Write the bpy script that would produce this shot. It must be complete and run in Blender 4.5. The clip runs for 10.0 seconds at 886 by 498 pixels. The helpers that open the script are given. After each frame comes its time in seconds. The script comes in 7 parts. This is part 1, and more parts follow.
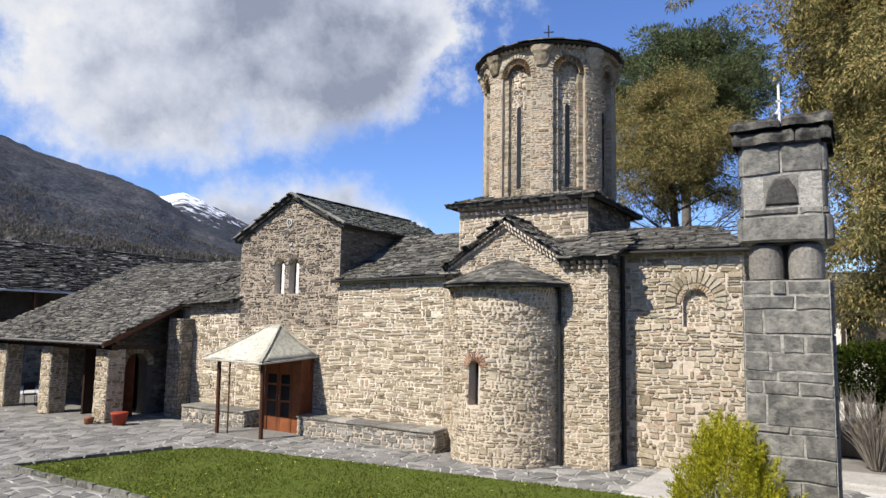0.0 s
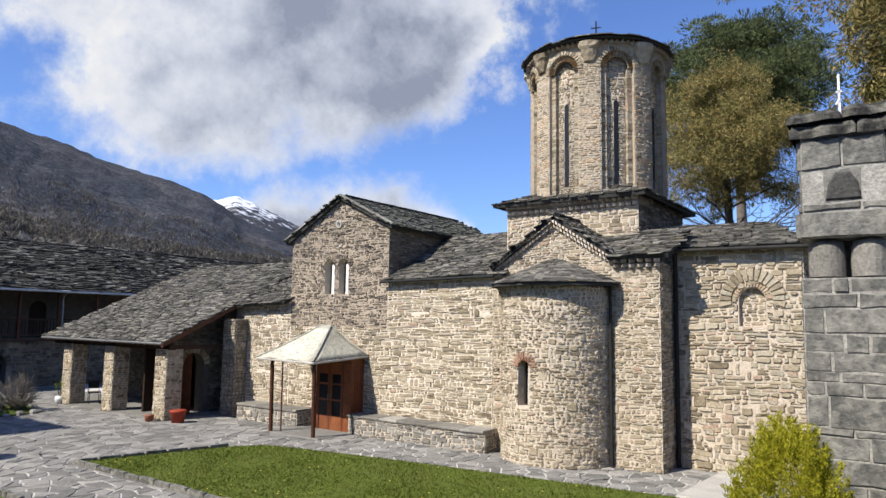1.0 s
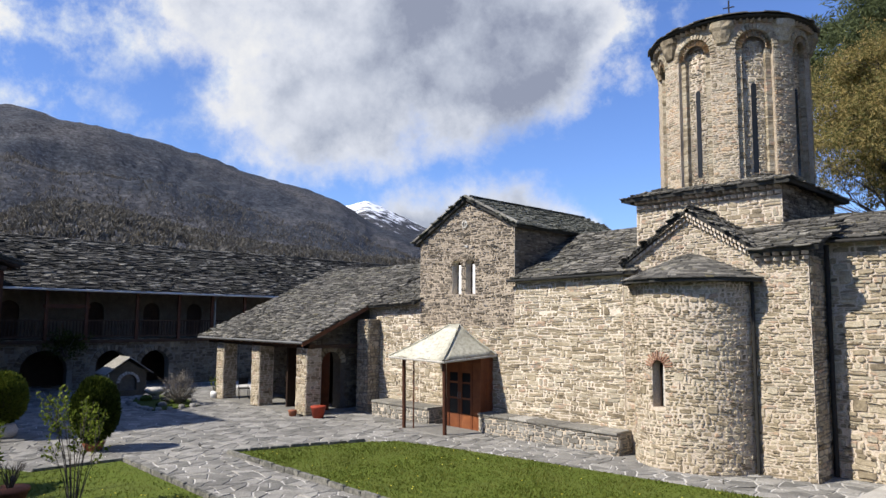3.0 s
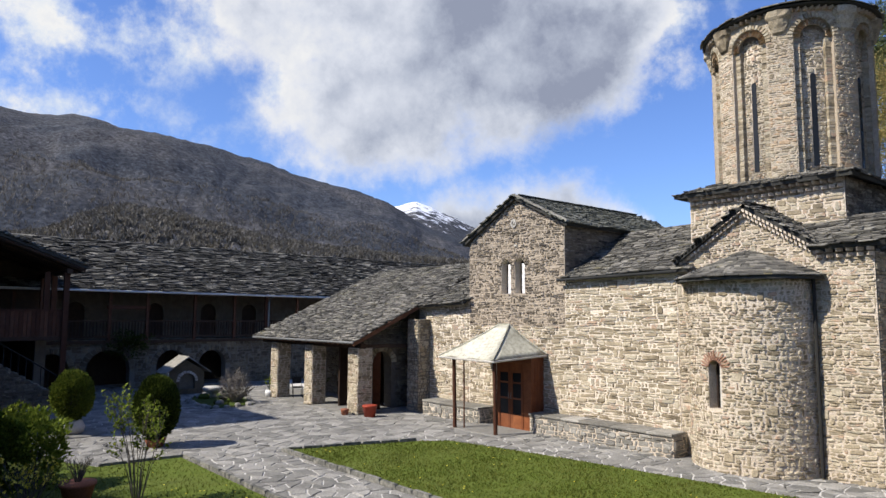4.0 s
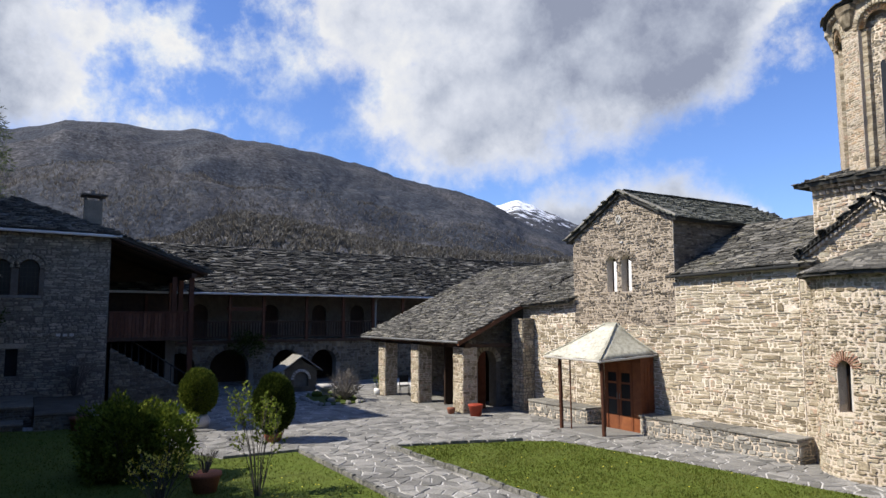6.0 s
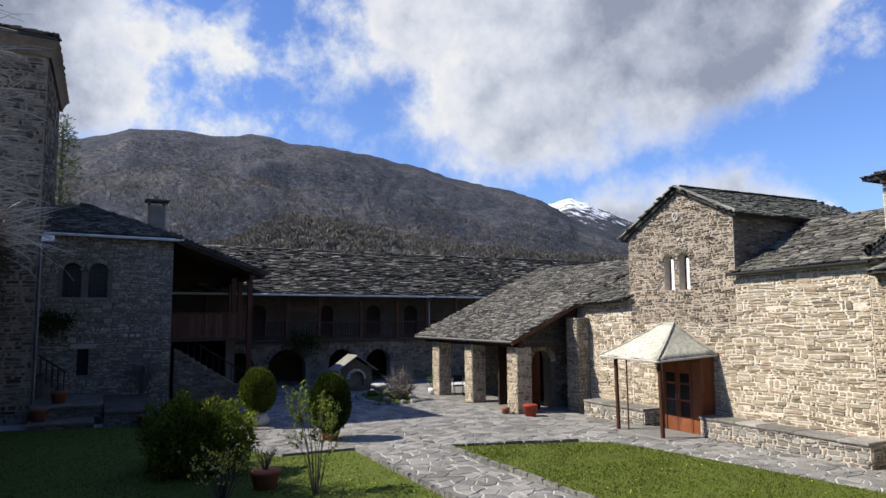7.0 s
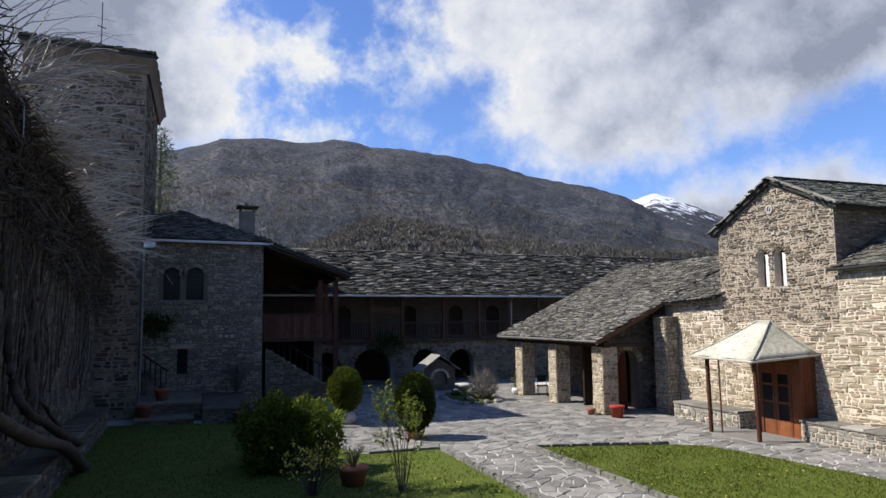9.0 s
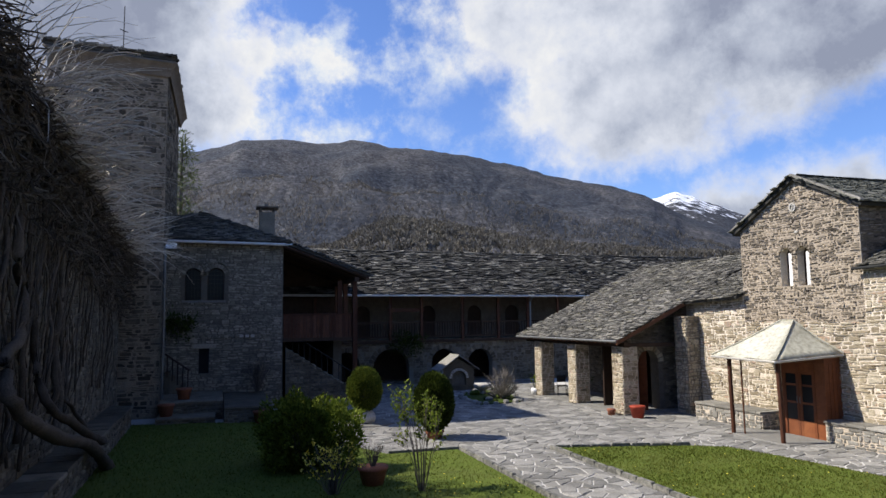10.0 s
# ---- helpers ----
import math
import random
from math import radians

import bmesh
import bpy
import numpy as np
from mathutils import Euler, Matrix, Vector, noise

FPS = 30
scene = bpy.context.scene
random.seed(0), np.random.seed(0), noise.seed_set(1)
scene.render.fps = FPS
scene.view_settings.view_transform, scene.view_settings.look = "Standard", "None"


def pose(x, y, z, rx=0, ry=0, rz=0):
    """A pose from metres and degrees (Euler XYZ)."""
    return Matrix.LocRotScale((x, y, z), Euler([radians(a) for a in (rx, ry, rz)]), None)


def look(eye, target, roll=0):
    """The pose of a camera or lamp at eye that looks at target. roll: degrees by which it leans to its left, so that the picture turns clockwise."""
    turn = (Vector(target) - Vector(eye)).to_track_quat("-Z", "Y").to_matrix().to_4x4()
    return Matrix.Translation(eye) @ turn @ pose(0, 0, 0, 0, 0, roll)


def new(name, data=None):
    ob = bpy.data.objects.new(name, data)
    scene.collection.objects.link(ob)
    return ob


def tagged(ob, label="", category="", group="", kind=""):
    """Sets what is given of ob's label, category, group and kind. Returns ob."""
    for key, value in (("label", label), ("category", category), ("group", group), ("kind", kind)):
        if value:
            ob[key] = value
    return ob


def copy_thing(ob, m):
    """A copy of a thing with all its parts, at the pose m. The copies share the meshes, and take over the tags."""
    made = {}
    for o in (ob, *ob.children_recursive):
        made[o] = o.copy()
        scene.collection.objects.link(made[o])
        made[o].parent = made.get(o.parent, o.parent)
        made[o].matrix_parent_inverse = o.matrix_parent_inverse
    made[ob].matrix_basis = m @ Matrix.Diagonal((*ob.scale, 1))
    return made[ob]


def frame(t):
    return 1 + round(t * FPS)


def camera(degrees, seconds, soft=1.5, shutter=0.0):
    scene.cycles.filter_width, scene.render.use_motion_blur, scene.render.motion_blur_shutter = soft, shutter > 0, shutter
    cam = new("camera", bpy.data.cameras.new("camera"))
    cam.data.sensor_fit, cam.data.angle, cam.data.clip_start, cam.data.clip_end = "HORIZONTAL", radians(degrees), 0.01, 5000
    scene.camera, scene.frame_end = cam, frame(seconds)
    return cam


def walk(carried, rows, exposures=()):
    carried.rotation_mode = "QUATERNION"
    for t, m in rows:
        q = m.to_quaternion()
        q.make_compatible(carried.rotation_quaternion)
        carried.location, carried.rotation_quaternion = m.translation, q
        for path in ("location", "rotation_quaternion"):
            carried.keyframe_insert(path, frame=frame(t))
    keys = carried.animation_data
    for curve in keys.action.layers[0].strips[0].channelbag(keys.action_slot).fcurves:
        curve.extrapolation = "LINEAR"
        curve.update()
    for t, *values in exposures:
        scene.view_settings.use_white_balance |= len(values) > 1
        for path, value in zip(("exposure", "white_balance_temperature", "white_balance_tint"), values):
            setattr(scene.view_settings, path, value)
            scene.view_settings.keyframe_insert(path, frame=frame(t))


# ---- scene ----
cam = camera(66.25, 10.0)
EYE = (0.0, 0.0, 3.7)
# a pan from a fixed stand: seconds, yaw, pitch, roll
ROWS = [
    (0, 31.265, 6.019, -1.002),
    (0.5, 32.990, 5.984, -0.944),
    (1, 35.340, 5.941, -0.849),
    (1.5, 38.058, 5.883, -0.739),
    (2, 40.997, 5.834, -0.637),
    (2.5, 43.642, 5.790, -0.528),
    (4, 50.177, 5.710, -0.258),
    (4.5, 52.153, 5.689, -0.155),
    (5, 54.446, 5.678, -0.090),
    (5.5, 56.650, 5.664, 0.013),
    (7, 63.334, 5.660, 0.372),
    (7.5, 65.440, 5.680, 0.469),
    (8, 67.292, 5.690, 0.573),
    (8.5, 68.822, 5.699, 0.664),
    (9, 70.223, 5.709, 0.726),
    (9.5, 71.184, 5.719, 0.758),
    (10, 71.804, 5.713, 0.779),
]
walk(cam, [(t, pose(*EYE, 90 + pitch, roll, yaw)) for t, yaw, pitch, roll in ROWS])

# ---------------------------------------------------------------- sky, sun
SUN_AZ, SUN_EL = radians(201), radians(45)      # where the sun stands, from north (y) clockwise
sun_dir = Vector((math.sin(SUN_AZ) * math.cos(SUN_EL), math.cos(SUN_AZ) * math.cos(SUN_EL), math.sin(SUN_EL)))
sun = new("sun", bpy.data.lights.new("sun", "SUN"))
sun.data.energy, sun.data.angle, sun.data.color = 5.0, radians(0.55), (1.0, 0.94, 0.84)
sun.matrix_world = look(sun_dir * 60, (0, 0, 0))
scene.view_settings.exposure = 0.62


def node(tree, kind, **inputs):
    n = tree.nodes.new(kind)
    for key, value in inputs.items():
        n.inputs[key.replace("_", " ")].default_value = value
    return n


def math_node(tree, op, a, b=None, clamp=False):
    n = tree.nodes.new("ShaderNodeMath")
    n.operation, n.use_clamp = op, clamp
    for slot, value in zip(n.inputs, (a, b)):
        if value is None:
            continue
        if isinstance(value, (int, float)):
            slot.default_value = value
        else:
            tree.links.new(value, slot)
    return n.outputs[0]


def mix_node(tree, fac, a, b, blend="MIX"):
    n = tree.nodes.new("ShaderNodeMix")
    n.data_type, n.blend_type = "RGBA", blend
    for slot, value in ((n.inputs[0], fac), (n.inputs[6], a), (n.inputs[7], b)):
        if isinstance(value, (int, float)):
            slot.default_value = value
        elif isinstance(value, tuple):
            slot.default_value = (*value, 1.0)
        else:
            tree.links.new(value, slot)
    return n.outputs[2]


def ramp_node(tree, fac, stops):
    n = tree.nodes.new("ShaderNodeValToRGB")
    while len(n.color_ramp.elements) < len(stops):
        n.color_ramp.elements.new(0.5)
    for e, (p, c) in zip(n.color_ramp.elements, stops):
        e.position, e.color = p, (*c, 1.0) if isinstance(c, tuple) else (c, c, c, 1.0)
    tree.links.new(fac, n.inputs[0])
    return n.outputs[0]


def direction(az, el):
    """The unit vector at az degrees from north, clockwise, and el degrees up."""
    a, e = radians(az), radians(el)
    return (math.sin(a) * math.cos(e), math.cos(a) * math.cos(e), math.sin(e))


def build_world():
    world = bpy.data.worlds.new("sky")
    scene.world = world
    world.use_nodes = True
    t = world.node_tree
    t.nodes.clear()
    out = t.nodes.new("ShaderNodeOutputWorld")
    sky = t.nodes.new("ShaderNodeTexSky")
    sky.sky_type, sky.sun_disc = "NISHITA", False
    sky.sun_elevation, sky.sun_rotation = SUN_EL, SUN_AZ
    sky.air_density, sky.dust_density, sky.ozone_density = 1.0, 0.4, 2.5
    bg_sky = node(t, "ShaderNodeBackground", Strength=0.092)
    deep = mix_node(t, 0.85, sky.outputs[0], (0.73, 0.91, 1.39), "MULTIPLY")
    t.links.new(deep, bg_sky.inputs[0])
    # cumulus by bearing and height: masses above a wavy base, with broken edges
    co = t.nodes.new("ShaderNodeTexCoord").outputs["Generated"]
    sep = t.nodes.new("ShaderNodeSeparateXYZ")
    t.links.new(co, sep.inputs[0])
    flat = math_node(t, "SQRT", math_node(t, "ADD", math_node(t, "MULTIPLY", sep.outputs[0], sep.outputs[0]), math_node(t, "MULTIPLY", sep.outputs[1], sep.outputs[1])))
    el = math_node(t, "DIVIDE", sep.outputs[2], math_node(t, "MAXIMUM", flat, 0.02))
    az = math_node(t, "DIVIDE", math_node(t, "ADD", math_node(t, "ARCTAN2", sep.outputs[0], sep.outputs[1]), math.pi), math.tau)
    warp = node(t, "ShaderNodeTexNoise", Scale=5.0, Detail=7.0, Roughness=0.6)
    fine = node(t, "ShaderNodeTexNoise", Scale=15.0, Detail=9.0, Roughness=0.66)
    soft = node(t, "ShaderNodeTexNoise", Scale=3.2, Detail=4.0, Roughness=0.5)
    holes = node(t, "ShaderNodeTexNoise", Scale=8.5, Detail=6.0, Roughness=0.62)
    for n in (warp, fine, soft, holes):
        t.links.new(co, n.inputs["Vector"])
    curve = lambda table: ramp_node(t, az, [((a + 180) / 360, float(v)) for a, v in table])
    # bearing and height in degrees: each mass is an ellipse, its depth in degrees
    place = t.nodes.new("ShaderNodeCombineXYZ")
    t.links.new(math_node(t, "SUBTRACT", math_node(t, "MULTIPLY", az, 360.0), 180.0), place.inputs[0])
    t.links.new(math_node(t, "MULTIPLY", math_node(t, "ARCTANGENT", el), 180 / math.pi), place.inputs[1])
    mass = math_node(t, "MULTIPLY", math_node(t, "SUBTRACT", curve(BANK_TOP), el), 57.0)
    for a, e, ra, re, turn in CLOUDS:
        at = t.nodes.new("ShaderNodeMapping")
        at.vector_type = "TEXTURE"
        at.inputs["Location"].default_value = (a, e, 0)
        at.inputs["Rotation"].default_value = (0, 0, radians(turn))
        at.inputs["Scale"].default_value = (ra, re, 1)
        t.links.new(place.outputs[0], at.inputs[0])
        size = t.nodes.new("ShaderNodeVectorMath")
        size.operation = "LENGTH"
        t.links.new(at.outputs[0], size.inputs[0])
        one = math_node(t, "MULTIPLY", math_node(t, "SUBTRACT", 1.0, size.outputs["Value"]), min(ra, re, 6.0))
        n = t.nodes.new("ShaderNodeMath")
        n.operation = "SMOOTH_MAX"
        n.inputs[2].default_value = 0.8
        t.links.new(mass, n.inputs[0])
        t.links.new(one, n.inputs[1])
        mass = n.outputs[0]
    wob = math_node(t, "ADD", math_node(t, "MULTIPLY", math_node(t, "SUBTRACT", warp.outputs[0], 0.5), 6.5), math_node(t, "MULTIPLY", math_node(t, "SUBTRACT", fine.outputs[0], 0.5), 7.0))
    gap = math_node(t, "MULTIPLY", math_node(t, "MULTIPLY", math_node(t, "SUBTRACT", holes.outputs[0], 0.44), 50.0), curve(BROKEN))
    dens = math_node(t, "MULTIPLY", math_node(t, "SUBTRACT", math_node(t, "ADD", mass, wob), math_node(t, "MAXIMUM", gap, 0.0)), 0.42)
    cover = t.nodes.new("ShaderNodeMapRange")
    cover.interpolation_type = "SMOOTHSTEP"
    cover.inputs[1].default_value, cover.inputs[2].default_value = -0.95, 0.75
    t.links.new(dens, cover.inputs[0])
    # thick parts are grey from below, thin rims white
    push = t.nodes.new("ShaderNodeVectorMath")
    push.operation = "ADD"
    push.inputs[1].default_value = tuple(sun_dir * 0.035)
    t.links.new(co, push.inputs[0])
    lit = node(t, "ShaderNodeTexNoise", Scale=5.0, Detail=7.0, Roughness=0.6)
    t.links.new(push.outputs[0], lit.inputs["Vector"])
    relief = math_node(t, "MULTIPLY", math_node(t, "SUBTRACT", lit.outputs[0], warp.outputs[0]), 1.7)
    thick = math_node(t, "ADD", math_node(t, "MULTIPLY", math_node(t, "MINIMUM", dens, 1.3), 0.3), math_node(t, "MULTIPLY", math_node(t, "SUBTRACT", soft.outputs[0], 0.5), 1.3))
    thick = math_node(t, "ADD", thick, curve(SHADE))
    thick = math_node(t, "MULTIPLY", math_node(t, "ADD", thick, relief), 0.93, True)
    tone = ramp_node(t, thick, [(0.0, (0.80, 0.88, 1.0)), (0.22, (1.0, 1.0, 1.0)), (0.5, (0.78, 0.82, 0.92)), (0.78, (0.53, 0.58, 0.70)), (1.0, (0.33, 0.37, 0.49))])
    bg_cloud = node(t, "ShaderNodeBackground", Strength=0.585)
    t.links.new(tone, bg_cloud.inputs[0])
    mix = t.nodes.new("ShaderNodeMixShader")
    t.links.new(cover.outputs[0], mix.inputs[0])
    t.links.new(bg_sky.outputs[0], mix.inputs[1])
    t.links.new(bg_cloud.outputs[0], mix.inputs[2])
    t.links.new(mix.outputs[0], out.inputs[0])


# masses of cloud: bearing, height, half width, half height, turn, in degrees; then tables by bearing
CLOUDS = [(-51.4, 25.5, 18.5, 9.5, 0), (-56.5, 17.6, 9.3, 6.0, 0), (-42.0, 20.6, 14.0, 5.6, 14), (-35.2, 22.6, 5.4, 5.0, 0), (-66.3, 23.4, 5.8, 3.6, -20), (-57.5, 31.7, 18.0, 6.7, 0), (-48.9, 35.6, 19.0, 7.6, 0),
          (-97.1, 22.3, 12.4, 10.6, 0), (-90.0, 16.3, 7.6, 3.4, 0), (-81.0, 21.0, 6.0, 2.6, 0), (-74.4, 21.1, 3.8, 2.3, 0), (-83.3, 15.1, 5.5, 1.4, 0), (-72.6, 25.0, 2.6, 1.6, 0), (-104.6, 30.2, 18.0, 7.6, 0)]
SHADE = [(-180, 0.7), (-97, 0.7), (-92, 0.55), (-88.5, 0.1), (-84, -0.05), (-68, -0.1), (-62, 0.12), (-56, 0.35), (-50, 0.55), (-40, 0.55), (-35, 0.35), (-31, 0.1), (180, 0.0)]
BROKEN = [(-180, 0.1), (-97, 0.0), (-90, 0.1), (-84, 0.3), (-75, 0.3), (-71, 0.15), (-68, 0.0), (-38, 0.0), (-33, 0.25), (180, 0.5)]
BANK_TOP = [(-180, 0.0), (-54, 0.10), (-51, 0.165), (-49, 0.184), (-44, 0.178), (-39.3, 0.190), (-37, 0.182), (-34.5, 0.164), (-32, 0.13), (-28, 0.0), (180, 0.0)]
build_world()


# ---------------------------------------------------------------- materials
def material(name, stops, scale=3.0, rough=0.85, bump=0.3, bump_scale=40.0, stain=0.25, stain_scale=0.6, stain_col=(0.06, 0.055, 0.05), metal=0.0, spread=0.75, spec=0.15):
    """A surface whose pieces take colours from stops, with grain, stains and relief."""
    m = bpy.data.materials.new(name)
    m.use_nodes = True
    t = m.node_tree
    b = t.nodes["Principled BSDF"]
    co = t.nodes.new("ShaderNodeTexCoord").outputs["Object"]
    geo = t.nodes.new("ShaderNodeNewGeometry")
    info = t.nodes.new("ShaderNodeObjectInfo")
    rnd = math_node(t, "FRACT", math_node(t, "ADD", geo.outputs["Random Per Island"], info.outputs["Random"]))
    n1 = node(t, "ShaderNodeTexNoise", Scale=scale, Detail=6.0, Roughness=0.6)
    n2 = node(t, "ShaderNodeTexNoise", Scale=bump_scale, Detail=5.0, Roughness=0.65)
    n3 = node(t, "ShaderNodeTexNoise", Scale=stain_scale, Detail=5.0, Roughness=0.6)
    for n in (n1, n2, n3):
        t.links.new(co, n.inputs["Vector"])
    fac = math_node(t, "ADD", math_node(t, "MULTIPLY", rnd, spread), math_node(t, "MULTIPLY", math_node(t, "SUBTRACT", n1.outputs[0], 0.5), 1.1))
    fac = math_node(t, "ADD", fac, (1 - spread) / 2, True)
    col = ramp_node(t, fac, stops)
    grain = ramp_node(t, n2.outputs[0], [(0.28, 0.55), (0.5, 0.97), (0.72, 1.32)])
    col = mix_node(t, 1.0, col, grain, "MULTIPLY")
    patch = ramp_node(t, n3.outputs[0], [(0.45, 0.0), (0.72, 1.0)])
    col = mix_node(t, math_node(t, "MULTIPLY", patch, stain), col, stain_col)
    t.links.new(col, b.inputs["Base Color"])
    b.inputs["Roughness"].default_value = rough
    b.inputs["Metallic"].default_value = metal
    b.inputs["Specular IOR Level"].default_value = spec
    if bump:
        bp = node(t, "ShaderNodeBump", Strength=bump, Distance=0.02)
        t.links.new(math_node(t, "ADD", n2.outputs[0], n1.outputs[0]), bp.inputs["Height"])
        t.links.new(bp.outputs[0], b.inputs["Normal"])
    return m


M = {}
M["stone_warm"] = material("warm_rubble", [(0.0, (0.145, 0.118, 0.08)), (0.18, (0.26, 0.214, 0.145)), (0.42, (0.355, 0.298, 0.207)), (0.66, (0.455, 0.395, 0.295)), (0.82, (0.315, 0.285, 0.215)), (0.93, (0.42, 0.29, 0.20)), (1.0, (0.27, 0.245, 0.2))], 3.0, 0.9, 0.7, 26, spread=0.82)
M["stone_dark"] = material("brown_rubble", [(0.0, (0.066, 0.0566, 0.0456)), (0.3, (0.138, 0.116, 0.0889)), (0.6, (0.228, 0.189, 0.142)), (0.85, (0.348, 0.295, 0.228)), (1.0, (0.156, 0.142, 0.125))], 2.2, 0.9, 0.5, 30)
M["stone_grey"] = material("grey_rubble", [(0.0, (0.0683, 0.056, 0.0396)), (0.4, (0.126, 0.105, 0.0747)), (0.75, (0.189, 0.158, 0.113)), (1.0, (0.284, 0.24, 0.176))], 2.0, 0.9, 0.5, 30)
M["mortar"] = material("pale_mortar", [(0.0, (0.42, 0.345, 0.265)), (0.5, (0.57, 0.485, 0.385)), (1.0, (0.69, 0.605, 0.495))], 6.0, 0.95, 0.9, 45, 0.25, 0.8, (0.25, 0.21, 0.16))
M["mortar_drum"] = material("drum_mortar", [(0.0, (0.31, 0.25, 0.18)), (0.5, (0.42, 0.35, 0.265)), (1.0, (0.52, 0.445, 0.35))], 6.0, 0.95, 0.8, 45, 0.3)
M["mortar_tan"] = material("tan_mortar", [(0.0, (0.24, 0.19, 0.14)), (0.5, (0.34, 0.28, 0.21)), (1.0, (0.43, 0.36, 0.28))], 6.0, 0.95, 0.7, 60, 0.3)
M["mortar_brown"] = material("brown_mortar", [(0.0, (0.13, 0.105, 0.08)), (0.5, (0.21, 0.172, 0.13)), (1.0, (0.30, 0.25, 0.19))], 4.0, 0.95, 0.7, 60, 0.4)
M["mortar_lichen"] = material("lichened_mortar", [(0.0, (0.15, 0.147, 0.13)), (0.5, (0.26, 0.252, 0.225)), (1.0, (0.40, 0.385, 0.34))], 6.0, 0.95, 0.9, 40, 0.4, 4.0)
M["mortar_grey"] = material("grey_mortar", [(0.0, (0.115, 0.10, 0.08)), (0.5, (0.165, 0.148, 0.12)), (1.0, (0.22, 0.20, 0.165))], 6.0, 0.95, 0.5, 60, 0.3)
M["stone_house"] = material("house_rubble", [(0.0, (0.119, 0.107, 0.084)), (0.4, (0.21, 0.189, 0.148)), (0.75, (0.301, 0.267, 0.209)), (1.0, (0.406, 0.358, 0.28))], 2.0, 0.9, 0.5, 30)
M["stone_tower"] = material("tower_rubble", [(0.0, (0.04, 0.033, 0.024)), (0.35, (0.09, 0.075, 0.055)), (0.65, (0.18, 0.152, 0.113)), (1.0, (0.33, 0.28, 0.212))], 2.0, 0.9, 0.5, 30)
M["bench_stone"] = material("bench_rubble", [(0.0, (0.13, 0.122, 0.105)), (0.5, (0.23, 0.218, 0.19)), (1.0, (0.36, 0.34, 0.30))], 2.5, 0.9, 0.6, 30)
M["brick_red"] = material("red_brick", [(0.0, (0.29, 0.15, 0.095)), (1.0, (0.39, 0.235, 0.165))], 3.0, 0.9, 0.4, 40)
M["slate_dark"] = material("dark_roof_slate", [(0.0, (0.018, 0.017, 0.016)), (0.4, (0.042, 0.04, 0.036)), (0.7, (0.08, 0.076, 0.067)), (0.9, (0.15, 0.142, 0.124)), (1.0, (0.25, 0.235, 0.2))], 1.2, 0.8, 0.5, 35, 0.3, 0.5, (0.05, 0.05, 0.035), spread=0.95)
M["brick"] = material("old_brick", [(0.0, (0.37, 0.255, 0.155)), (0.35, (0.43, 0.325, 0.215)), (0.75, (0.47, 0.385, 0.275)), (1.0, (0.36, 0.32, 0.255))], 3.0, 0.9, 0.4, 40)
M["slate"] = material("roof_slate", [(0.0, (0.04, 0.038, 0.034)), (0.35, (0.085, 0.08, 0.07)), (0.62, (0.135, 0.126, 0.109)), (0.82, (0.19, 0.177, 0.152)), (0.94, (0.27, 0.252, 0.213)), (1.0, (0.13, 0.115, 0.07))], 2.0, 0.75, 0.5, 35, 0.3, 0.5, (0.06, 0.06, 0.042), spread=0.9)
M["slate_pale"] = material("pale_slate", [(0.0, (0.075, 0.078, 0.068)), (0.5, (0.125, 0.128, 0.108)), (1.0, (0.20, 0.195, 0.16))], 2.5, 0.85, 0.5, 35, 0.3, 0.5, (0.06, 0.065, 0.04))
M["slate_bed"] = material("slate_bed", [(0.0, (0.03, 0.03, 0.028)), (1.0, (0.07, 0.068, 0.06))], 3.0, 0.9)
M["block"] = material("ashlar_grey", [(0.0, (0.072, 0.072, 0.066)), (0.45, (0.122, 0.12, 0.109)), (1.0, (0.195, 0.189, 0.168))], 3.0, 0.92, 1.0, 22, 0.65, 8.5, (0.34, 0.325, 0.28), spread=0.6)
M["block_dark"] = material("dark_relief_stone", [(0.0, (0.04, 0.04, 0.037)), (1.0, (0.075, 0.073, 0.067))], 4.5, 0.9, 0.9, 26, 0.1)
M["cap"] = material("lichened_slab", [(0.0, (0.018, 0.018, 0.017)), (0.6, (0.042, 0.041, 0.037)), (1.0, (0.085, 0.082, 0.072))], 6.0, 0.95, 1.0, 26, 0.5, 6.0, (0.34, 0.32, 0.27))
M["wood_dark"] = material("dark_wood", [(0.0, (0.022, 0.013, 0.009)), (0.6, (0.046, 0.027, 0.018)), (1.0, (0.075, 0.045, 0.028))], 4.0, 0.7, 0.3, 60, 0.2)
M["wood_red"] = material("stained_wood", [(0.0, (0.11, 0.036, 0.016)), (0.6, (0.18, 0.06, 0.025)), (1.0, (0.25, 0.09, 0.036))], 5.0, 0.5, 0.2, 60, 0.15)
M["wood_brown"] = material("brown_wood", [(0.0, (0.06, 0.023, 0.013)), (0.6, (0.1, 0.042, 0.024)), (1.0, (0.14, 0.064, 0.037))], 5.0, 0.6, 0.2, 60, 0.15)
M["lawn"] = material("lawn_soil", [(0.0, (0.04, 0.058, 0.010)), (0.5, (0.065, 0.096, 0.012)), (1.0, (0.10, 0.13, 0.02))], 4.0, 0.95, 0.6, 90, 0.25, 0.8, (0.10, 0.09, 0.04))
M["ground"] = material("ground_gravel", [(0.0, (0.16, 0.15, 0.13)), (0.5, (0.24, 0.225, 0.20)), (1.0, (0.32, 0.30, 0.27))], 1.5, 0.95, 0.4, 50)
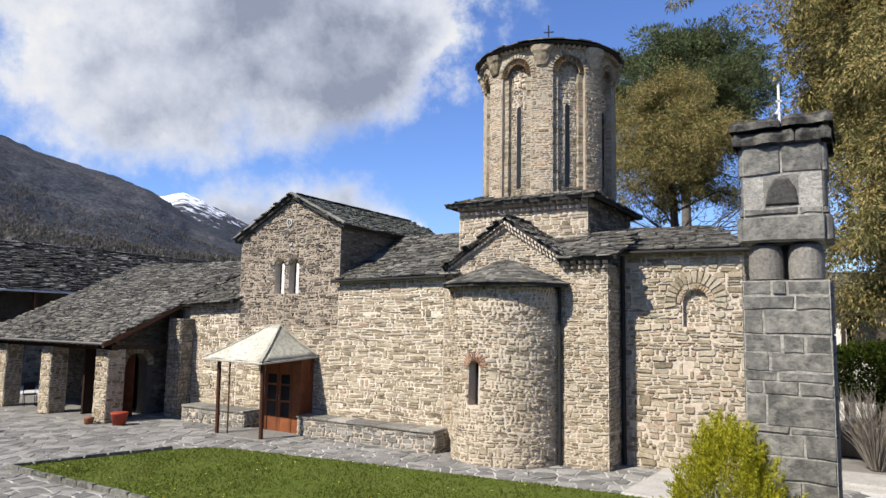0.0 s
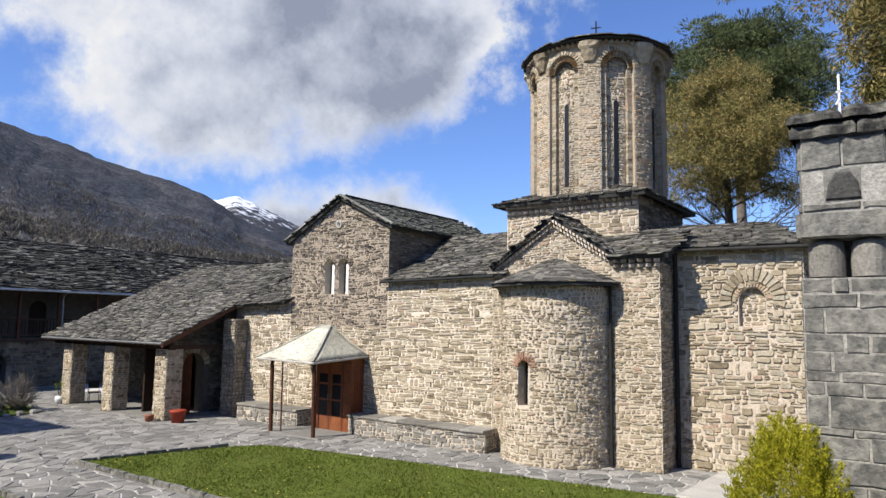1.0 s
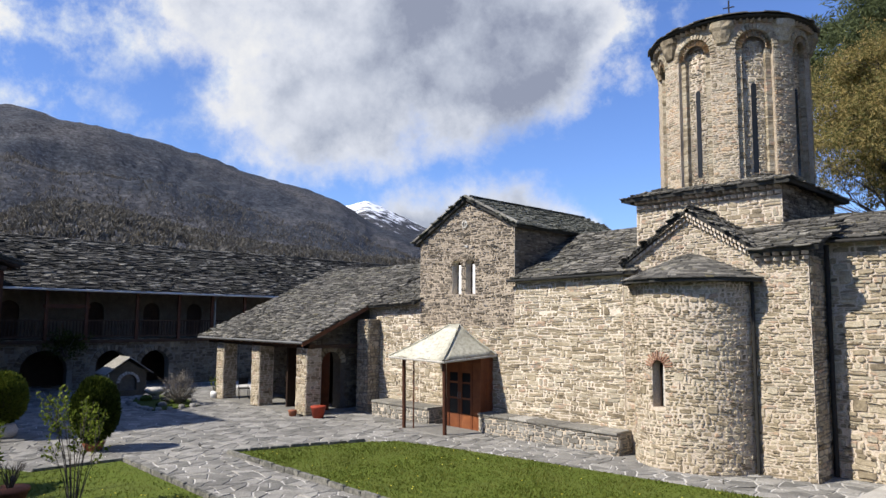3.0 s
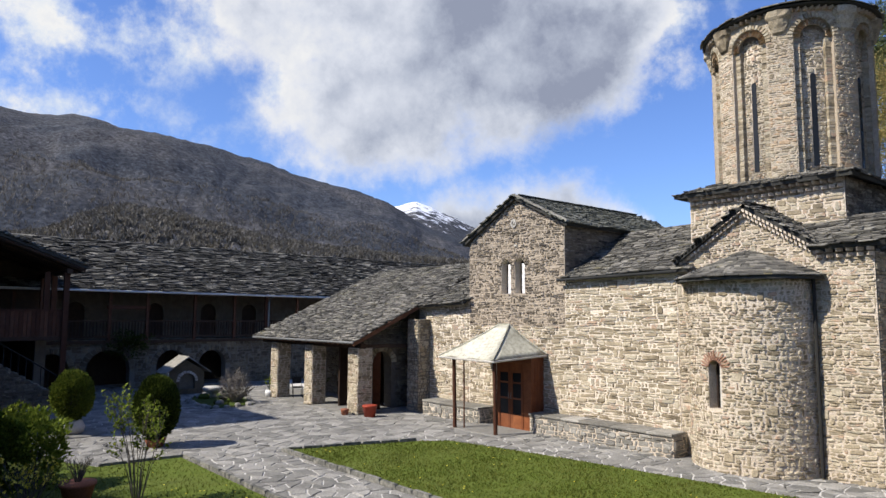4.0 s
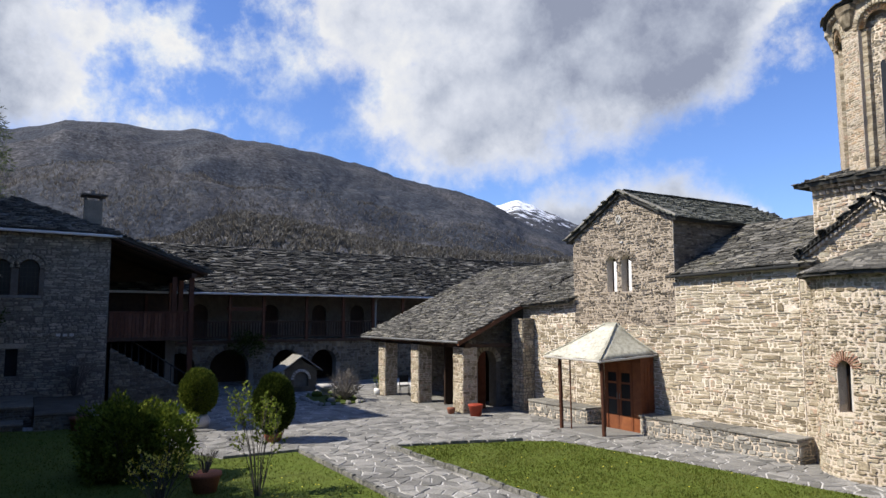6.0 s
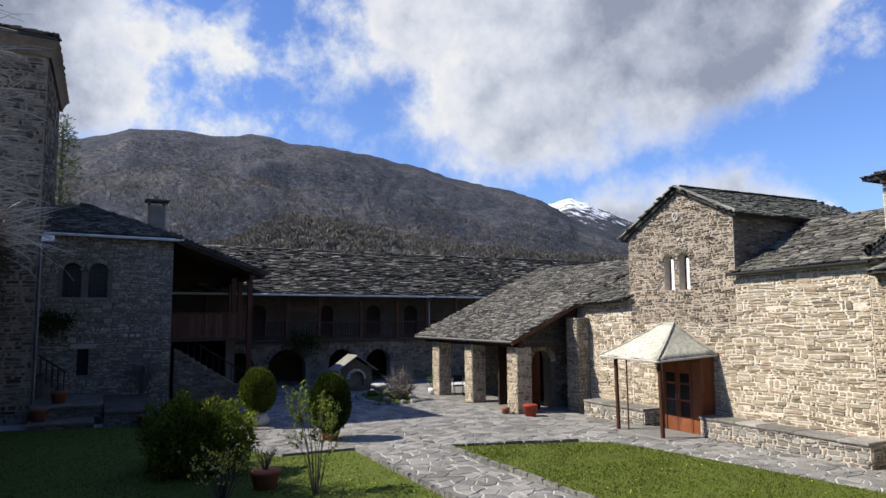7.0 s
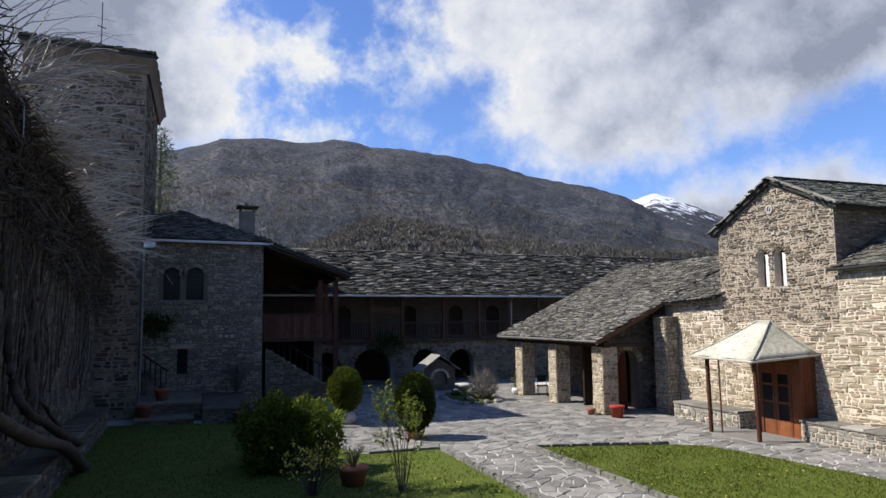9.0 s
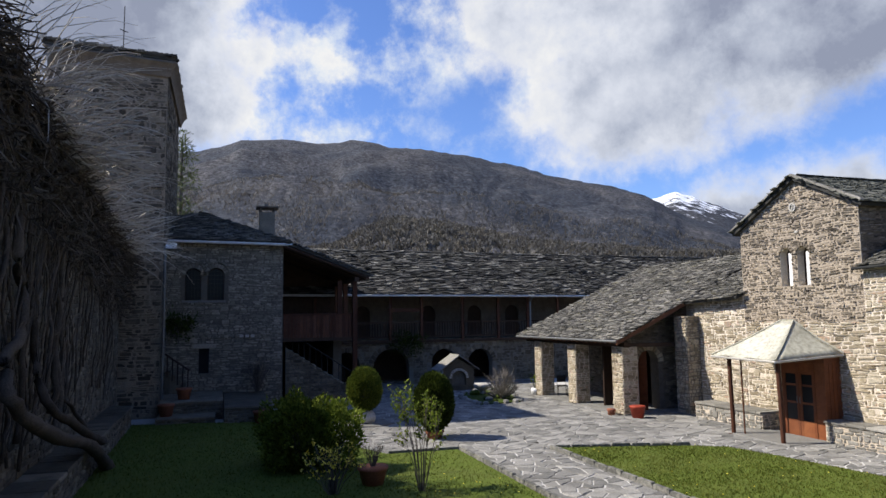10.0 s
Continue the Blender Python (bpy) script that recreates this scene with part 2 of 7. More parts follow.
M["flag"] = material("flagstone", [(0.0, (0.12, 0.117, 0.107)), (0.5, (0.21, 0.202, 0.184)), (1.0, (0.315, 0.302, 0.275))], 2.0, 0.8, 0.35, 30)
M["joint"] = material("pale_joint", [(0.0, (0.42, 0.40, 0.37)), (1.0, (0.58, 0.56, 0.52))], 5.0, 0.95, 0.3, 60)
M["glass_dark"] = material("dark_glass", [(0.0, (0.01, 0.012, 0.014)), (1.0, (0.02, 0.022, 0.025))], 2.0, 0.15, 0.0, spec=0.12)
M["sheet"] = material("painted_sheet", [(0.0, (0.36, 0.345, 0.27)), (0.6, (0.43, 0.415, 0.335)), (1.0, (0.49, 0.47, 0.39))], 1.2, 0.6, 0.08, 9, 0.4, 1.1, (0.27, 0.25, 0.18))
M["gutter_dark"] = material("dark_gutter", [(0.0, (0.022, 0.023, 0.023)), (1.0, (0.05, 0.05, 0.048))], 3.0, 0.8, 0.1, spec=0.1)
M["gutter"] = material("zinc_gutter", [(0.0, (0.16, 0.16, 0.155)), (1.0, (0.26, 0.26, 0.25))], 3.0, 0.5, 0.1, metal=0.6)
M["gutter_white"] = material("pale_gutter", [(0.0, (0.55, 0.55, 0.53)), (1.0, (0.66, 0.66, 0.64))], 3.0, 0.5, 0.1)
M["iron"] = material("black_iron", [(0.0, (0.015, 0.015, 0.015)), (1.0, (0.04, 0.038, 0.035))], 6.0, 0.75, 0.2, spec=0.1)
def foliage(name, stops, glow=0.25):
    m = material(name, stops, 0.8, 0.7, 0.0, 20, 0.0, spread=0.9, spec=0.06)
    t = m.node_tree
    b, out = t.nodes["Principled BSDF"], t.nodes["Material Output"]
    tr = t.nodes.new("ShaderNodeBsdfTranslucent")
    t.links.new(b.inputs["Base Color"].links[0].from_socket, tr.inputs[0])
    mx = t.nodes.new("ShaderNodeMixShader")
    mx.inputs[0].default_value = glow
    t.links.new(b.outputs[0], mx.inputs[1])
    t.links.new(tr.outputs[0], mx.inputs[2])
    t.links.new(mx.outputs[0], out.inputs[0])
    return m


M["pine"] = foliage("pine_needles", [(0.0, (0.055, 0.07, 0.028)), (0.5, (0.105, 0.13, 0.058)), (1.0, (0.17, 0.19, 0.09))])
M["cedar"] = foliage("golden_cedar", [(0.0, (0.07, 0.08, 0.026)), (0.35, (0.175, 0.168, 0.062)), (0.7, (0.33, 0.265, 0.105)), (1.0, (0.48, 0.36, 0.15))], 0.3)
M["gold_bush"] = foliage("golden_conifer", [(0.0, (0.16, 0.17, 0.015)), (0.5, (0.34, 0.34, 0.025)), (1.0, (0.50, 0.46, 0.05))], 0.4)
M["bush"] = foliage("shrub_leaf", [(0.0, (0.016, 0.026, 0.005)), (0.55, (0.038, 0.055, 0.010)), (1.0, (0.08, 0.105, 0.018))])
M["bush_light"] = foliage("fresh_leaf", [(0.0, (0.10, 0.14, 0.02)), (0.5, (0.17, 0.22, 0.03)), (1.0, (0.26, 0.30, 0.05))], 0.35)
M["bush_mid"] = foliage("olive_shrub_leaf", [(0.0, (0.05, 0.07, 0.01)), (0.55, (0.125, 0.16, 0.02)), (1.0, (0.23, 0.26, 0.04))])
M["topiary"] = foliage("thuja_leaf", [(0.0, (0.05, 0.07, 0.012)), (0.5, (0.10, 0.13, 0.02)), (1.0, (0.17, 0.19, 0.03))], 0.2)
M["grass"] = foliage("grass_blade", [(0.0, (0.05, 0.064, 0.010)), (0.5, (0.088, 0.11, 0.016)), (1.0, (0.165, 0.168, 0.042))], 0.3)
M["flower"] = foliage("yellow_petal", [(0.0, (0.6, 0.5, 0.05)), (1.0, (0.75, 0.65, 0.12))], 0.2)
M["vine"] = material("dark_vine_bark", [(0.0, (0.05, 0.037, 0.026)), (0.6, (0.10, 0.077, 0.057)), (1.0, (0.17, 0.14, 0.107))], 5.0, 0.95, 0.6, 40)
M["bark"] = material("grey_bark", [(0.0, (0.06, 0.05, 0.04)), (0.6, (0.11, 0.095, 0.08)), (1.0, (0.17, 0.15, 0.13))], 5.0, 0.95, 0.6, 40)
M["twig"] = material("pale_twig", [(0.0, (0.13, 0.11, 0.09)), (1.0, (0.28, 0.25, 0.21))], 5.0, 0.9, 0.3, 40)
M["shoot"] = material("pale_vine_shoot", [(0.0, (0.32, 0.28, 0.225)), (1.0, (0.56, 0.51, 0.43))], 5.0, 0.85, 0.2, 40)
M["terracotta"] = material("terracotta", [(0.0, (0.20, 0.07, 0.04)), (1.0, (0.30, 0.12, 0.07))], 4.0, 0.8, 0.2)
M["red_plastic"] = material("red_plastic", [(0.0, (0.27, 0.045, 0.025)), (1.0, (0.36, 0.065, 0.035))], 3.0, 0.45, 0.05)
M["limestone"] = material("pale_stone", [(0.0, (0.36, 0.34, 0.30)), (1.0, (0.56, 0.53, 0.48))], 3.0, 0.9, 0.4, 40)
M["white_paint"] = material("white_paint", [(0.0, (0.70, 0.70, 0.68)), (1.0, (0.80, 0.80, 0.78))], 3.0, 0.5, 0.05)
M["plaster"] = material("white_plaster", [(0.0, (0.58, 0.56, 0.52)), (1.0, (0.72, 0.70, 0.66))], 2.0, 0.9, 0.2)


# ---------------------------------------------------------------- mesh tools
class Acc:
    """Gathers faces of one mesh."""

    def __init__(self):
        self.v, self.f = [], []

    def add(self, verts, faces):
        n = len(self.v)
        self.v.extend(tuple(p) for p in verts)
        self.f.extend(tuple(i + n for i in face) for face in faces)

    def box(self, a, b, P=None):
        (x0, y0, z0), (x1, y1, z1) = a, b
        c = [(x0, y0, z0), (x1, y0, z0), (x1, y1, z0), (x0, y1, z0), (x0, y0, z1), (x1, y0, z1), (x1, y1, z1), (x0, y1, z1)]
        self.add([P(*p) for p in c] if P else c, [(0, 3, 2, 1), (4, 5, 6, 7), (0, 1, 5, 4), (1, 2, 6, 5), (2, 3, 7, 6), (3, 0, 4, 7)])

    def prism(self, poly, w0, w1, P):
        n = len(poly)
        self.add([P(u, v, w0) for u, v in poly] + [P(u, v, w1) for u, v in poly],
                 [tuple(range(n))[::-1], tuple(range(n, 2 * n))] + [(i, (i + 1) % n, n + (i + 1) % n, n + i) for i in range(n)])

    def stone(self, poly, w0, w1, ch, P):
        """A worn block: the outline at the bed, drawn in by ch at the face."""
        n = len(poly)
        cu, cv = sum(p[0] for p in poly) / n, sum(p[1] for p in poly) / n
        inner = []
        for u, v in poly:
            du, dv = cu - u, cv - v
            d = math.hypot(du, dv) or 1
            k = min(ch * 1.4, d * 0.45) / d
            inner.append((u + du * k, v + dv * k))
        ring = [P(u, v, w0) for u, v in poly] + [P(u, v, w0 + (w1 - w0) * 0.6) for u, v in poly] + [P(u, v, w1) for u, v in inner]
        faces = [(i, (i + 1) % n, n + (i + 1) % n, n + i) for i in range(n)] + [(n + i, n + (i + 1) % n, 2 * n + (i + 1) % n, 2 * n + i) for i in range(n)]
        self.add(ring, faces + [tuple(range(2 * n, 3 * n))])

    def tube(self, pts, radii, n=8, cap=True):
        pts = [Vector(p) for p in pts]
        if isinstance(radii, (int, float)):
            radii = [radii] * len(pts)
        rings = []
        for i, p in enumerate(pts):
            d = (pts[min(i + 1, len(pts) - 1)] - pts[max(i - 1, 0)]).normalized()
            a = d.orthogonal().normalized() if abs(d.z) < 0.9 else Vector((1, 0, 0))
            a = (a - d * a.dot(d)).normalized()
            b = d.cross(a)
            rings.append([p + (a * math.cos(k * math.tau / n) + b * math.sin(k * math.tau / n)) * radii[i] for k in range(n)])
        faces = [(i * n + k, i * n + (k + 1) % n, (i + 1) * n + (k + 1) % n, (i + 1) * n + k) for i in range(len(pts) - 1) for k in range(n)]
        if cap:
            faces += [tuple(range(n))[::-1], tuple((len(pts) - 1) * n + k for k in range(n))]
        self.add([q for r in rings for q in r], faces)

    def lathe(self, profile, centre, n=20):
        cx, cy, cz = centre
        verts = [(cx + r * math.cos(k * math.tau / n), cy + r * math.sin(k * math.tau / n), cz + z) for r, z in profile for k in range(n)]
        m = len(profile)
        faces = [(i * n + k, i * n + (k + 1) % n, (i + 1) * n + (k + 1) % n, (i + 1) * n + k) for i in range(m - 1) for k in range(n)]
        self.add(verts, faces + [tuple(range(n))[::-1], tuple((m - 1) * n + k for k in range(n))])

    def mesh(self, name, mat, smooth=False):
        me = bpy.data.meshes.new(name)
        me.from_pydata(self.v, [], self.f)
        me.materials.append(mat)
        if smooth:
            me.polygons.foreach_set("use_smooth", [True] * len(me.polygons))
        me.update()
        return me


def part(name, acc, mat, parent=None, label="", smooth=False, kind=""):
    """One mesh object, under a thing or a part."""
    ob = new(name, acc if isinstance(acc, bpy.types.Mesh) else acc.mesh(name, mat, smooth))
    hang(ob, parent)
    return tagged(ob, label, kind=kind)


def hang(ob, parent):
    ob.parent = parent
    if parent is not None and parent.type == "EMPTY":
        ob.matrix_parent_inverse = Matrix.Translation(-parent.location)


def thing(name, label, category, group="", at=(0, 0, 0)):
    ob = new(name)
    ob.location = at
    ob.empty_display_size = 0.2
    return tagged(ob, label, category, group)


def facing_south(y):
    return lambda u, v, w: (u, y - w, v)


def facing_east(x):
    return lambda u, v, w: (x + w, u, v)


def round_wall(cx, cy, rx, ry=None):
    ry = ry or rx
    return lambda u, v, w: (cx + (rx + w) * math.sin(u), cy - (ry + w) * math.cos(u), v)


def arch(cx, w, z0, zs, n=9, point=1.0):
    """An arched outline: width w about cx, from z0 to the springing zs."""
    r = w / 2
    return [(cx - r, z0), (cx + r, z0)] + [(cx + r * math.cos(a), zs + r * point * math.sin(a)) for a in (i * math.pi / (n - 1) for i in range(n))]


def inside(u, v, poly):
    hit, n = False, len(poly)
    for i in range(n):
        (x0, y0), (x1, y1) = poly[i], poly[i - 1]
        if (y0 > v) != (y1 > v) and u < (x1 - x0) * (v - y0) / (y1 - y0) + x0:
            hit = not hit
    return hit


def wall(name, poly, holes, thick, P, mat, parent, label="", kind=""):
    """A wall of that outline and thickness, its openings cut through."""
    bm = bmesh.new()
    for loop in (poly, *holes):
        vs = [bm.verts.new((u, v, 0)) for u, v in loop]
        for i in range(len(vs)):
            bm.edges.new((vs[i], vs[(i + 1) % len(vs)]))
    bmesh.ops.triangle_fill(bm, use_beauty=True, edges=bm.edges[:])
    bmesh.ops.recalc_face_normals(bm, faces=bm.faces[:])
    back = bmesh.ops.extrude_face_region(bm, geom=bm.faces[:])
    for v in back["geom"]:
        if isinstance(v, bmesh.types.BMVert):
            v.co.z = -thick
    bmesh.ops.recalc_face_normals(bm, faces=bm.faces[:])
    for v in bm.verts:
        v.co = P(*v.co)
    bmesh.ops.recalc_face_normals(bm, faces=bm.faces[:])
    me = bpy.data.meshes.new(name)
    bm.to_mesh(me)
    bm.free()
    me.materials.append(mat)
    ob = new(name, me)
    hang(ob, parent)
    return tagged(ob, label, kind=kind)


def rubble(P, poly, holes, rng, hs=(0.05, 0.14), ls=(0.12, 0.5), deep=(0.006, 0.032), scale_u=1.0, gap=0.013):
    """Outlines of irregular roughly coursed stones that fill poly but for the holes. Returns (outline, depth)."""
    out = []
    u0, u1 = min(p[0] for p in poly), max(p[0] for p in poly)
    v0, v1 = min(p[1] for p in poly), max(p[1] for p in poly)
    v = v0
    ph = rng.uniform(0, 6)
    tall = []                                   # stones that reach up into the next course
    while v < v1 - 0.03:
        h = rng.uniform(*hs) * (1.0 if rng.random() < 0.8 else 0.7)
        u = u0 - rng.uniform(0, 0.2) / scale_u
        rise = []
        while u < u1:
            l = ls[0] + (ls[1] - ls[0]) * rng.random() ** 1.6
            l = l * (1.0 if h < 0.10 else 0.85) / scale_u
            a, b = max(u, u0), min(u + l, u1)
            u += l
            if (b - a) * scale_u < 0.05:
                continue
            m = (a + b) / 2
            if any(x0 < m < x1 for x0, x1 in tall):
                continue
            wv = lambda q: 0.022 * math.sin(q * scale_u * 1.7 + ph + v) + 0.014 * math.sin(q * scale_u * 4.1 + v * 9)
            g, j = gap * rng.uniform(0.6, 1.7) / scale_u, 0.024
            lo, hi = v, min(v + h, v1)
            if rng.random() < 0.07 and (b - a) * scale_u < 0.4 and hi + h * 0.8 < v1:
                hi += h * 0.9
                rise.append((a, b))
            split = rng.random() < 0.2 and hi - lo > 0.09
            cut = lo + (hi - lo) * rng.uniform(0.35, 0.65)
            for s0, s1 in (((lo, cut), (cut, hi)) if split else ((lo, hi),)):
                jit = lambda: rng.uniform(-j, j)
                k0, k1 = rng.uniform(0.25, 0.45), rng.uniform(0.55, 0.75)
                p, q_ = a + (b - a) * k0, a + (b - a) * k1
                low, top = (lambda x: s0 + gap * rng.uniform(0.5, 1.5) + wv(x) + jit() * 0.5), (lambda x: s1 + wv(x) + jit() * 0.6)
                h2 = (s0 + s1) / 2
                q = [(a + g + abs(jit()) / scale_u, low(a) + 0.008), (p, low(p)), (q_, low(q_)), (b - g - abs(jit()) / scale_u, low(b) + 0.008), (b - g + jit() * 0.5 / scale_u, h2 + wv(b)),
                     (b - g - abs(jit()) / scale_u, top(b) - 0.008), (q_, top(q_)), (p, top(p)), (a + g + abs(jit()) / scale_u, top(a) - 0.008), (a + g + jit() * 0.5 / scale_u, h2 + wv(a))]
                if not inside(m, h2, poly):
                    continue
                q = [(min(max(x, u0), u1), min(max(y, v0 - 0.02), v1)) for x, y in q]
                drop = False
                for hole in holes:
                    if not any(inside(x, y, hole) for x, y in q + [(m, h2)]):
                        continue
                    h0, h1 = min(x for x, y in hole), max(x for x, y in hole)
                    if m < h0 or m > h1:
                        q = [(min(x, h0 - 0.008) if m < h0 else max(x, h1 + 0.008), y) for x, y in q]
                    elif (m < (h0 + h1) / 2 and h0 - a > 0.08 / scale_u) and not inside(a, h2, hole):
                        q = [(min(x, h0 - 0.008), y) for x, y in q]
                    elif b - h1 > 0.08 / scale_u and not inside(b, h2, hole):
                        q = [(max(x, h1 + 0.008), y) for x, y in q]
                    else:
                        drop = True
                if drop:
                    continue
                out.append((q, rng.uniform(*deep)))
        tall = rise
        v += h
    return out


def lay(stones, P, parent, mat, name="stone", single=0, joined="stones", pick=None):
    """Stones onto a wall: those that pick chooses as pieces of their own (at most single), the rest joined."""
    acc, count = Acc(), 0
    for q, d in stones:
        if count < single and (pick is None or pick(q[0][0], q[0][1])):
            one = Acc()
            one.stone(q, -0.02, d, 0.012, P)
            PIECES.append((name, one, mat, parent))
            count += 1
        else:
            acc.stone(q, -0.02, d, 0.012, P)
    if acc.v:
        part(joined, acc, mat, parent, kind="stuff")


PIECES = []


def plane_map(o, a, b):
    """u along o-a, v towards b within the plane, w out of it (up)."""
    o, a, b = Vector(o), Vector(a), Vector(b)
    eu = (a - o).normalized()
    n = eu.cross(b - o).normalized()
    if n.z < 0:
        n = -n
    ev = n.cross(eu)
    if ev.dot(b - o) < 0:
        ev = -ev
    P = lambda u, v, w: tuple(o + eu * u + ev * v + n * w)
    uv = lambda p: ((Vector(p) - o).dot(eu), (Vector(p) - o).dot(ev))
    return P, uv


def slates(corners, parent, rng, name="roof_slope", thick=0.10, row=0.085, ls=(0.16, 0.5), rough=0.62, label="", mat=None):
    """A roof slope through corners (the first two along the eave) with uneven stone slates."""
    P, uv = plane_map(corners[0], corners[1], corners[2])
    poly = [uv(c) for c in corners]
    bed = Acc()
    bed.prism(poly, -thick, 0.0, P)
    slope = part(name, bed, M["slate_bed"], parent, label)
    acc = Acc()
    u0, u1 = min(p[0] for p in poly), max(p[0] for p in poly)
    v0, v1 = min(p[1] for p in poly), max(p[1] for p in poly)
    v = v0 - 0.04
    while v < v1:
        r = row * rng.uniform(0.8, 1.25)
        u = u0 - rng.uniform(0, 0.3)
        while u < u1:
            l = rng.uniform(*ls)
            a, b, u = u, u + l, u + l
            cu, cv = (a + b) / 2, min(max(v + r / 2, v0 + 0.01), v1 - 0.01)
            if not inside(cu, cv, poly):
                continue
            t = rng.uniform(0.022, 0.055) * rough
            lift = rng.uniform(0.012, 0.075) * rough
            roll = rng.uniform(-0.022, 0.022) * rough
            y0 = v + rng.uniform(-0.035, 0.035)
            top = v + r * 1.7
            e = [rng.uniform(-0.022, 0.022) for _ in range(4)]
            k = rng.uniform(0.12, 0.32) * l
            # the lower edge is broken, the slab lies on the row below
            q = [(a + 0.006, y0 + e[0] + 0.02), (a + k, y0 + e[1] - 0.01), (b - k * 0.7, y0 + e[2] - 0.01), (b - 0.006, y0 + e[3] + 0.02), (b - 0.006, top), (a + 0.006, top)]
            w = [lift + roll, lift * 0.9 + roll * 0.5, lift * 0.9 - roll * 0.5 + rng.uniform(-0.006, 0.006), lift - roll, 0.0, 0.0]
            n = 6
            acc.add([P(x, y, s) for (x, y), s in zip(q, w)] + [P(x, y, s + t) for (x, y), s in zip(q, w)],
                    [tuple(range(n, 2 * n))] + [(i, (i + 1) % n, n + (i + 1) % n, n + i) for i in range(n)])
        v += r
    part("slates", acc, mat or M["slate"], slope, kind="stuff")
    return slope


# ---------------------------------------------------------------- ground
rng = random.Random(5)


def build_ground():
    g = Acc()
    g.add([(-2500, -2500, -0.03), (2500, -2500, -0.03), (2500, 2500, -0.03), (-2500, 2500, -0.03)], [(0, 1, 2, 3)])
    part("ground", g, M["ground"], None, "grey gravelly ground round the monastery", kind="structure")


LAWN = [(-17.4, 8.95), (-8.0, 8.95), (3.5, 9.6), (6.0, 13.0), (1.0, 15.6), (-4.4, 14.95), (-8.0, 14.55), (-11.7, 14.1), (-14.2, 13.7), (-15.7, 13.35), (-16.2, 12.6)]
LAWN_SHADY = [(-18.2, 6.35), (-18.3, 4.4), (-22.6, 2.4), (-25.8, 1.2), (-26.75, -2.84), (-6.0, -2.84), (-6.0, 6.35)]
CHURCH_Y = 17.1


def lawn(name, poly, height, label):
    acc = Acc()
    acc.prism(poly, -0.1, height, lambda u, v, w: (u, v, w))
    return part(name, acc, M["lawn"], None, label, kind="structure")


def kerb(name, line, label, w=0.10, h=0.125):
    ob = tagged(new(name), label, kind="structure")
    for (x0, y0), (x1, y1) in zip(line, line[1:]):
        d = Vector((x1 - x0, y1 - y0))
        n = max(1, round(d.length / 0.6))
        for i in range(n):
            a = Vector((x0, y0)) + d * (i / n)
            b = Vector((x0, y0)) + d * ((i + 0.97) / n)
            s = Vector((-d.y, d.x)).normalized() * w / 2
            one = Acc()
            hh = h + rng.uniform(-0.015, 0.015)
            one.stone([tuple(a - s), tuple(b - s), tuple(b + s), tuple(a + s)], -0.05, hh, 0.02, lambda u, v, z: (u, v, z))
            PIECES.append(("kerbstone", one, M["block"], ob))
    return ob


build_ground()
lawn("lawn_sunny", LAWN, 0.05, "sunny green lawn with small yellow flowers")
lawn("lawn_shady", LAWN_SHADY, 0.05, "green lawn in the shade of the wall")
kerb("kerb_sunny", [(-8.0, 8.85), (-17.45, 8.85), (-16.3, 12.6)], "low stone edging of the lawn")
kerb("kerb_shady", [(-6.0, 6.45), (-18.25, 6.45), (-18.35, 4.4)], "low stone edging of the shady lawn")


# ---------------------------------------------------------------- church
church = thing("church", "old rubble stone church with slate roofs and a round drum", "church", at=(-10, 20, 0))


def dentils(parent, line, z, step=0.19, deep=0.12):
    """A row of sawtooth bricks under an eave."""
    acc = Acc()
    (x0, y0), (x1, y1) = line
    d = Vector((x1 - x0, y1 - y0))
    n = int(d.length / step)
    t, o = d.normalized(), Vector((d.y, -d.x)).normalized()
    for i in range(n):
        c = Vector((x0, y0)) + d * ((i + 0.5) / n)
        a, b, e = c - t * step * 0.42, c + t * step * 0.42, c + o * deep
        zz = z + rng.uniform(-0.006, 0.006)
        acc.add([(*a, zz), (*e, zz), (*b, zz), (*a, zz + 0.08), (*e, zz + 0.08), (*b, zz + 0.08)], [(0, 2, 1), (3, 4, 5), (0, 1, 4, 3), (1, 2, 5, 4), (2, 0, 3, 5)])
    part("sawtooth_course", acc, M["mortar"], parent, "course of sawtooth bricks")


def voussoirs(P, cx, zs, r0, r1, parent, mat, n=13, w=0.05, a0=0.0, a1=math.pi, fill=0.8):
    for i in range(n):
        acc = Acc()
        a, b = a0 + (a1 - a0) * (i + 0.5 - fill / 2) / n, a0 + (a1 - a0) * (i + 0.5 + fill / 2) / n
        rr = r1 + rng.uniform(-0.03, 0.02)
        acc.stone([(cx + r0 * math.cos(a), zs + r0 * math.sin(a)), (cx + rr * math.cos(a), zs + rr * math.sin(a)), (cx + rr * math.cos(b), zs + rr * math.sin(b)), (cx + r0 * math.cos(b), zs + r0 * math.sin(b))], -0.02, w, 0.01, P)
        PIECES.append(("arch_brick", acc, mat, parent))


def slit_pane(P, cx, w, z0, zs, deep, parent, mat=None):
    acc = Acc()
    acc.prism(arch(cx, w, z0, zs), -deep - 0.02, -deep, P)
    return part("pane", acc, mat or M["glass_dark"], parent)


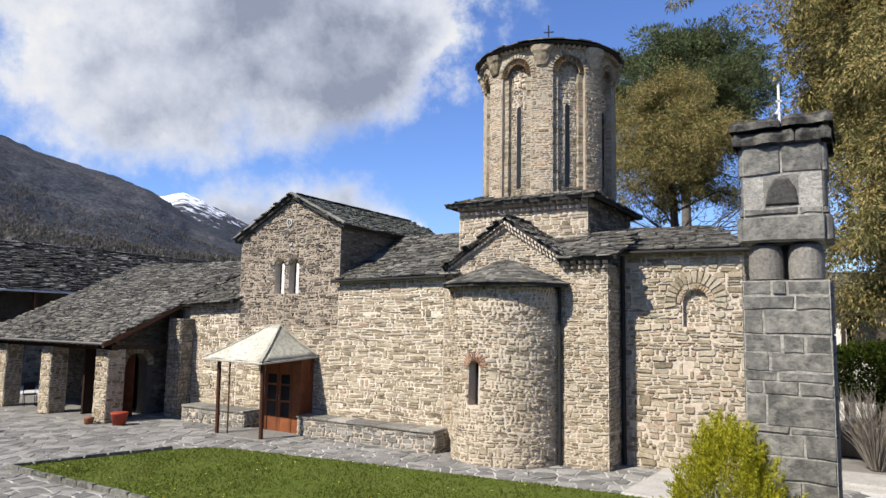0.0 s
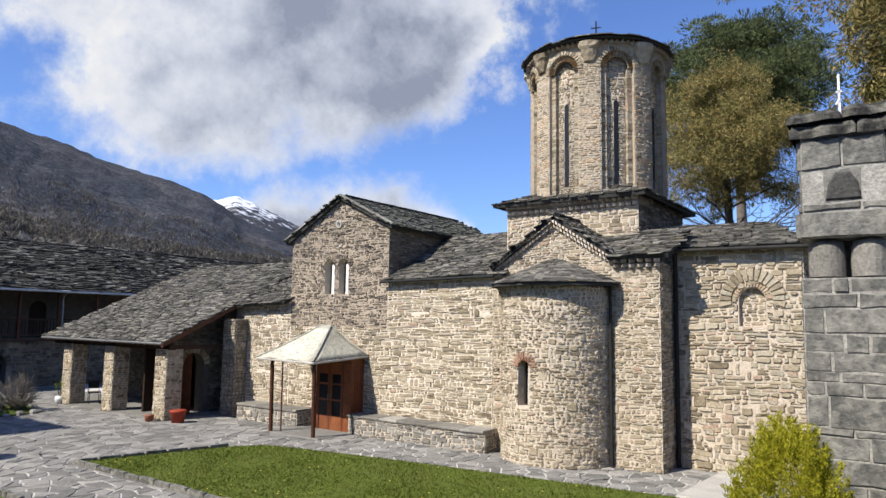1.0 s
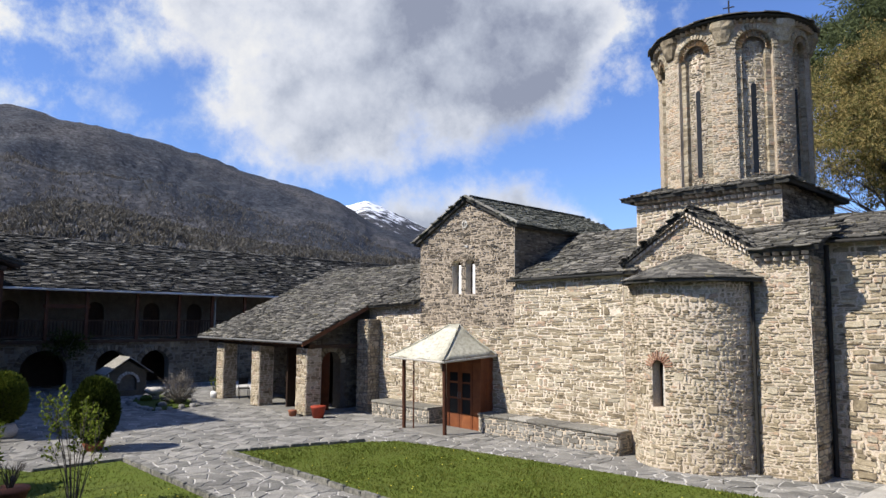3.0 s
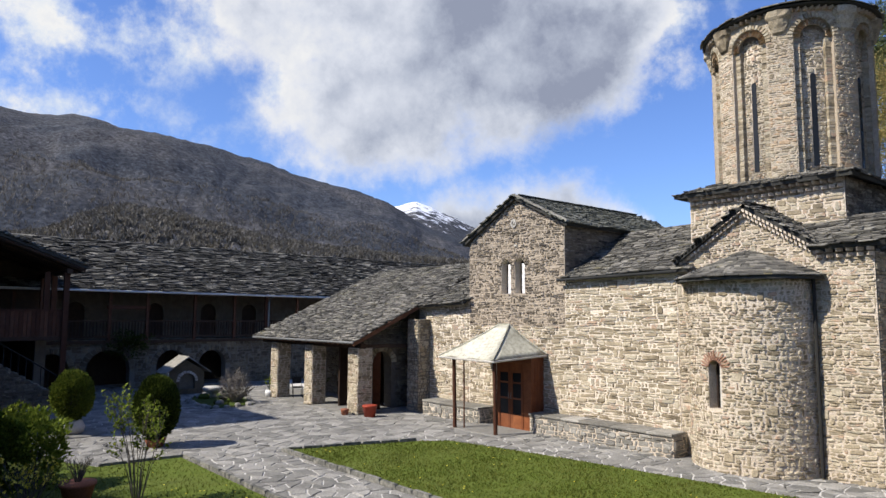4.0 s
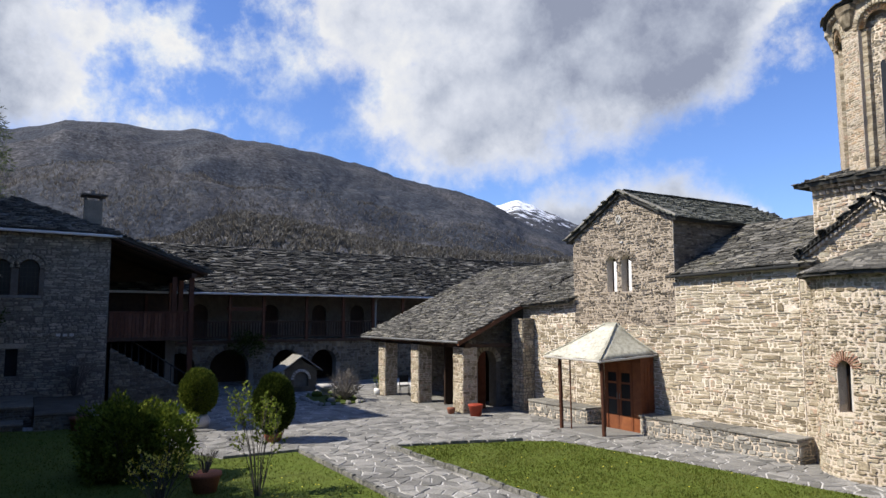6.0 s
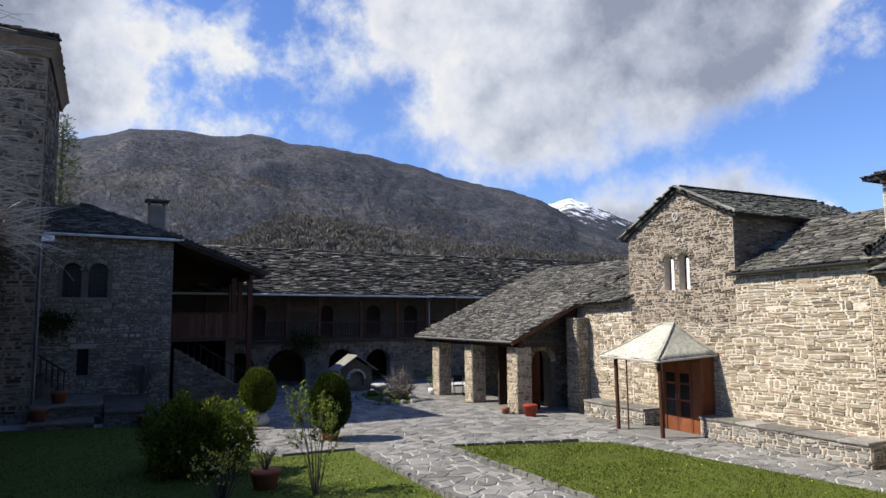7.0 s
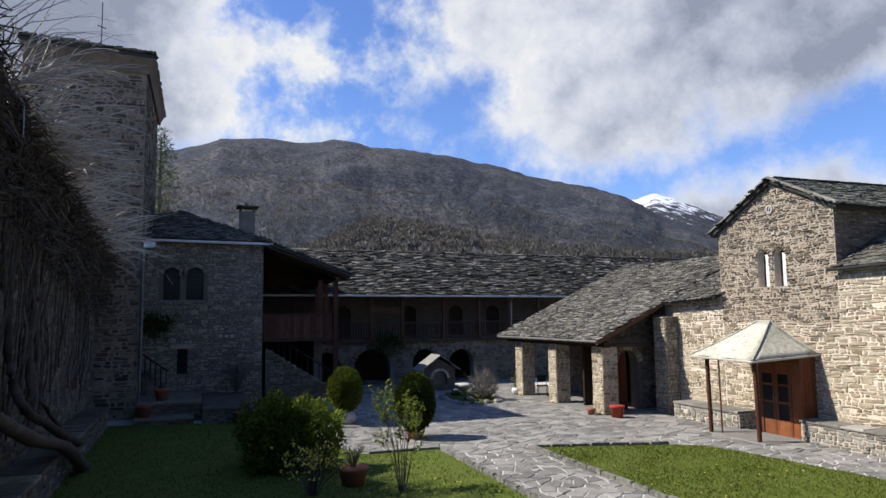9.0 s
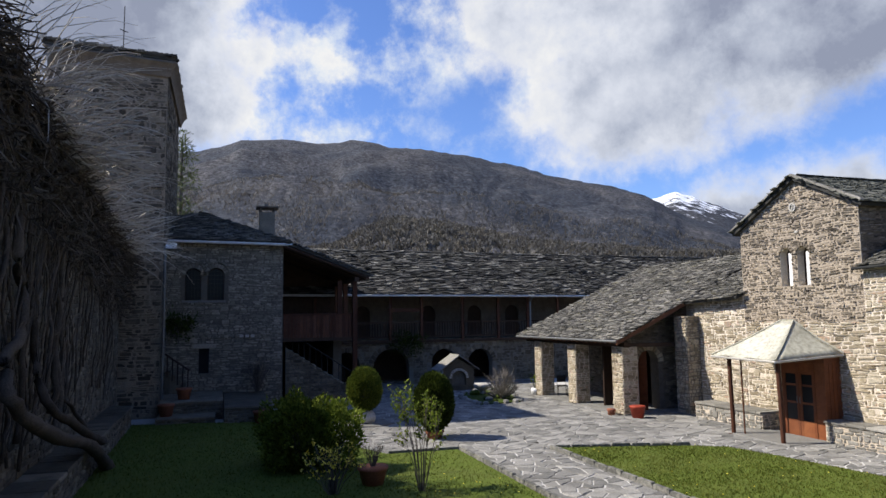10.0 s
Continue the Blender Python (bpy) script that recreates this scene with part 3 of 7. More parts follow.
def window(P, cx, w, z0, zs, parent, deep=0.18, mat=None):
    f = Acc()
    outer, inner = arch(cx, w, z0, zs), arch(cx, w - 0.08, z0 + 0.04, zs)
    n = len(outer)
    f.add([P(u, v, -deep + 0.03) for u, v in outer] + [P(u, v, -deep + 0.03) for u, v in inner] + [P(u, v, -deep - 0.03) for u, v in inner],
          [(i, (i + 1) % n, n + (i + 1) % n, n + i) for i in range(n)] + [(n + i, n + (i + 1) % n, 2 * n + (i + 1) % n, 2 * n + i) for i in range(n)])
    win = part("window", f, M["wood_dark"], parent)
    slit_pane(P, cx, w, z0, zs, deep, win, mat)
    return win


def build_church():
    Y = CHURCH_Y
    S = facing_south(Y)
    # south wall of the nave with the tall gabled bay
    holes = [arch(-17.02, 0.46, 4.52, 5.5), arch(-16.35, 0.46, 4.52, 5.5)]
    door = [(-17.25, 0.0), (-15.75, 0.0), (-15.75, 2.25), (-17.25, 2.25)]
    poly = [(-22.0, 0), (-17.25, 0), (-17.25, 2.25), (-15.75, 2.25), (-15.75, 0), (-10.35, 0), (-10.35, 5.12), (-14.35, 5.02), (-14.35, 6.75), (-16.6, 7.78), (-18.95, 6.5), (-18.95, 4.35), (-22.0, 4.1)]
    nave = wall("nave_wall", poly, holes, 0.7, S, M["mortar"], church, "warm rubble wall with a gabled bay and twin arched windows")
    r = random.Random(11)
    upper = [(-18.95, 3.4), (-14.35, 3.4), (-14.35, 6.75), (-16.6, 7.78), (-18.95, 6.5)]
    F = facing_south(Y - 0.004)
    wall("bay_face", upper, holes, 0.003, F, M["mortar_tan"], church)
    bay = rubble(S, upper, holes, r, (0.032, 0.095), (0.1, 0.45), (0.004, 0.04), gap=0.016)
    lay(bay, S, nave, M["stone_dark"], joined="bay_stones")
    for lo in ([(-22.0, 0.0), (-18.95, 0.0), (-18.95, 4.3), (-22.0, 4.05)], [(-18.95, 0.0), (-10.35, 0.0), (-10.35, 3.4), (-18.95, 3.4)], [(-14.35, 3.4), (-10.35, 3.4), (-10.35, 4.9), (-14.35, 4.8)]):
        lay(rubble(S, lo, [door], r, (0.045, 0.15), (0.12, 0.75), (0.003, 0.032)), S, nave, M["stone_warm"], single=110 if lo[0][0] == -18.95 else 0, pick=lambda u, v: u > -13.2 and v > 0.6, joined="wall_stones")
    for cx in (-17.02, -16.35):
        voussoirs(S, cx, 5.5, 0.23, 0.36, nave, M["stone_dark"], 9)
        win = window(S, cx, 0.46, 4.52, 5.5, nave, 0.3)
        jamb = Acc()
        jamb.prism([(cx + 0.215, 4.53), (cx + 0.215, 5.48), (cx + 0.16, 5.56), (cx + 0.06, 5.56), (cx + 0.05, 4.53)], -0.28, -0.05, S)
        part("splay", jamb, M["white_paint"], win, "white rendered window splay")
    # flank walls of the tall bay
    E = facing_east(-14.343)
    flank = [(Y + 0.02, 4.4), (24.3, 4.4), (24.3, 6.75), (Y + 0.02, 6.75)]
    # darker mortar than the bay's front: the east side's shade in the colour
    fw = wall("bay_wall", flank, [], 0.6, E, M["mortar_brown"], church, "brown rubble flank wall of the tall bay, darkened as shaded side")
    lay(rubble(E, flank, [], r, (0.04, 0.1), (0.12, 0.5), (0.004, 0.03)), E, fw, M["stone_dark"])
    # roof of the tall bay
    ridge0, ridge1 = (-16.5, 16.96, 7.92), (-16.5, 24.2, 7.94)
    slates([(-14.1, 16.96, 6.74), (-14.1, 24.8, 6.74), ridge1, ridge0], church, r, mat=M["slate_pale"], label="slate roof of the gabled bay")
    slates([(-19.2, 24.8, 6.44), (-19.2, 16.96, 6.44), ridge0, ridge1], church, r, mat=M["slate_pale"])
    slates([(-14.1, 24.8, 6.78), (-19.2, 24.8, 6.48), ridge1], church, r)
    for (xa, za), (xb, zb) in (((-19.22, 6.46), (-16.5, 7.93)), ((-16.5, 7.93), (-14.08, 6.76))):
        n = 5
        for i in range(n):
            k0, k1 = i / n, (i + 0.985) / n
            s = Acc()
            tilt = lambda u, v, w: (xa + (xb - xa) * u, v, za + (zb - za) * u + w)
            s.stone([(k0, 16.9 + r.uniform(-0.015, 0.015)), ((k0 + k1) / 2, 16.9 + r.uniform(-0.02, 0.02)), (k1, 16.9 + r.uniform(-0.015, 0.015)), (k1, 17.02), (k0, 17.02)], 0.02, 0.085 + r.uniform(0, 0.012), 0.008, tilt)
            part("verge_slab", s, M["bench_stone"], church, "pale stone slab along the gable's verge")
    # carved roundel and a pale stone in the gable
    rd = Acc()
    for i in range(14):
        a0, a1 = math.tau * i / 14, math.tau * (i + 1) / 14
        rd.prism([(-16.62 + 0.13 * math.cos(a0), 6.98 + 0.15 * math.sin(a0)), (-16.62 + 0.13 * math.cos(a1), 6.98 + 0.15 * math.sin(a1)), (-16.62 + 0.08 * math.cos(a1), 6.98 + 0.10 * math.sin(a1)), (-16.62 + 0.08 * math.cos(a0), 6.98 + 0.10 * math.sin(a0))], 0.0, 0.05, S)
    rd.stone([(-16.67, 6.88), (-16.63, 6.88), (-16.57, 7.08), (-16.61, 7.08)], 0.0, 0.045, 0.01, S)
    ps = Acc()
    ps.stone([(-16.6, 6.16), (-16.46, 6.15), (-16.45, 6.22), (-16.59, 6.24)], 0.0, 0.05, 0.01, S)
    part("pale_stone", ps, M["limestone"], church)
    part("roundel", rd, M["limestone"], church, "small pale carved roundel")
    # nave roof east of the bay, with its eave
    slates([(-14.35, 16.92, 4.95), (-9.9, 16.92, 5.05), (-9.9, 20.3, 6.75), (-14.35, 20.3, 6.75)], church, r, label="slate nave roof")
    gut = Acc()
    gut.tube([(-14.5, 16.88, 4.89), (-10.2, 16.88, 4.98)], 0.045, 8)
    part("gutter", gut, M["gutter_dark"], church)
    # south cross arm: gable, apse, flat shoulder
    arm_poly = [(-10.35, 0), (-5.45, 0), (-5.45, 5.22), (-6.6, 5.25), (-8.4, 6.38), (-10.35, 5.16)]
    S2 = facing_south(Y + 0.02)
    arm = wall("arm_wall", arm_poly, [], 0.7, S2, M["mortar"], church, "rubble gable wall with brick sawtooth cornice")
    lay(rubble(S2, arm_poly, [], r, (0.045, 0.12), (0.12, 0.45), (0.006, 0.035)), S2, arm, M["stone_warm"], single=120, pick=lambda u, v: u > -6.7 and v > 0.4)
    E2 = facing_east(-5.444)
    ret = [(Y + 0.04, 0), (18.3, 0), (18.3, 5.2), (Y + 0.04, 5.2)]
    rw = wall("return_wall", ret, [], 0.5, E2, M["mortar_grey"], church)
    lay(rubble(E2, ret, [], r), E2, rw, M["stone_warm"])
    dentils(church, ((-6.7, Y - 0.02), (-5.4, Y - 0.02)), 5.12)
    dentils(church, ((-6.7, Y - 0.02), (-5.4, Y - 0.02)), 5.24, deep=0.2)
    # raking cornice of the gable
    for (u0, v0), (u1, v1) in (((-10.2, 5.12), (-8.36, 6.3)), ((-8.36, 6.3), (-6.6, 5.16))):
        acc = Acc()
        n = 17
        for k in range(2):
            for i in range(n):
                a, b = i / n, (i + 0.62) / n
                off = 0.02 + 0.12 * k
                acc.box((u0 + (u1 - u0) * a, 0, 0), (u0 + (u1 - u0) * b, 0.09 + 0.08 * k, 0.08), lambda x, y, z: (x, Y - y, z + off + v0 + (v1 - v0) * (x - u0) / (u1 - u0)))
        part("raking_cornice", acc, M["mortar"], church, "raking course of pale sawtooth bricks")
    slates([(-6.35, 16.93, 5.32), (-6.35, 18.7, 5.32), (-8.32, 18.7, 6.62), (-8.32, 16.93, 6.62)], church, r, label="slate roof of the cross arm")
    slates([(-10.35, 18.7, 5.24), (-10.35, 16.93, 5.24), (-8.32, 16.93, 6.62), (-8.32, 18.7, 6.62)], church, r)
    slates([(-6.75, 16.86, 5.40), (-5.15, 16.86, 5.42), (-5.15, 18.9, 6.3), (-7.6, 18.9, 6.3)], church, r)
    # round apse
    A = round_wall(-8.36, Y + 0.2, 1.57, 1.45)
    aw = [(-math.pi / 2, 0), (math.pi / 2, 0), (math.pi / 2, 4.62), (-math.pi / 2, 4.62)]
    core = Acc()
    n = 40
    us = [-math.pi / 2 + math.pi * i / n for i in range(n + 1)]
    wa, w0, w1, wt = APSE_WIN
    zs = [0, w0, wt, 4.62]
    for u in us:
        for w in (0, -0.5):
            core.v.extend(A(u, z, w) for z in zs)
    for i in range(n):
        mid = (us[i] + us[i + 1]) / 2
        p, q = i * 8, i * 8 + 8
        for k in range(3):
            if k == 1 and wa - 0.13 < mid < wa + 0.13:
                core.f += [(p + 1, q + 1, q + 5, p + 5), (p + 2, p + 6, q + 6, q + 2)]
                continue
            core.f += [(p + k, q + k, q + k + 1, p + k + 1), (p + 4 + k, p + 5 + k, q + 5 + k, q + 4 + k)]
        core.f.append((p + 3, q + 3, q + 7, p + 7))
    for i in range(n):
        inn = wa - 0.13 < (us[i] + us[i + 1]) / 2 < wa + 0.13
        nxt = i + 1 < n and wa - 0.13 < (us[i + 1] + us[min(i + 2, n)]) / 2 < wa + 0.13
        if inn != nxt:
            q = i * 8 + 8
            core.f.append((q + 1, q + 2, q + 6, q + 5))
    apse = part("apse_wall", core, M["mortar"], church, "round apse of rubble with a brick-arched slit window")
    hole = [(wa + (u / 1.5), v) for u, v in arch(0, 0.36, w0, w1)]
    lay(rubble(A, aw, [hole], r, (0.045, 0.12), (0.10, 0.38), (0.006, 0.035), 1.55, 0.017), A, apse, M["stone_warm"], single=150, pick=lambda u, v: -0.6 < u < 1.2)
    flat = lambda u, v, w: A(wa + u / 1.55, v, w)
    voussoirs(flat, 0, w1, 0.165, 0.41, apse, M["brick_red"], 15, 0.035, fill=0.42)
    aw_win = window(flat, 0, 0.32, w0, w1, apse, 0.26)
    spl = Acc()
    spl.prism([(0.155, w0 + 0.04), (0.155, w1), (0.12, w1 + 0.08), (0.10, w1 + 0.08), (0.085, w0 + 0.04)], -0.25, -0.07, flat)
    part("splay", spl, M["limestone"], aw_win, "white rendered window splay")
    bed, top = Acc(), Acc()
    m = 26
    rim = lambda t, rr, z: (-8.36 + rr * math.sin(t), Y + 0.2 - rr * 0.94 * math.cos(t), z)
    bed.v = [(-8.36, Y + 0.1, 5.42), (-8.36, Y + 0.1, 5.48)]
    for i in range(m + 1):
        a = -math.pi / 2 + math.pi * i / m
        bed.v += [rim(a, 1.86, 4.62), rim(a, 1.86, 4.70)]
    for i in range(m):
        p = 2 + i * 2
        bed.f += [(p, 0, p + 2), (p + 1, p + 3, 1), (p, p + 2, p + 3, p + 1)]
    hood = part("apse_roof", bed, M["slate_bed"], church, "half-round slate roof of the apse")
    for k in range(17):
        rr0, rr1 = 1.92 - 0.11 * k, max(0.05, 1.92 - 0.11 * (k + 1.6))
        z0 = 4.70 + 0.0455 * k
        t = -math.pi / 2
        while t < math.pi / 2:
            dt = r.uniform(0.12, 0.36) / max(rr0, 0.4)
            a, b = t + 0.004, min(t + dt, math.pi / 2)
            t += dt
            l, th = r.uniform(0.0, 0.02), r.uniform(0.015, 0.03)
            dr = r.uniform(-0.03, 0.03)
            z1 = z0 + 0.073
            top.add([rim(a, rr0 + dr, z0 + l), rim(b, rr0 + dr, z0 + l), rim(b, rr1, z1), rim(a, rr1, z1), rim(a, rr0 + dr, z0 + l + th), rim(b, rr0 + dr, z0 + l + th), rim(b, rr1, z1 + th), rim(a, rr1, z1 + th)],
                    [(4, 5, 6, 7), (0, 1, 5, 4), (1, 2, 6, 5), (2, 3, 7, 6), (3, 0, 4, 7)])
    part("slates", top, M["slate"], hood, kind="stuff")
    # square block under the drum
    sq = [(-10.75, 4.6), (-6.5, 4.6), (-6.5, 7.32), (-10.75, 7.32)]
    S3, E3 = facing_south(18.62), facing_east(-6.5)
    q1 = wall("square_wall", sq, [], 0.6, S3, M["mortar"], church, "square stone block under the drum")
    lay(rubble(S3, sq, [], r, (0.07, 0.16), (0.2, 0.6)), S3, q1, M["stone_warm"])
    sq2 = [(18.64, 4.6), (22.9, 4.6), (22.9, 7.32), (18.64, 7.32)]
    E5 = facing_east(-6.493)
    # browner than the south face, since shade is put into this side's colours
    q2 = wall("square_wall", sq2, [], 0.6, E5, M["mortar_brown"], church, "brown rubble wall under the skirt roof, darkened as shaded side")
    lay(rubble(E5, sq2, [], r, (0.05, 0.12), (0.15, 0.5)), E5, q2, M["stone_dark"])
    W3 = lambda u, v, w: (-10.75 - w, u, v)
    q3 = wall("square_wall", sq2, [], 0.6, W3, M["mortar_grey"], church)
    dentils(church, ((-10.75, 18.6), (-6.5, 18.6)), 7.02, deep=0.15)
    dentils(church, ((-10.75, 18.6), (-6.5, 18.6)), 7.17, deep=0.26)
    c, e0, e1 = (-8.62, 20.76, 8.25), 7.34, 0.34
    k = [(-10.75 - e1, 18.62 - e1, e0), (-6.5 + e1, 18.62 - e1, e0), (-6.5 + e1, 22.9 + e1, e0), (-10.75 - e1, 22.9 + e1, e0)]
    for i in range(4):
        slates([k[i], k[(i + 1) % 4], c], church, r, label="slate skirt roof round the drum")
    # drum
    build_drum(r)
    # east end
    S4 = facing_south(18.2)
    east_poly = [(-5.42, 0), (-2.35, 0), (-2.35, 5.74), (-5.42, 5.8)]
    niche = arch(-3.52, 0.62, 3.65, 4.3)
    east = wall("east_wall", east_poly, [niche], 0.6, S4, M["mortar"], church, "rubble east wall with an arched blind niche")
    lay(rubble(S4, east_poly, [arch(-3.52, 0.66, 3.64, 4.3)], r, (0.055, 0.17), (0.16, 0.6), (0.012, 0.05), gap=0.018), S4, east, M["stone_warm"], single=100, pick=lambda u, v: v > 1.0)
    voussoirs(S4, -3.52, 4.3, 0.32, 0.46, east, M["brick"], 17, 0.03)
    voussoirs(S4, -3.52, 4.3, 0.47, 0.78, east, M["stone_warm"], 17, 0.06, -0.25, math.pi + 0.25)
    nb = Acc()
    nb.prism(niche, -0.2, -0.16, S4)
    nback = part("niche_back", nb, M["mortar"], east)
    deepS = facing_south(18.36)
    lay(rubble(deepS, niche, [], r, (0.08, 0.14), (0.15, 0.3), (0.01, 0.03)), deepS, nback, M["stone_warm"])
    E4 = facing_east(-2.35)
    ep = [(18.22, 0), (23.0, 0), (23.0, 5.66), (18.22, 5.66)]
    ew = wall("east_wall", ep, [], 0.6, E4, M["mortar_grey"], church)
    lay(rubble(E4, ep, [], r), E4, ew, M["stone_warm"])
    slates([(-5.7, 17.95, 5.66), (-2.0, 17.95, 5.64), (-3.6, 20.6, 6.55), (-6.5, 20.6, 6.75)], church, r, label="slate roof of the east end")
    slates([(-2.0, 17.95, 5.64), (-2.0, 23.4, 5.64), (-3.6, 20.6, 6.55)], church, r)
    gut = Acc()
    gut.tube([(-5.2, 17.9, 5.58), (-2.0, 17.9, 5.56)], 0.045, 8)
    gut.tube([(-5.3, 17.92, 5.5), (-5.32, 17.98, 5.2), (-5.34, 18.05, 4.9), (-5.34, 18.05, 0.05)], 0.06, 8)
    part("downpipe", gut, M["iron"], church, "dark rusty downpipe")
    dp = Acc()
    dp.tube([(-6.72, 17.0, 4.7), (-6.72, 17.02, 0.05)], 0.045, 8)
    part("downpipe", dp, M["iron"], church)


def build_drum(r):
    c, R = (-8.6, 20.76), 2.17
    toward = math.atan2(-c[0], c[1])            # the side that looks at the yard
    z0, z1 = 7.3, 12.2
    D = lambda u, v, w: (c[0] + (R + w) * math.sin(u), c[1] - (R + w) * math.cos(u), v)
    core = Acc()
    core.lathe([(R - 0.24, z0 - 0.6), (R - 0.24, z1)], (*c, 0), 48)
    drum = part("drum", core, M["mortar_drum"], church, "tall round drum of brick and stone with eight tall blind arches", smooth=True)
    half_out, half_in = radians(13.5), radians(9.0)
    spring = 11.35
    for k in range(8):
        a = toward + radians(-28 + 45 * k)
        # the pier between two niches, with its bricks
        lo, hi = a + half_out, a + radians(45) - half_out
        body = Acc()
        m = 8
        for i in range(m + 1):
            u = lo + (hi - lo) * i / m
            body.v.extend((D(u, z0, 0), D(u, z1, 0), D(u, z1, -0.26), D(u, z0, -0.26)))
        for i in range(m):
            p = i * 4
            body.f += [(p, p + 4, p + 5, p + 1), (p + 1, p + 5, p + 6, p + 2)]
        body.f += [(0, 1, 2, 3), (m * 4, m * 4 + 3, m * 4 + 2, m * 4 + 1)]
        pier = part("drum_pier", body, M["mortar_drum"], drum)
        mix = rubble(D, [(lo, z0), (hi, z0), (hi, z1), (lo, z1)], [], r, (0.05, 0.085), (0.12, 0.36), (0.005, 0.02), R, 0.007)
        bands = lambda v: 8.3 < v < 8.6 or 8.9 < v < 9.15 or 9.5 < v < 10.1
        acc_b, acc_s = Acc(), Acc()
        for q, d in mix:
            (acc_b if (bands(q[0][1]) and r.random() < 0.75) or r.random() < 0.22 else acc_s).stone(q, -0.02, d, 0.012, D)
        part("bricks", acc_b, M["brick"], pier, kind="stuff")
        part("stones", acc_s, M["stone_warm"], pier, kind="stuff")
        # stepped reveal of the niche
        step = Acc()
        for s in (-1, 1):
            u0, u1 = sorted((a + s * half_in, a + s * (half_out + 0.01)))
            v = z0
            while v < spring:
                h = r.uniform(0.06, 0.1)
                step.box((u0, v + 0.008, -0.25), (u1, min(v + h, spring), -0.11 + r.uniform(-0.012, 0.012)), lambda u, vv, w: D(u, vv, w))
                v += h
        part("reveal_bricks", step, M["stone_warm"], drum, kind="stuff")
        flat = lambda u, v, w: D(a + u / R, v, w)
        ro, ri = half_out * R, half_in * R
        voussoirs(flat, 0, spring, ri, ro, drum, M["brick"], 15, -0.10)
        voussoirs(flat, 0, spring, ro, ro + 0.15, drum, M["stone_warm"], 19, 0.03)
        sp = Acc()
        n = 10
        for i in range(n + 1):
            t0 = math.pi * i / n
            x0, y0 = ro * math.cos(t0), spring + ro * math.sin(t0)
            sp.v.extend((flat(x0, y0, -0.01), flat(x0, z1, -0.01), flat(x0, y0, -0.25)))
        for i in range(n):
            p = i * 3
            sp.f += [(p, p + 3, p + 4, p + 1), (p, p + 2, p + 5, p + 3)]
        part("spandrel", sp, M["stone_warm"], drum)
        back = rubble(flat, [(-ri, z0), (ri, z0), (ri, spring + ri * 0.8), (-ri, spring + ri * 0.8)], [arch(-0.02, 0.17, 7.8, 10.3)], r, (0.05, 0.09), (0.12, 0.3), (-0.235, -0.21))
        acc = Acc()
        for q, d in back:
            acc.stone(q, -0.26, d, 0.012, flat)
        part("stones", acc, M["stone_warm"], drum, kind="stuff")
        f = Acc()
        f.prism(arch(0, 0.16, 7.8, 10.3), -0.25, -0.225, flat)
        part("slit_window", f, M["glass_dark"], drum)
        # corbel between the arches
        u = a + radians(22.5)
        cap = Acc()
        C = lambda x, y, z: D(u + x / R, z, y)
        prof = [(0.12, 0.02, 11.5), (0.17, 0.09, 11.55), (0.20, 0.12, 11.66), (0.25, 0.16, 11.76), (0.27, 0.19, 11.88), (0.33, 0.24, 11.96), (0.34, 0.25, 12.12)]
        m = 7
        for w, d, z in prof:
            for i in range(m):
                t = math.pi * i / (m - 1)
                cap.v.append(C(-w * math.cos(t) * (1 + 0.06 * r.uniform(-1, 1)), d * math.sin(t) ** 0.6 * (1 + 0.1 * r.uniform(-1, 1)), z))
        for k in range(len(prof) - 1):
            for i in range(m - 1):
                p = k * m + i
                cap.f.append((p, p + 1, p + m + 1, p + m))
        cap.f.append(tuple(range(m))[::-1])
        part("corbel", cap, M["stone_warm"], drum, "worn carved stone corbel")
    dn = Acc()
    for i in range(84):
        u = math.tau * i / 84
        dn.add([D(u - 0.028, 12.06, 0), D(u, 12.06, 0.16), D(u + 0.028, 12.06, 0), D(u - 0.028, 12.15, 0), D(u, 12.15, 0.16), D(u + 0.028, 12.15, 0)], [(0, 2, 1), (3, 4, 5), (0, 1, 4, 3), (1, 2, 5, 4)])
    part("sawtooth_course", dn, M["brick"], drum)
    cone = Acc()
    cone.lathe([(2.0, 12.16), (2.38, 12.17), (2.41, 12.21), (0.06, 13.0), (0.02, 13.02)], (*c, 0), 48)
    cap = part("drum_roof", cone, M["slate_bed"], church, "low conical slate roof of the drum")
    top = Acc()
    for k in range(11):
        rr0, rr1, zz0 = 2.47 - 0.22 * k, max(0.04, 2.47 - 0.22 * (k + 1.4)), 12.22 + 0.07 * k
        t = 0
        while t < math.tau:
            dt = r.uniform(0.2, 0.5) / max(rr0, 0.4)
            p = lambda tt, rr, z: (c[0] + rr * math.sin(tt), c[1] - rr * math.cos(tt), z)
            l, th, dr = r.uniform(0, 0.03), r.uniform(0.018, 0.035), r.uniform(-0.04, 0.04)
            b, e = t + dt - 0.004, zz0 + 0.1
            top.add([p(t, rr0 + dr, zz0 + l), p(b, rr0 + dr, zz0 + l), p(b, rr1, e), p(t, rr1, e), p(t, rr0 + dr, zz0 + l + th), p(b, rr0 + dr, zz0 + l + th), p(b, rr1, e + th), p(t, rr1, e + th)],
                    [(4, 5, 6, 7), (0, 1, 5, 4), (1, 2, 6, 5), (3, 0, 4, 7), (0, 3, 2, 1)])
            t += dt
    part("slates", top, M["slate"], cap, kind="stuff")
    x = Acc()
    x.tube([(c[0], c[1], 12.95), (c[0], c[1], 13.75)], 0.025, 6)
    x.tube([(c[0] - 0.16, c[1] - 0.05, 13.52), (c[0] + 0.16, c[1] + 0.05, 13.52)], 0.02, 6)
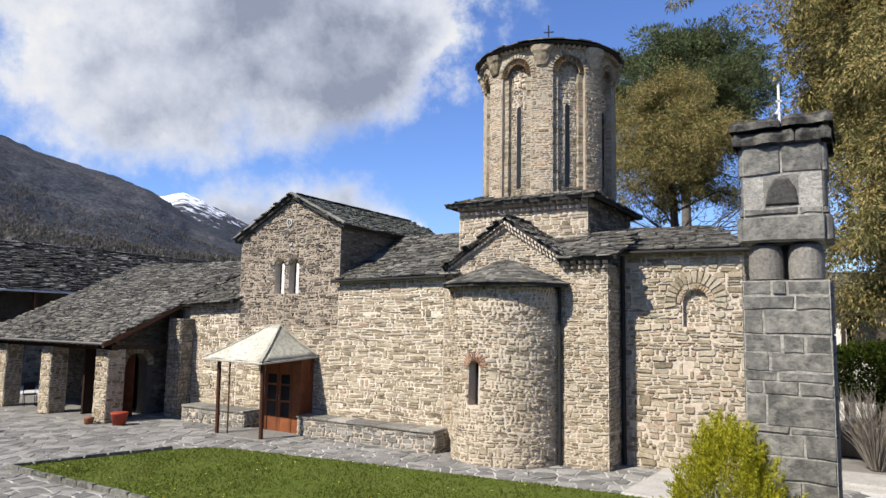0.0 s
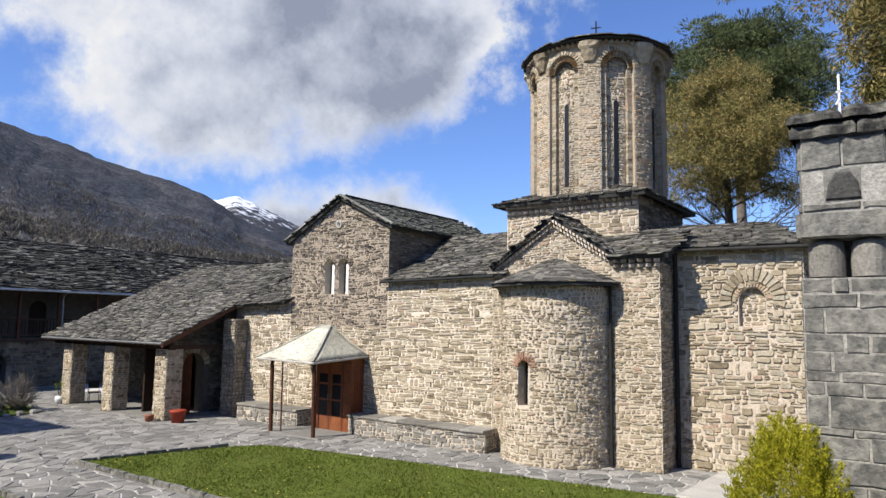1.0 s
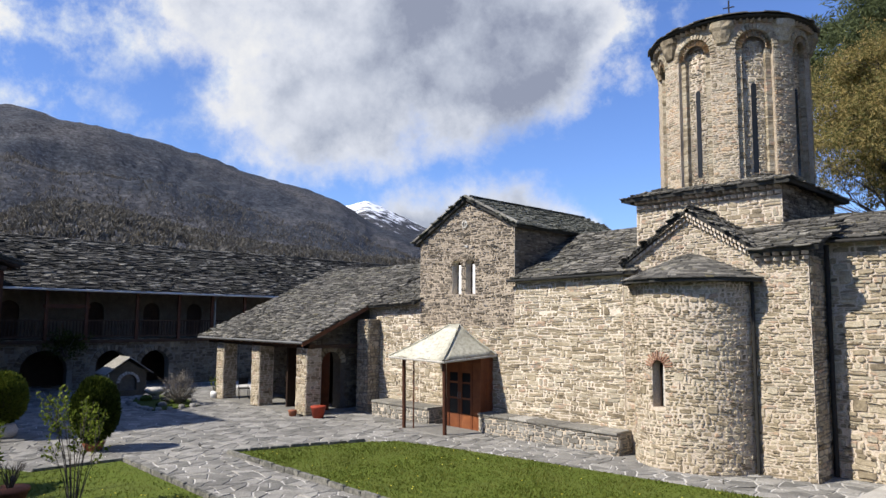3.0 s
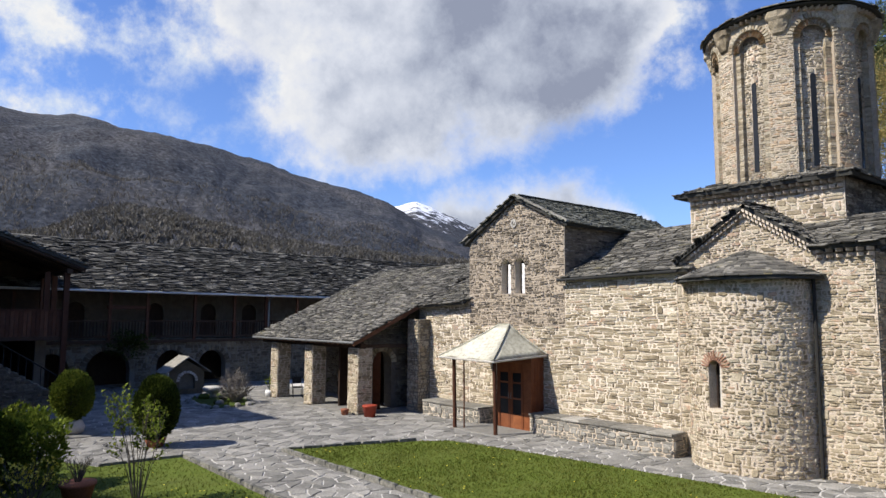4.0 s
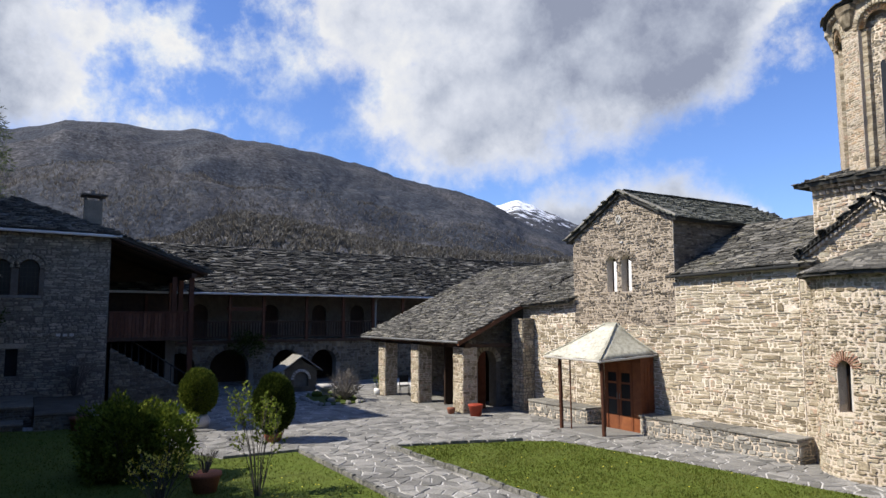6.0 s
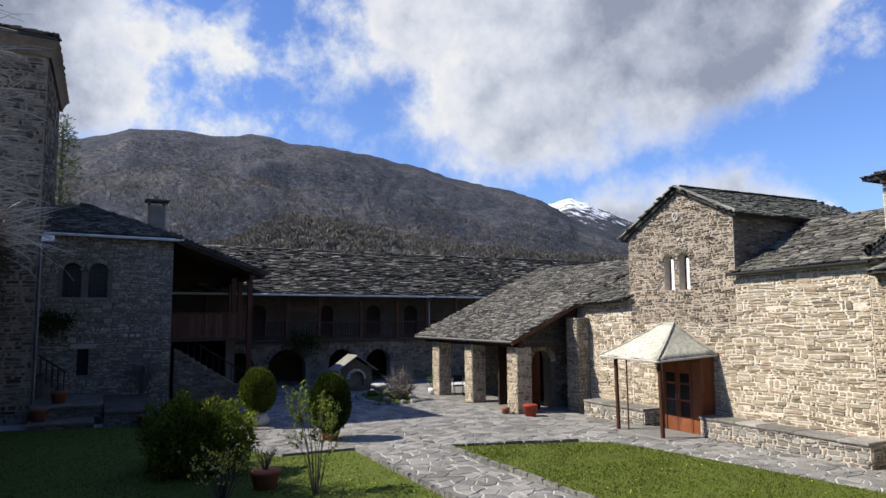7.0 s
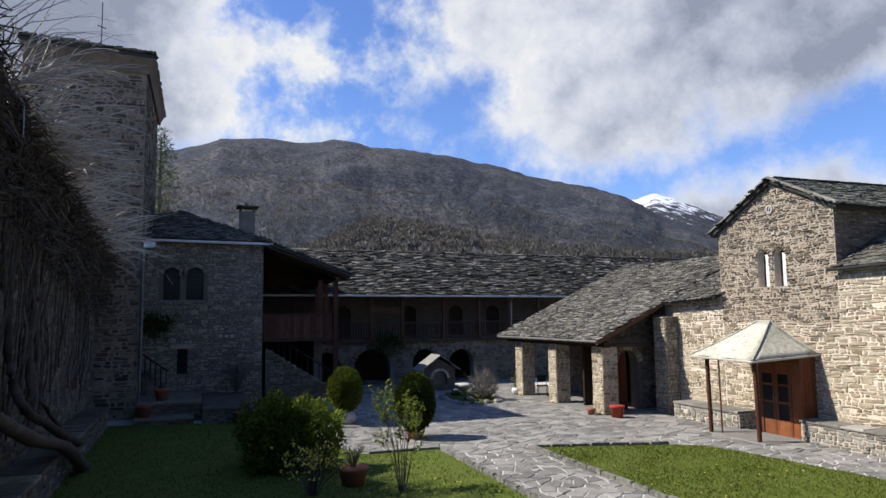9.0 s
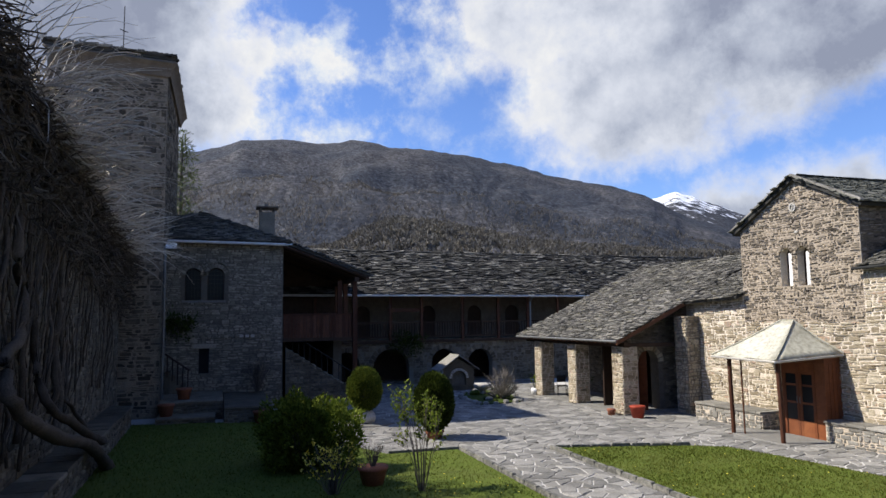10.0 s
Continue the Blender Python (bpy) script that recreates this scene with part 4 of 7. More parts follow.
    x.tube([(c[0] - 0.1, c[1], 13.3), (c[0] + 0.12, c[1], 13.22)], 0.02, 6)
    part("roof_cross", x, M["iron"], church, "small iron cross")


APSE_WIN = (-0.19, 1.5, 2.5, 2.72)
build_church()


# ---------------------------------------------------------------- porch wing west of the church
def pier(name, x0, x1, y0, y1, z1, parent, r, mat="stone_warm"):
    acc = Acc()
    acc.box((x0, y0, 0), (x1, y1, z1))
    p = part(name, acc, M["mortar"], parent)
    for P, lo, hi in ((facing_south(y0), x0, x1), (facing_east(x1), y0, y1)):
        st = rubble(P, [(lo, 0), (hi, 0), (hi, z1), (lo, z1)], [], r, (0.07, 0.14), (0.2, 0.5), (0.01, 0.035))
        lay(st, P, p, M[mat])
    return p


def build_porch():
    r = random.Random(21)
    porch = thing("porch_wing", "low wing with an open stone-piered porch under a wide slate roof", "porch", at=(-26, 16, 0))
    for x0, x1 in ((-22.75, -22.05), (-26.2, -25.55), (-29.4, -28.75)):
        pier("pier", x0, x1, 14.2, 14.85, 2.5, porch, r)
    beam = Acc()
    beam.box((-30.4, 14.25, 2.48), (-21.95, 14.5, 2.66))
    beam.box((-22.35, 14.25, 2.48), (-22.1, 17.0, 2.62))
    part("beam", beam, M["wood_dark"], porch, "dark timber eave beam")
    # roof plane: rises from the porch eave over the wing
    zr = lambda y: 2.78 + 0.468 * (y - 13.85)
    slates([(-30.5, 13.85, zr(13.85)), (-21.75, 13.85, zr(13.85)), (-21.75, 21, zr(21)), (-30.5, 21, zr(21))], porch, r, label="wide uneven slate roof of the porch wing", rough=0.7)
    slates([(-21.75, 16.75, zr(16.75)), (-18.95, 16.75, zr(16.75) + 0.12), (-18.95, 21, zr(21)), (-21.75, 21, zr(21))], porch, r, rough=0.7)
    rk = Acc()
    for y0, y1 in ((13.8, 17.0),):
        rk.add([(-21.72, y0, zr(y0) - 0.17), (-21.72, y1, zr(y1) - 0.17), (-21.72, y1, zr(y1) - 0.02), (-21.72, y0, zr(y0) - 0.02), (-21.8, y0, zr(y0) - 0.17), (-21.8, y1, zr(y1) - 0.17), (-21.8, y1, zr(y1) - 0.02), (-21.8, y0, zr(y0) - 0.02)],
               [(0, 1, 2, 3), (7, 6, 5, 4), (0, 4, 5, 1), (3, 2, 6, 7), (0, 3, 7, 4)])
    part("rake_board", rk, M["wood_brown"], porch, "brown timber rake board")
    for i in range(24):
        x = -30.3 + i * 0.36
        one = Acc()
        one.tube([(x, 13.9, zr(13.9) - 0.16), (x, 17.0, zr(17) - 0.16)], 0.05, 6)
        part("rafter", one, M["wood_brown"], porch)
    gt = Acc()
    gt.tube([(-30.5, 13.8, zr(13.85) - 0.06), (-21.75, 13.8, zr(13.85) - 0.06)], 0.05, 8)
    part("gutter", gt, M["gutter"], porch, "grey half-round gutter")
    # back wall with two dark openings, end wall with the arched portal
    S = facing_south(CHURCH_Y)
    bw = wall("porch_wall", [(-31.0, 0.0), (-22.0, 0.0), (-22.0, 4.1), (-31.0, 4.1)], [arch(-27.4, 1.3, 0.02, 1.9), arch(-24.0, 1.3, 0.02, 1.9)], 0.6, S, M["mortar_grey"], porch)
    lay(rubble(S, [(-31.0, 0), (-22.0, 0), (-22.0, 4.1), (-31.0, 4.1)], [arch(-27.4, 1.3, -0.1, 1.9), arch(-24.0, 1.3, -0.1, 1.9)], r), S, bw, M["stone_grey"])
    for cx in (-27.4, -24.0):
        d = Acc()
        d.prism(arch(cx, 1.3, 0.02, 1.9), -0.4, -0.34, S)
        part("door_leaf", d, M["wood_red"], bw, "dark red wooden door leaf")
    # buttress beside the porch
    bt = Acc()
    bt.box((-22.0, 16.5, 0.0), (-21.3, 17.09, 3.6))
    b = part("buttress", bt, M["mortar_grey"], porch)
    for P, lo, hi in ((facing_south(16.5), -22.0, -21.3), (facing_east(-21.3), 16.5, 17.09)):
        lay(rubble(P, [(lo, 0), (hi, 0), (hi, 3.6), (lo, 3.6)], [], r, (0.07, 0.14), (0.15, 0.4)), P, b, M["stone_warm"])
    E = facing_east(-22.75)
    portal = arch(15.8, 0.9, 0.02, 1.85, point=1.25)
    outline = [(14.86, 0.0), (17.08, 0.0), (17.08, 4.1), (14.86, 3.1)]
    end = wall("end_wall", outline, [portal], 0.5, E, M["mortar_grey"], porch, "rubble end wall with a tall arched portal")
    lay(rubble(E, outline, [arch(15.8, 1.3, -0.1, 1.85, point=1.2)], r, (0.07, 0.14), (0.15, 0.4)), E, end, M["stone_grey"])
    voussoirs(E, 15.8, 1.85, 0.46, 0.7, end, M["stone_warm"], 11)
    lf = Acc()
    lf.add([(-22.95, 15.37, 0.03), (-22.6, 15.62, 0.03), (-22.6, 15.62, 2.3), (-22.95, 15.37, 2.1), (-23.0, 15.41, 0.03), (-22.65, 15.66, 0.03), (-22.65, 15.66, 2.3), (-23.0, 15.41, 2.1)], [(0, 1, 2, 3), (7, 6, 5, 4), (1, 5, 6, 2), (3, 2, 6, 7)])
    part("door_leaf", lf, M["wood_red"], end, "red-brown wooden door leaf standing ajar")
    # dark sheet added behind the portal, in place of the unlit room
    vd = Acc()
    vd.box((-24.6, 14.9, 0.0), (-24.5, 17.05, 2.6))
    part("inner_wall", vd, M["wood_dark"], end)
    fl = Acc()
    fl.box((-31, 14.2, -0.02), (-22.0, 17.1, 0.05))
    part("porch_floor", fl, M["flag"], porch)


build_porch()


# ---------------------------------------------------------------- gallery building
def boxed(a, b):
    acc = Acc()
    acc.box(a, b)
    return acc


def build_gallery():
    r = random.Random(31)
    X = -37.0
    gal = thing("gallery_house", "long two-storey monastery wing with a dark timber gallery over stone arches", "building", at=(-39, 12, 0))
    E = facing_east(X)
    arches = [(9.12, 2.05, 0.95), (12.2, 1.5, 1.15), (14.4, 1.5, 1.1), (6.6, 1.5, 1.1)]
    lower = [(-2, 0), (28, 0), (28, 2.5), (-2, 2.5)]
    base = wall("arcade_wall", lower, [arch(c, w, 0.02, s) for c, w, s in arches], 0.6, E, M["mortar_grey"], gal, "grey rubble wall with round arches")
    lay(rubble(E, lower, [arch(c, w + 0.5, -0.1, s) for c, w, s in arches], r, (0.1, 0.2), (0.25, 0.6)), E, base, M["stone_grey"])
    for c, w, s in arches:
        voussoirs(E, c, s, w / 2, w / 2 + 0.27, base, M["stone_grey"], 15, 0.05)
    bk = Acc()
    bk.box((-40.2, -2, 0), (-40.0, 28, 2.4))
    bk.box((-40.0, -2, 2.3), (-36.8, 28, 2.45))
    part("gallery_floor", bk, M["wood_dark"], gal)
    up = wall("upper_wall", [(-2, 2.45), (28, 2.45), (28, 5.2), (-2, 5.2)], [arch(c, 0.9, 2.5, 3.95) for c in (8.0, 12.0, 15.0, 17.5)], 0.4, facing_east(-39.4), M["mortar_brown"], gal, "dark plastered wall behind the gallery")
    for c in (8.0, 12.0, 15.0, 17.5):
        d = Acc()
        d.prism(arch(c, 0.9, 2.5, 3.95), -0.2, -0.14, facing_east(-39.4))
        part("door_leaf", d, M["wood_dark"], up, "dark wooden gallery door")
    for y in (4.9, 6.99, 9.05, 10.85, 13.29, 15.51, 17.4, 19.4, 21.5):
        p = Acc()
        p.box((-36.95, y - 0.07, 2.45), (-36.81, y + 0.07, 4.85))
        part("gallery_post", p, M["wood_brown"], gal, "brown timber post")
    rail = Acc()
    for z in (2.6, 3.38):
        rail.box((-36.92, 4.0, z), (-36.84, 22.0, z + 0.07))
    rl = part("railing", rail, M["wood_dark"], gal, "dark wooden gallery railing")
    for i in range(119):
        y = 4.1 + i * 0.15
        PIECES.append(("baluster", boxed((-36.90, y, 2.6), (-36.86, y + 0.05, 3.4)), M["wood_dark"], rl))
    bm = Acc()
    bm.box((-36.98, -2, 4.82), (-36.78, 28, 5.0))
    part("eave_beam", bm, M["wood_dark"], gal)
    slates([(-36.3, -2, 5.0), (-36.3, 34, 4.8), (-41.5, 34, 7.75), (-41.5, -2, 7.6)], gal, r, row=0.12, ls=(0.2, 0.65), rough=1.25, label="long sagging grey slate roof", mat=M["slate_dark"])
    slates([(-46.7, 34, 5.0), (-46.7, -2, 5.0), (-41.5, -2, 7.6), (-41.5, 34, 7.75)], gal, r, row=0.4, ls=(0.5, 1.2))
    gt = Acc()
    gt.tube([(-36.25, -2, 4.96), (-36.25, 28, 4.80)], 0.06, 8)
    part("gutter", gt, M["gutter_white"], gal, "pale metal gutter")
    dp = Acc()
    dp.tube([(-36.3, 17.45, 4.8), (-36.6, 17.45, 4.5), (-36.6, 17.45, 2.4)], 0.05, 8)
    part("downpipe", dp, M["gutter"], gal, "grey metal downpipe")
    wd = Acc()
    for a, b in (((-47, -2.2, 0), (-40.0, -2.0, 5.1)), ((-47, 34, 0), (-37, 34.2, 5.1)), ((-47.2, -2, 0), (-47, 34, 5.0))):
        wd.box(a, b)
    part("outer_wall", wd, M["mortar_grey"], gal)
    bn = Acc()
    bn.box((-36.9, 8.9, 4.02), (-36.86, 11.0, 4.2))
    part("sign_board", bn, M["wood_brown"], gal, "narrow pale wooden board")


build_gallery()


# ---------------------------------------------------------------- house with balcony, tower, garden wall
def build_house():
    r = random.Random(41)
    h = thing("house", "grey rubble house with slate hip roof and timber balcony", "house", at=(-34, 1, 0))
    E = facing_east(-31.0)
    wins = [(-1.07, 0.66), (-0.14, 0.70)]
    holes = [arch(c, w, 4.55, 5.6) for c, w in wins] + [[(-0.78, 1.44), (-0.37, 1.44), (-0.37, 2.48), (-0.78, 2.48)]]
    poly = [(-6, 0), (2.7, 0), (2.7, 7.0), (-6, 7.2)]
    w = wall("house_wall", poly, holes, 0.6, E, M["mortar_grey"], h, "grey rubble wall in shade")
    lay(rubble(E, [(-6, 0), (2.7, 0), (2.7, 7.0), (-6, 7.0)], [arch(c, q + 0.3, 4.5, 5.6) for c, q in wins] + holes[2:], r, (0.05, 0.13), (0.16, 0.55), (0.004, 0.03)), E, w, M["stone_house"], single=0)
    y = -5.9
    while y < 2.6:
        st = Acc()
        st.stone([(y, 2.93), (y + 0.15, 2.93), (y + 0.15, 3.05), (y, 3.05)], 0.0, 0.07, 0.015, E)
        PIECES.append(("string_stone", st, M["limestone"] if r.random() < 0.35 else M["stone_house"], w))
        y += r.uniform(0.18, 0.3)
    lt = Acc()
    lt.stone([(-1.05, 2.5), (-0.1, 2.5), (-0.1, 2.68), (-1.05, 2.68)], 0.0, 0.06, 0.02, E)
    part("lintel", lt, M["stone_house"], w)
    for c, q in wins:
        voussoirs(E, c, 5.6, q / 2 + 0.22, q / 2 + 0.3, w, M["stone_house"], 13, 0.09)
    for c, q in wins:
        voussoirs(E, c, 5.6, q / 2, q / 2 + 0.2, w, M["stone_house"], 11)
        win = window(E, c, q, 4.55, 5.6, w, 0.2)
        for i in range(1, 5):
            u = c - q / 2 + q * i / 5
            bar = Acc()
            bar.box((u - 0.01, 4.55, -0.1), (u + 0.01, 5.88, -0.08), E)
            part("window_bar", bar, M["iron"], win)
        for i in range(1, 8):
            bar = Acc()
            bar.box((c - q / 2, 4.54 + 0.18 * i, -0.08), (c + q / 2, 4.56 + 0.18 * i, -0.06), E)
            part("window_bar", bar, M["iron"], win)
    sl = Acc()
    sl.box((-1.5, 4.45, 0), (0.3, 4.55, 0.08), E)
    part("sill", sl, M["flag"], w)
    dk = Acc()
    dk.box((-0.78, 1.44, -0.3), (-0.37, 2.48, -0.26), E)
    part("small_window", dk, M["glass_dark"], w)
    nw = wall("house_wall", [(-31.02, 0), (-41.5, 0), (-41.5, 7.0), (-31.02, 7.0)], [], 0.5, lambda u, v, q: (u, 2.7 + q, v), M["mortar_grey"], h)
    sw = Acc()
    sw.box((-41.5, -6.2, 0), (-31.02, -6.0, 7.0))
    sw.box((-41.7, -6.2, 0), (-41.5, 2.7, 7.0))
    part("outer_wall", sw, M["mortar_grey"], h)
    e, a = 7.1, (-35.2, -0.9, 8.95)
    k = [(-30.6, -6.4, e + 0.1), (-30.6, 3.0, e), (-42, 3.0, e), (-42, -6.4, e)]
    a2 = (-37.5, -0.9, 8.95)
    slates([k[0], k[1], a], h, r, rough=1.0, label="uneven slate hip roof")
    slates([k[1], k[2], a2, a], h, r, rough=1.0)
    slates([k[3], k[0], a, a2], h, r)
    slates([k[2], k[3], a2], h, r)
    gt = Acc()
    gt.tube([(-30.55, -6.0, 7.1), (-30.55, 3.05, 6.98)], 0.06, 8)
    part("gutter", gt, M["gutter_white"], h, "pale metal gutter")
    ch = Acc()
    ch.box((-33.4, 1.75, 7.2), (-32.8, 2.45, 8.75))
    c = part("chimney", ch, M["stone_house"], h, "square stone chimney with slab cap")
    cp = Acc()
    for x in (-33.4, -32.9):
        for y in (1.75, 2.36):
            cp.box((x, y, 8.75), (x + 0.1, y + 0.09, 8.95))
    cp.box((-33.55, 1.6, 8.95), (-32.65, 2.6, 9.02))
    cp.box((-33.2, 2.0, 9.02), (-33.0, 2.15, 9.18))
    part("cap", cp, M["slate"], c)
    # balcony under its own lean-to roof
    slates([(-37.0, 6.6, 5.72), (-30.5, 6.6, 5.66), (-30.5, 2.75, 7.1), (-37.0, 2.75, 7.1)], h, r, rough=1.4, label="slate lean-to roof over the balcony")
    for i in range(10):
        x = -30.6 - i * 0.7
        rf = Acc()
        rf.tube([(x, 2.7, 6.92), (x, 6.5, 5.52)], 0.07, 6)
        part("rafter", rf, M["wood_dark"], h)
    part("wall_plate", boxed((-37.0, 5.85, 5.38), (-30.6, 6.05, 5.56)), M["wood_dark"], h)
    for x, y in ((-31.0, 5.93), (-31.6, 5.33), (-33.5, 5.93), (-36.0, 5.93)):
        p = Acc()
        p.box((x - 0.1, y - 0.1, 0.0 if x == -31.0 else 2.75), (x + 0.1, y + 0.1, 5.45))
        part("balcony_post", p, M["wood_brown"], h, "brown timber post")
    d = Acc()
    d.box((-36.9, 2.7, 2.7), (-31.0, 6.0, 2.85))
    part("balcony_floor", d, M["wood_dark"], h)
    pl = Acc()
    pl.box((-31.12, 2.72, 3.85), (-31.0, 6.0, 3.93))
    pl.box((-36.9, 5.92, 3.85), (-31.12, 6.0, 3.93))
    rail = part("balcony_rail", pl, M["wood_brown"], h, "boarded brown balcony rail")
    for i in range(22):
        y = 2.75 + i * 0.145
        PIECES.append(("board", boxed((-31.08, y, 2.85), (-31.04, y + 0.13, 3.85)), M["wood_brown"], rail))
    for i in range(38):
        x = -36.9 + i * 0.152
        PIECES.append(("board", boxed((x, 5.94, 2.85), (x + 0.13, 5.98, 3.85)), M["wood_brown"], rail))
    lw = Acc()
    lw.box((-36.9, 5.2, 0), (-32.6, 5.6, 2.7))
    lowr = part("undercroft_wall", lw, M["mortar_grey"], h)
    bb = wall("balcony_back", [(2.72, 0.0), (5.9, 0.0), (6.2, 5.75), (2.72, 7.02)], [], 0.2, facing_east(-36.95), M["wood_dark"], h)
    # stairs that run down towards the yard
    n = 12
    for i in range(n):
        st = Acc()
        st.box((-32.4, 2.9 + i * 0.26, 0), (-31.2, 3.16 + i * 0.26, 2.3 - i * 0.17))
        part("step", st, M["stone_house"], h)
    sw = Acc()
    sw.prism([(2.85, 0), (6.05, 0), (6.05, 0.3), (2.85, 2.45)], 0.0, 0.06, facing_east(-31.2))
    side = part("stair_side", sw, M["mortar_grey"], h)
    E6 = facing_east(-31.13)
    lay(rubble(E6, [(2.85, 0), (6.05, 0), (6.05, 0.3), (2.85, 2.4)], [], r, (0.06, 0.14), (0.15, 0.45)), E6, side, M["stone_grey"])
    hr = Acc()
    for i in range(0, n + 1):
        y, z = 2.9 + i * 0.26, 2.3 - i * 0.17
        hr.tube([(-31.25, y, z), (-31.25, y, z + 0.9)], 0.018, 5)
    hr.tube([(-31.25, 2.9, 3.2), (-31.25, 6.0, 1.15)], 0.03, 6)
    part("handrail", hr, M["iron"], h, "black iron handrail")


def build_tower():
    r = random.Random(43)
    t = thing("tower_house", "tall grey rubble tower under a flat slate roof", "tower", at=(-32, -4, 0))
    E = facing_east(-28.5)
    poly = [(-6.2, 0), (-2.1, 0), (-2.1, 13.9), (-6.2, 14.2)]
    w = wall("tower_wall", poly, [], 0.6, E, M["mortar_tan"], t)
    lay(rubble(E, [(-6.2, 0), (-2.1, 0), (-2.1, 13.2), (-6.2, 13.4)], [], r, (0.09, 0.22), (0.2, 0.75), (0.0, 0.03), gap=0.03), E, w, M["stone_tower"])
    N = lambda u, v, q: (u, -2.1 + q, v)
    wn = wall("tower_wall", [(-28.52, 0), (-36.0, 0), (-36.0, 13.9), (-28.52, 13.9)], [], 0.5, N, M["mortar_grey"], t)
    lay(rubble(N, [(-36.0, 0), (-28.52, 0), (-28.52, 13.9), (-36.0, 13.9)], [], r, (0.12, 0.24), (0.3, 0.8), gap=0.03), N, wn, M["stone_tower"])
    # plastered cornice that flares out under the eaves
    cv = Acc()
    for j, (o, dz) in enumerate(((0.0, -0.55), (0.05, -0.34), (0.15, -0.15), (0.30, 0.0))):
        cv.v += [(-28.48 + o, -6.2 - o, 14.18 + dz), (-28.48 + o, -2.08 + o, 13.98 + dz), (-36.0, -2.08 + o, 13.98 + dz)]
    cv.f = [(j * 3 + i, j * 3 + i + 1, j * 3 + i + 4, j * 3 + i + 3) for j in range(3) for i in range(2)]
    cr = part("cornice", cv, M["mortar_brown"], t, "flared plaster cornice under the eaves")
    cr.modifiers.new("thick", "SOLIDIFY").thickness = -0.12
    o = Acc()
    o.box((-36.2, -6.4, 0), (-36.0, -2.1, 13.9))
    o.box((-36.0, -6.4, 0), (-28.52, -6.2, 13.9))
    part("outer_wall", o, M["mortar_grey"], t)
    k = [(-28.15, -6.5, 14.3), (-28.15, -1.85, 14.1), (-36.4, -1.85, 14.1), (-36.4, -6.5, 14.3)]
    a0, a1 = (-30.4, -4.2, 14.9), (-34.4, -4.2, 14.9)
    slates([k[0], k[1], a0], t, r, rough=1.6, label="heavy slate roof slabs")
    slates([k[1], k[2], a1, a0], t, r, rough=1.6)
    slates([k[3], k[0], a0, a1], t, r)
    slates([k[2], k[3], a1], t, r)
    x = Acc()
    x.tube([(-29.5, -3.9, 14.6), (-29.5, -3.9, 16.6)], 0.02, 5)
    x.tube([(-29.5, -4.05, 15.6), (-29.5, -3.75, 15.5)], 0.02, 5)
    part("roof_rod", x, M["iron"], t, "thin iron rod")


def build_garden_wall():
    r = random.Random(47)
    N = lambda u, v, q: (u, -3.6 + q, v)
    g = tagged(new("garden_wall"), "tall rubble garden wall overgrown with a bare vine", kind="structure")
    # east of x=-8 the wall is unseen, added to cut skylight in the shade
    poly = [(-28.45, 0), (14.0, 0), (14.0, 7.6), (-13.0, 7.6), (-21.0, 6.75), (-28.45, 5.9)]
    w = wall("wall_face", poly, [], 0.6, N, M["mortar_grey"], g)
    lay(rubble(N, [(-28.4, 0.7), (-8.0, 0.7), (-8.0, 7.5), (-13.0, 7.5), (-21.0, 6.7), (-28.4, 5.85)], [], r, (0.1, 0.2), (0.25, 0.6)), N, w, M["stone_grey"], joined="wall_stones")
    # unseen east wall, added to keep skylight off the shaded court
    cl = Acc()
    cl.box((14.0, -4.2, 0), (14.6, 40.0, 6.0))
    part("wall_east", cl, M["mortar_grey"], None, "unseen plain wall added to hold skylight off the court", kind="structure")
    b = thing("stone_bench", "long low rubble bench wall with flagstone top", "bench", at=(-18, -3.2, 0))
    acc = Acc()
    acc.box((-26.4, -3.58, 0), (-9.0, -2.85, 0.68))
    body = part("body", acc, M["mortar_grey"], b)
    B = lambda u, v, q: (u, -2.85 + q, v)
    lay(rubble(B, [(-26.4, 0), (-9.0, 0), (-9.0, 0.68), (-26.4, 0.68)], [], r), B, body, M["stone_grey"])
    x = -26.4
    while x < -9.0:
        l = r.uniform(0.5, 1.1)
        s = Acc()
        s.stone([(x, -3.58), (min(x + l, -9) - 0.015, -3.58), (min(x + l, -9) - 0.015, -2.78 + r.uniform(-0.02, 0.02)), (x, -2.78)], 0.68, 0.76 + r.uniform(-0.01, 0.02), 0.02, lambda u, v, z: (u, v, z))
        part("coping_slab", s, M["stone_grey"], b)
        x += l


build_house()
build_tower()
build_garden_wall()


# ---------------------------------------------------------------- mountains
def ridge_profile(table, az):
    for (a0, e0), (a1, e1) in zip(table, table[1:]):
        if a0 <= az <= a1:
            k = (az - a0) / (a1 - a0)
            k = k * k * (3 - 2 * k) * 0.4 + k * 0.6
            return e0 + (e1 - e0) * k
    return table[0][1] if az < table[0][0] else table[-1][1]


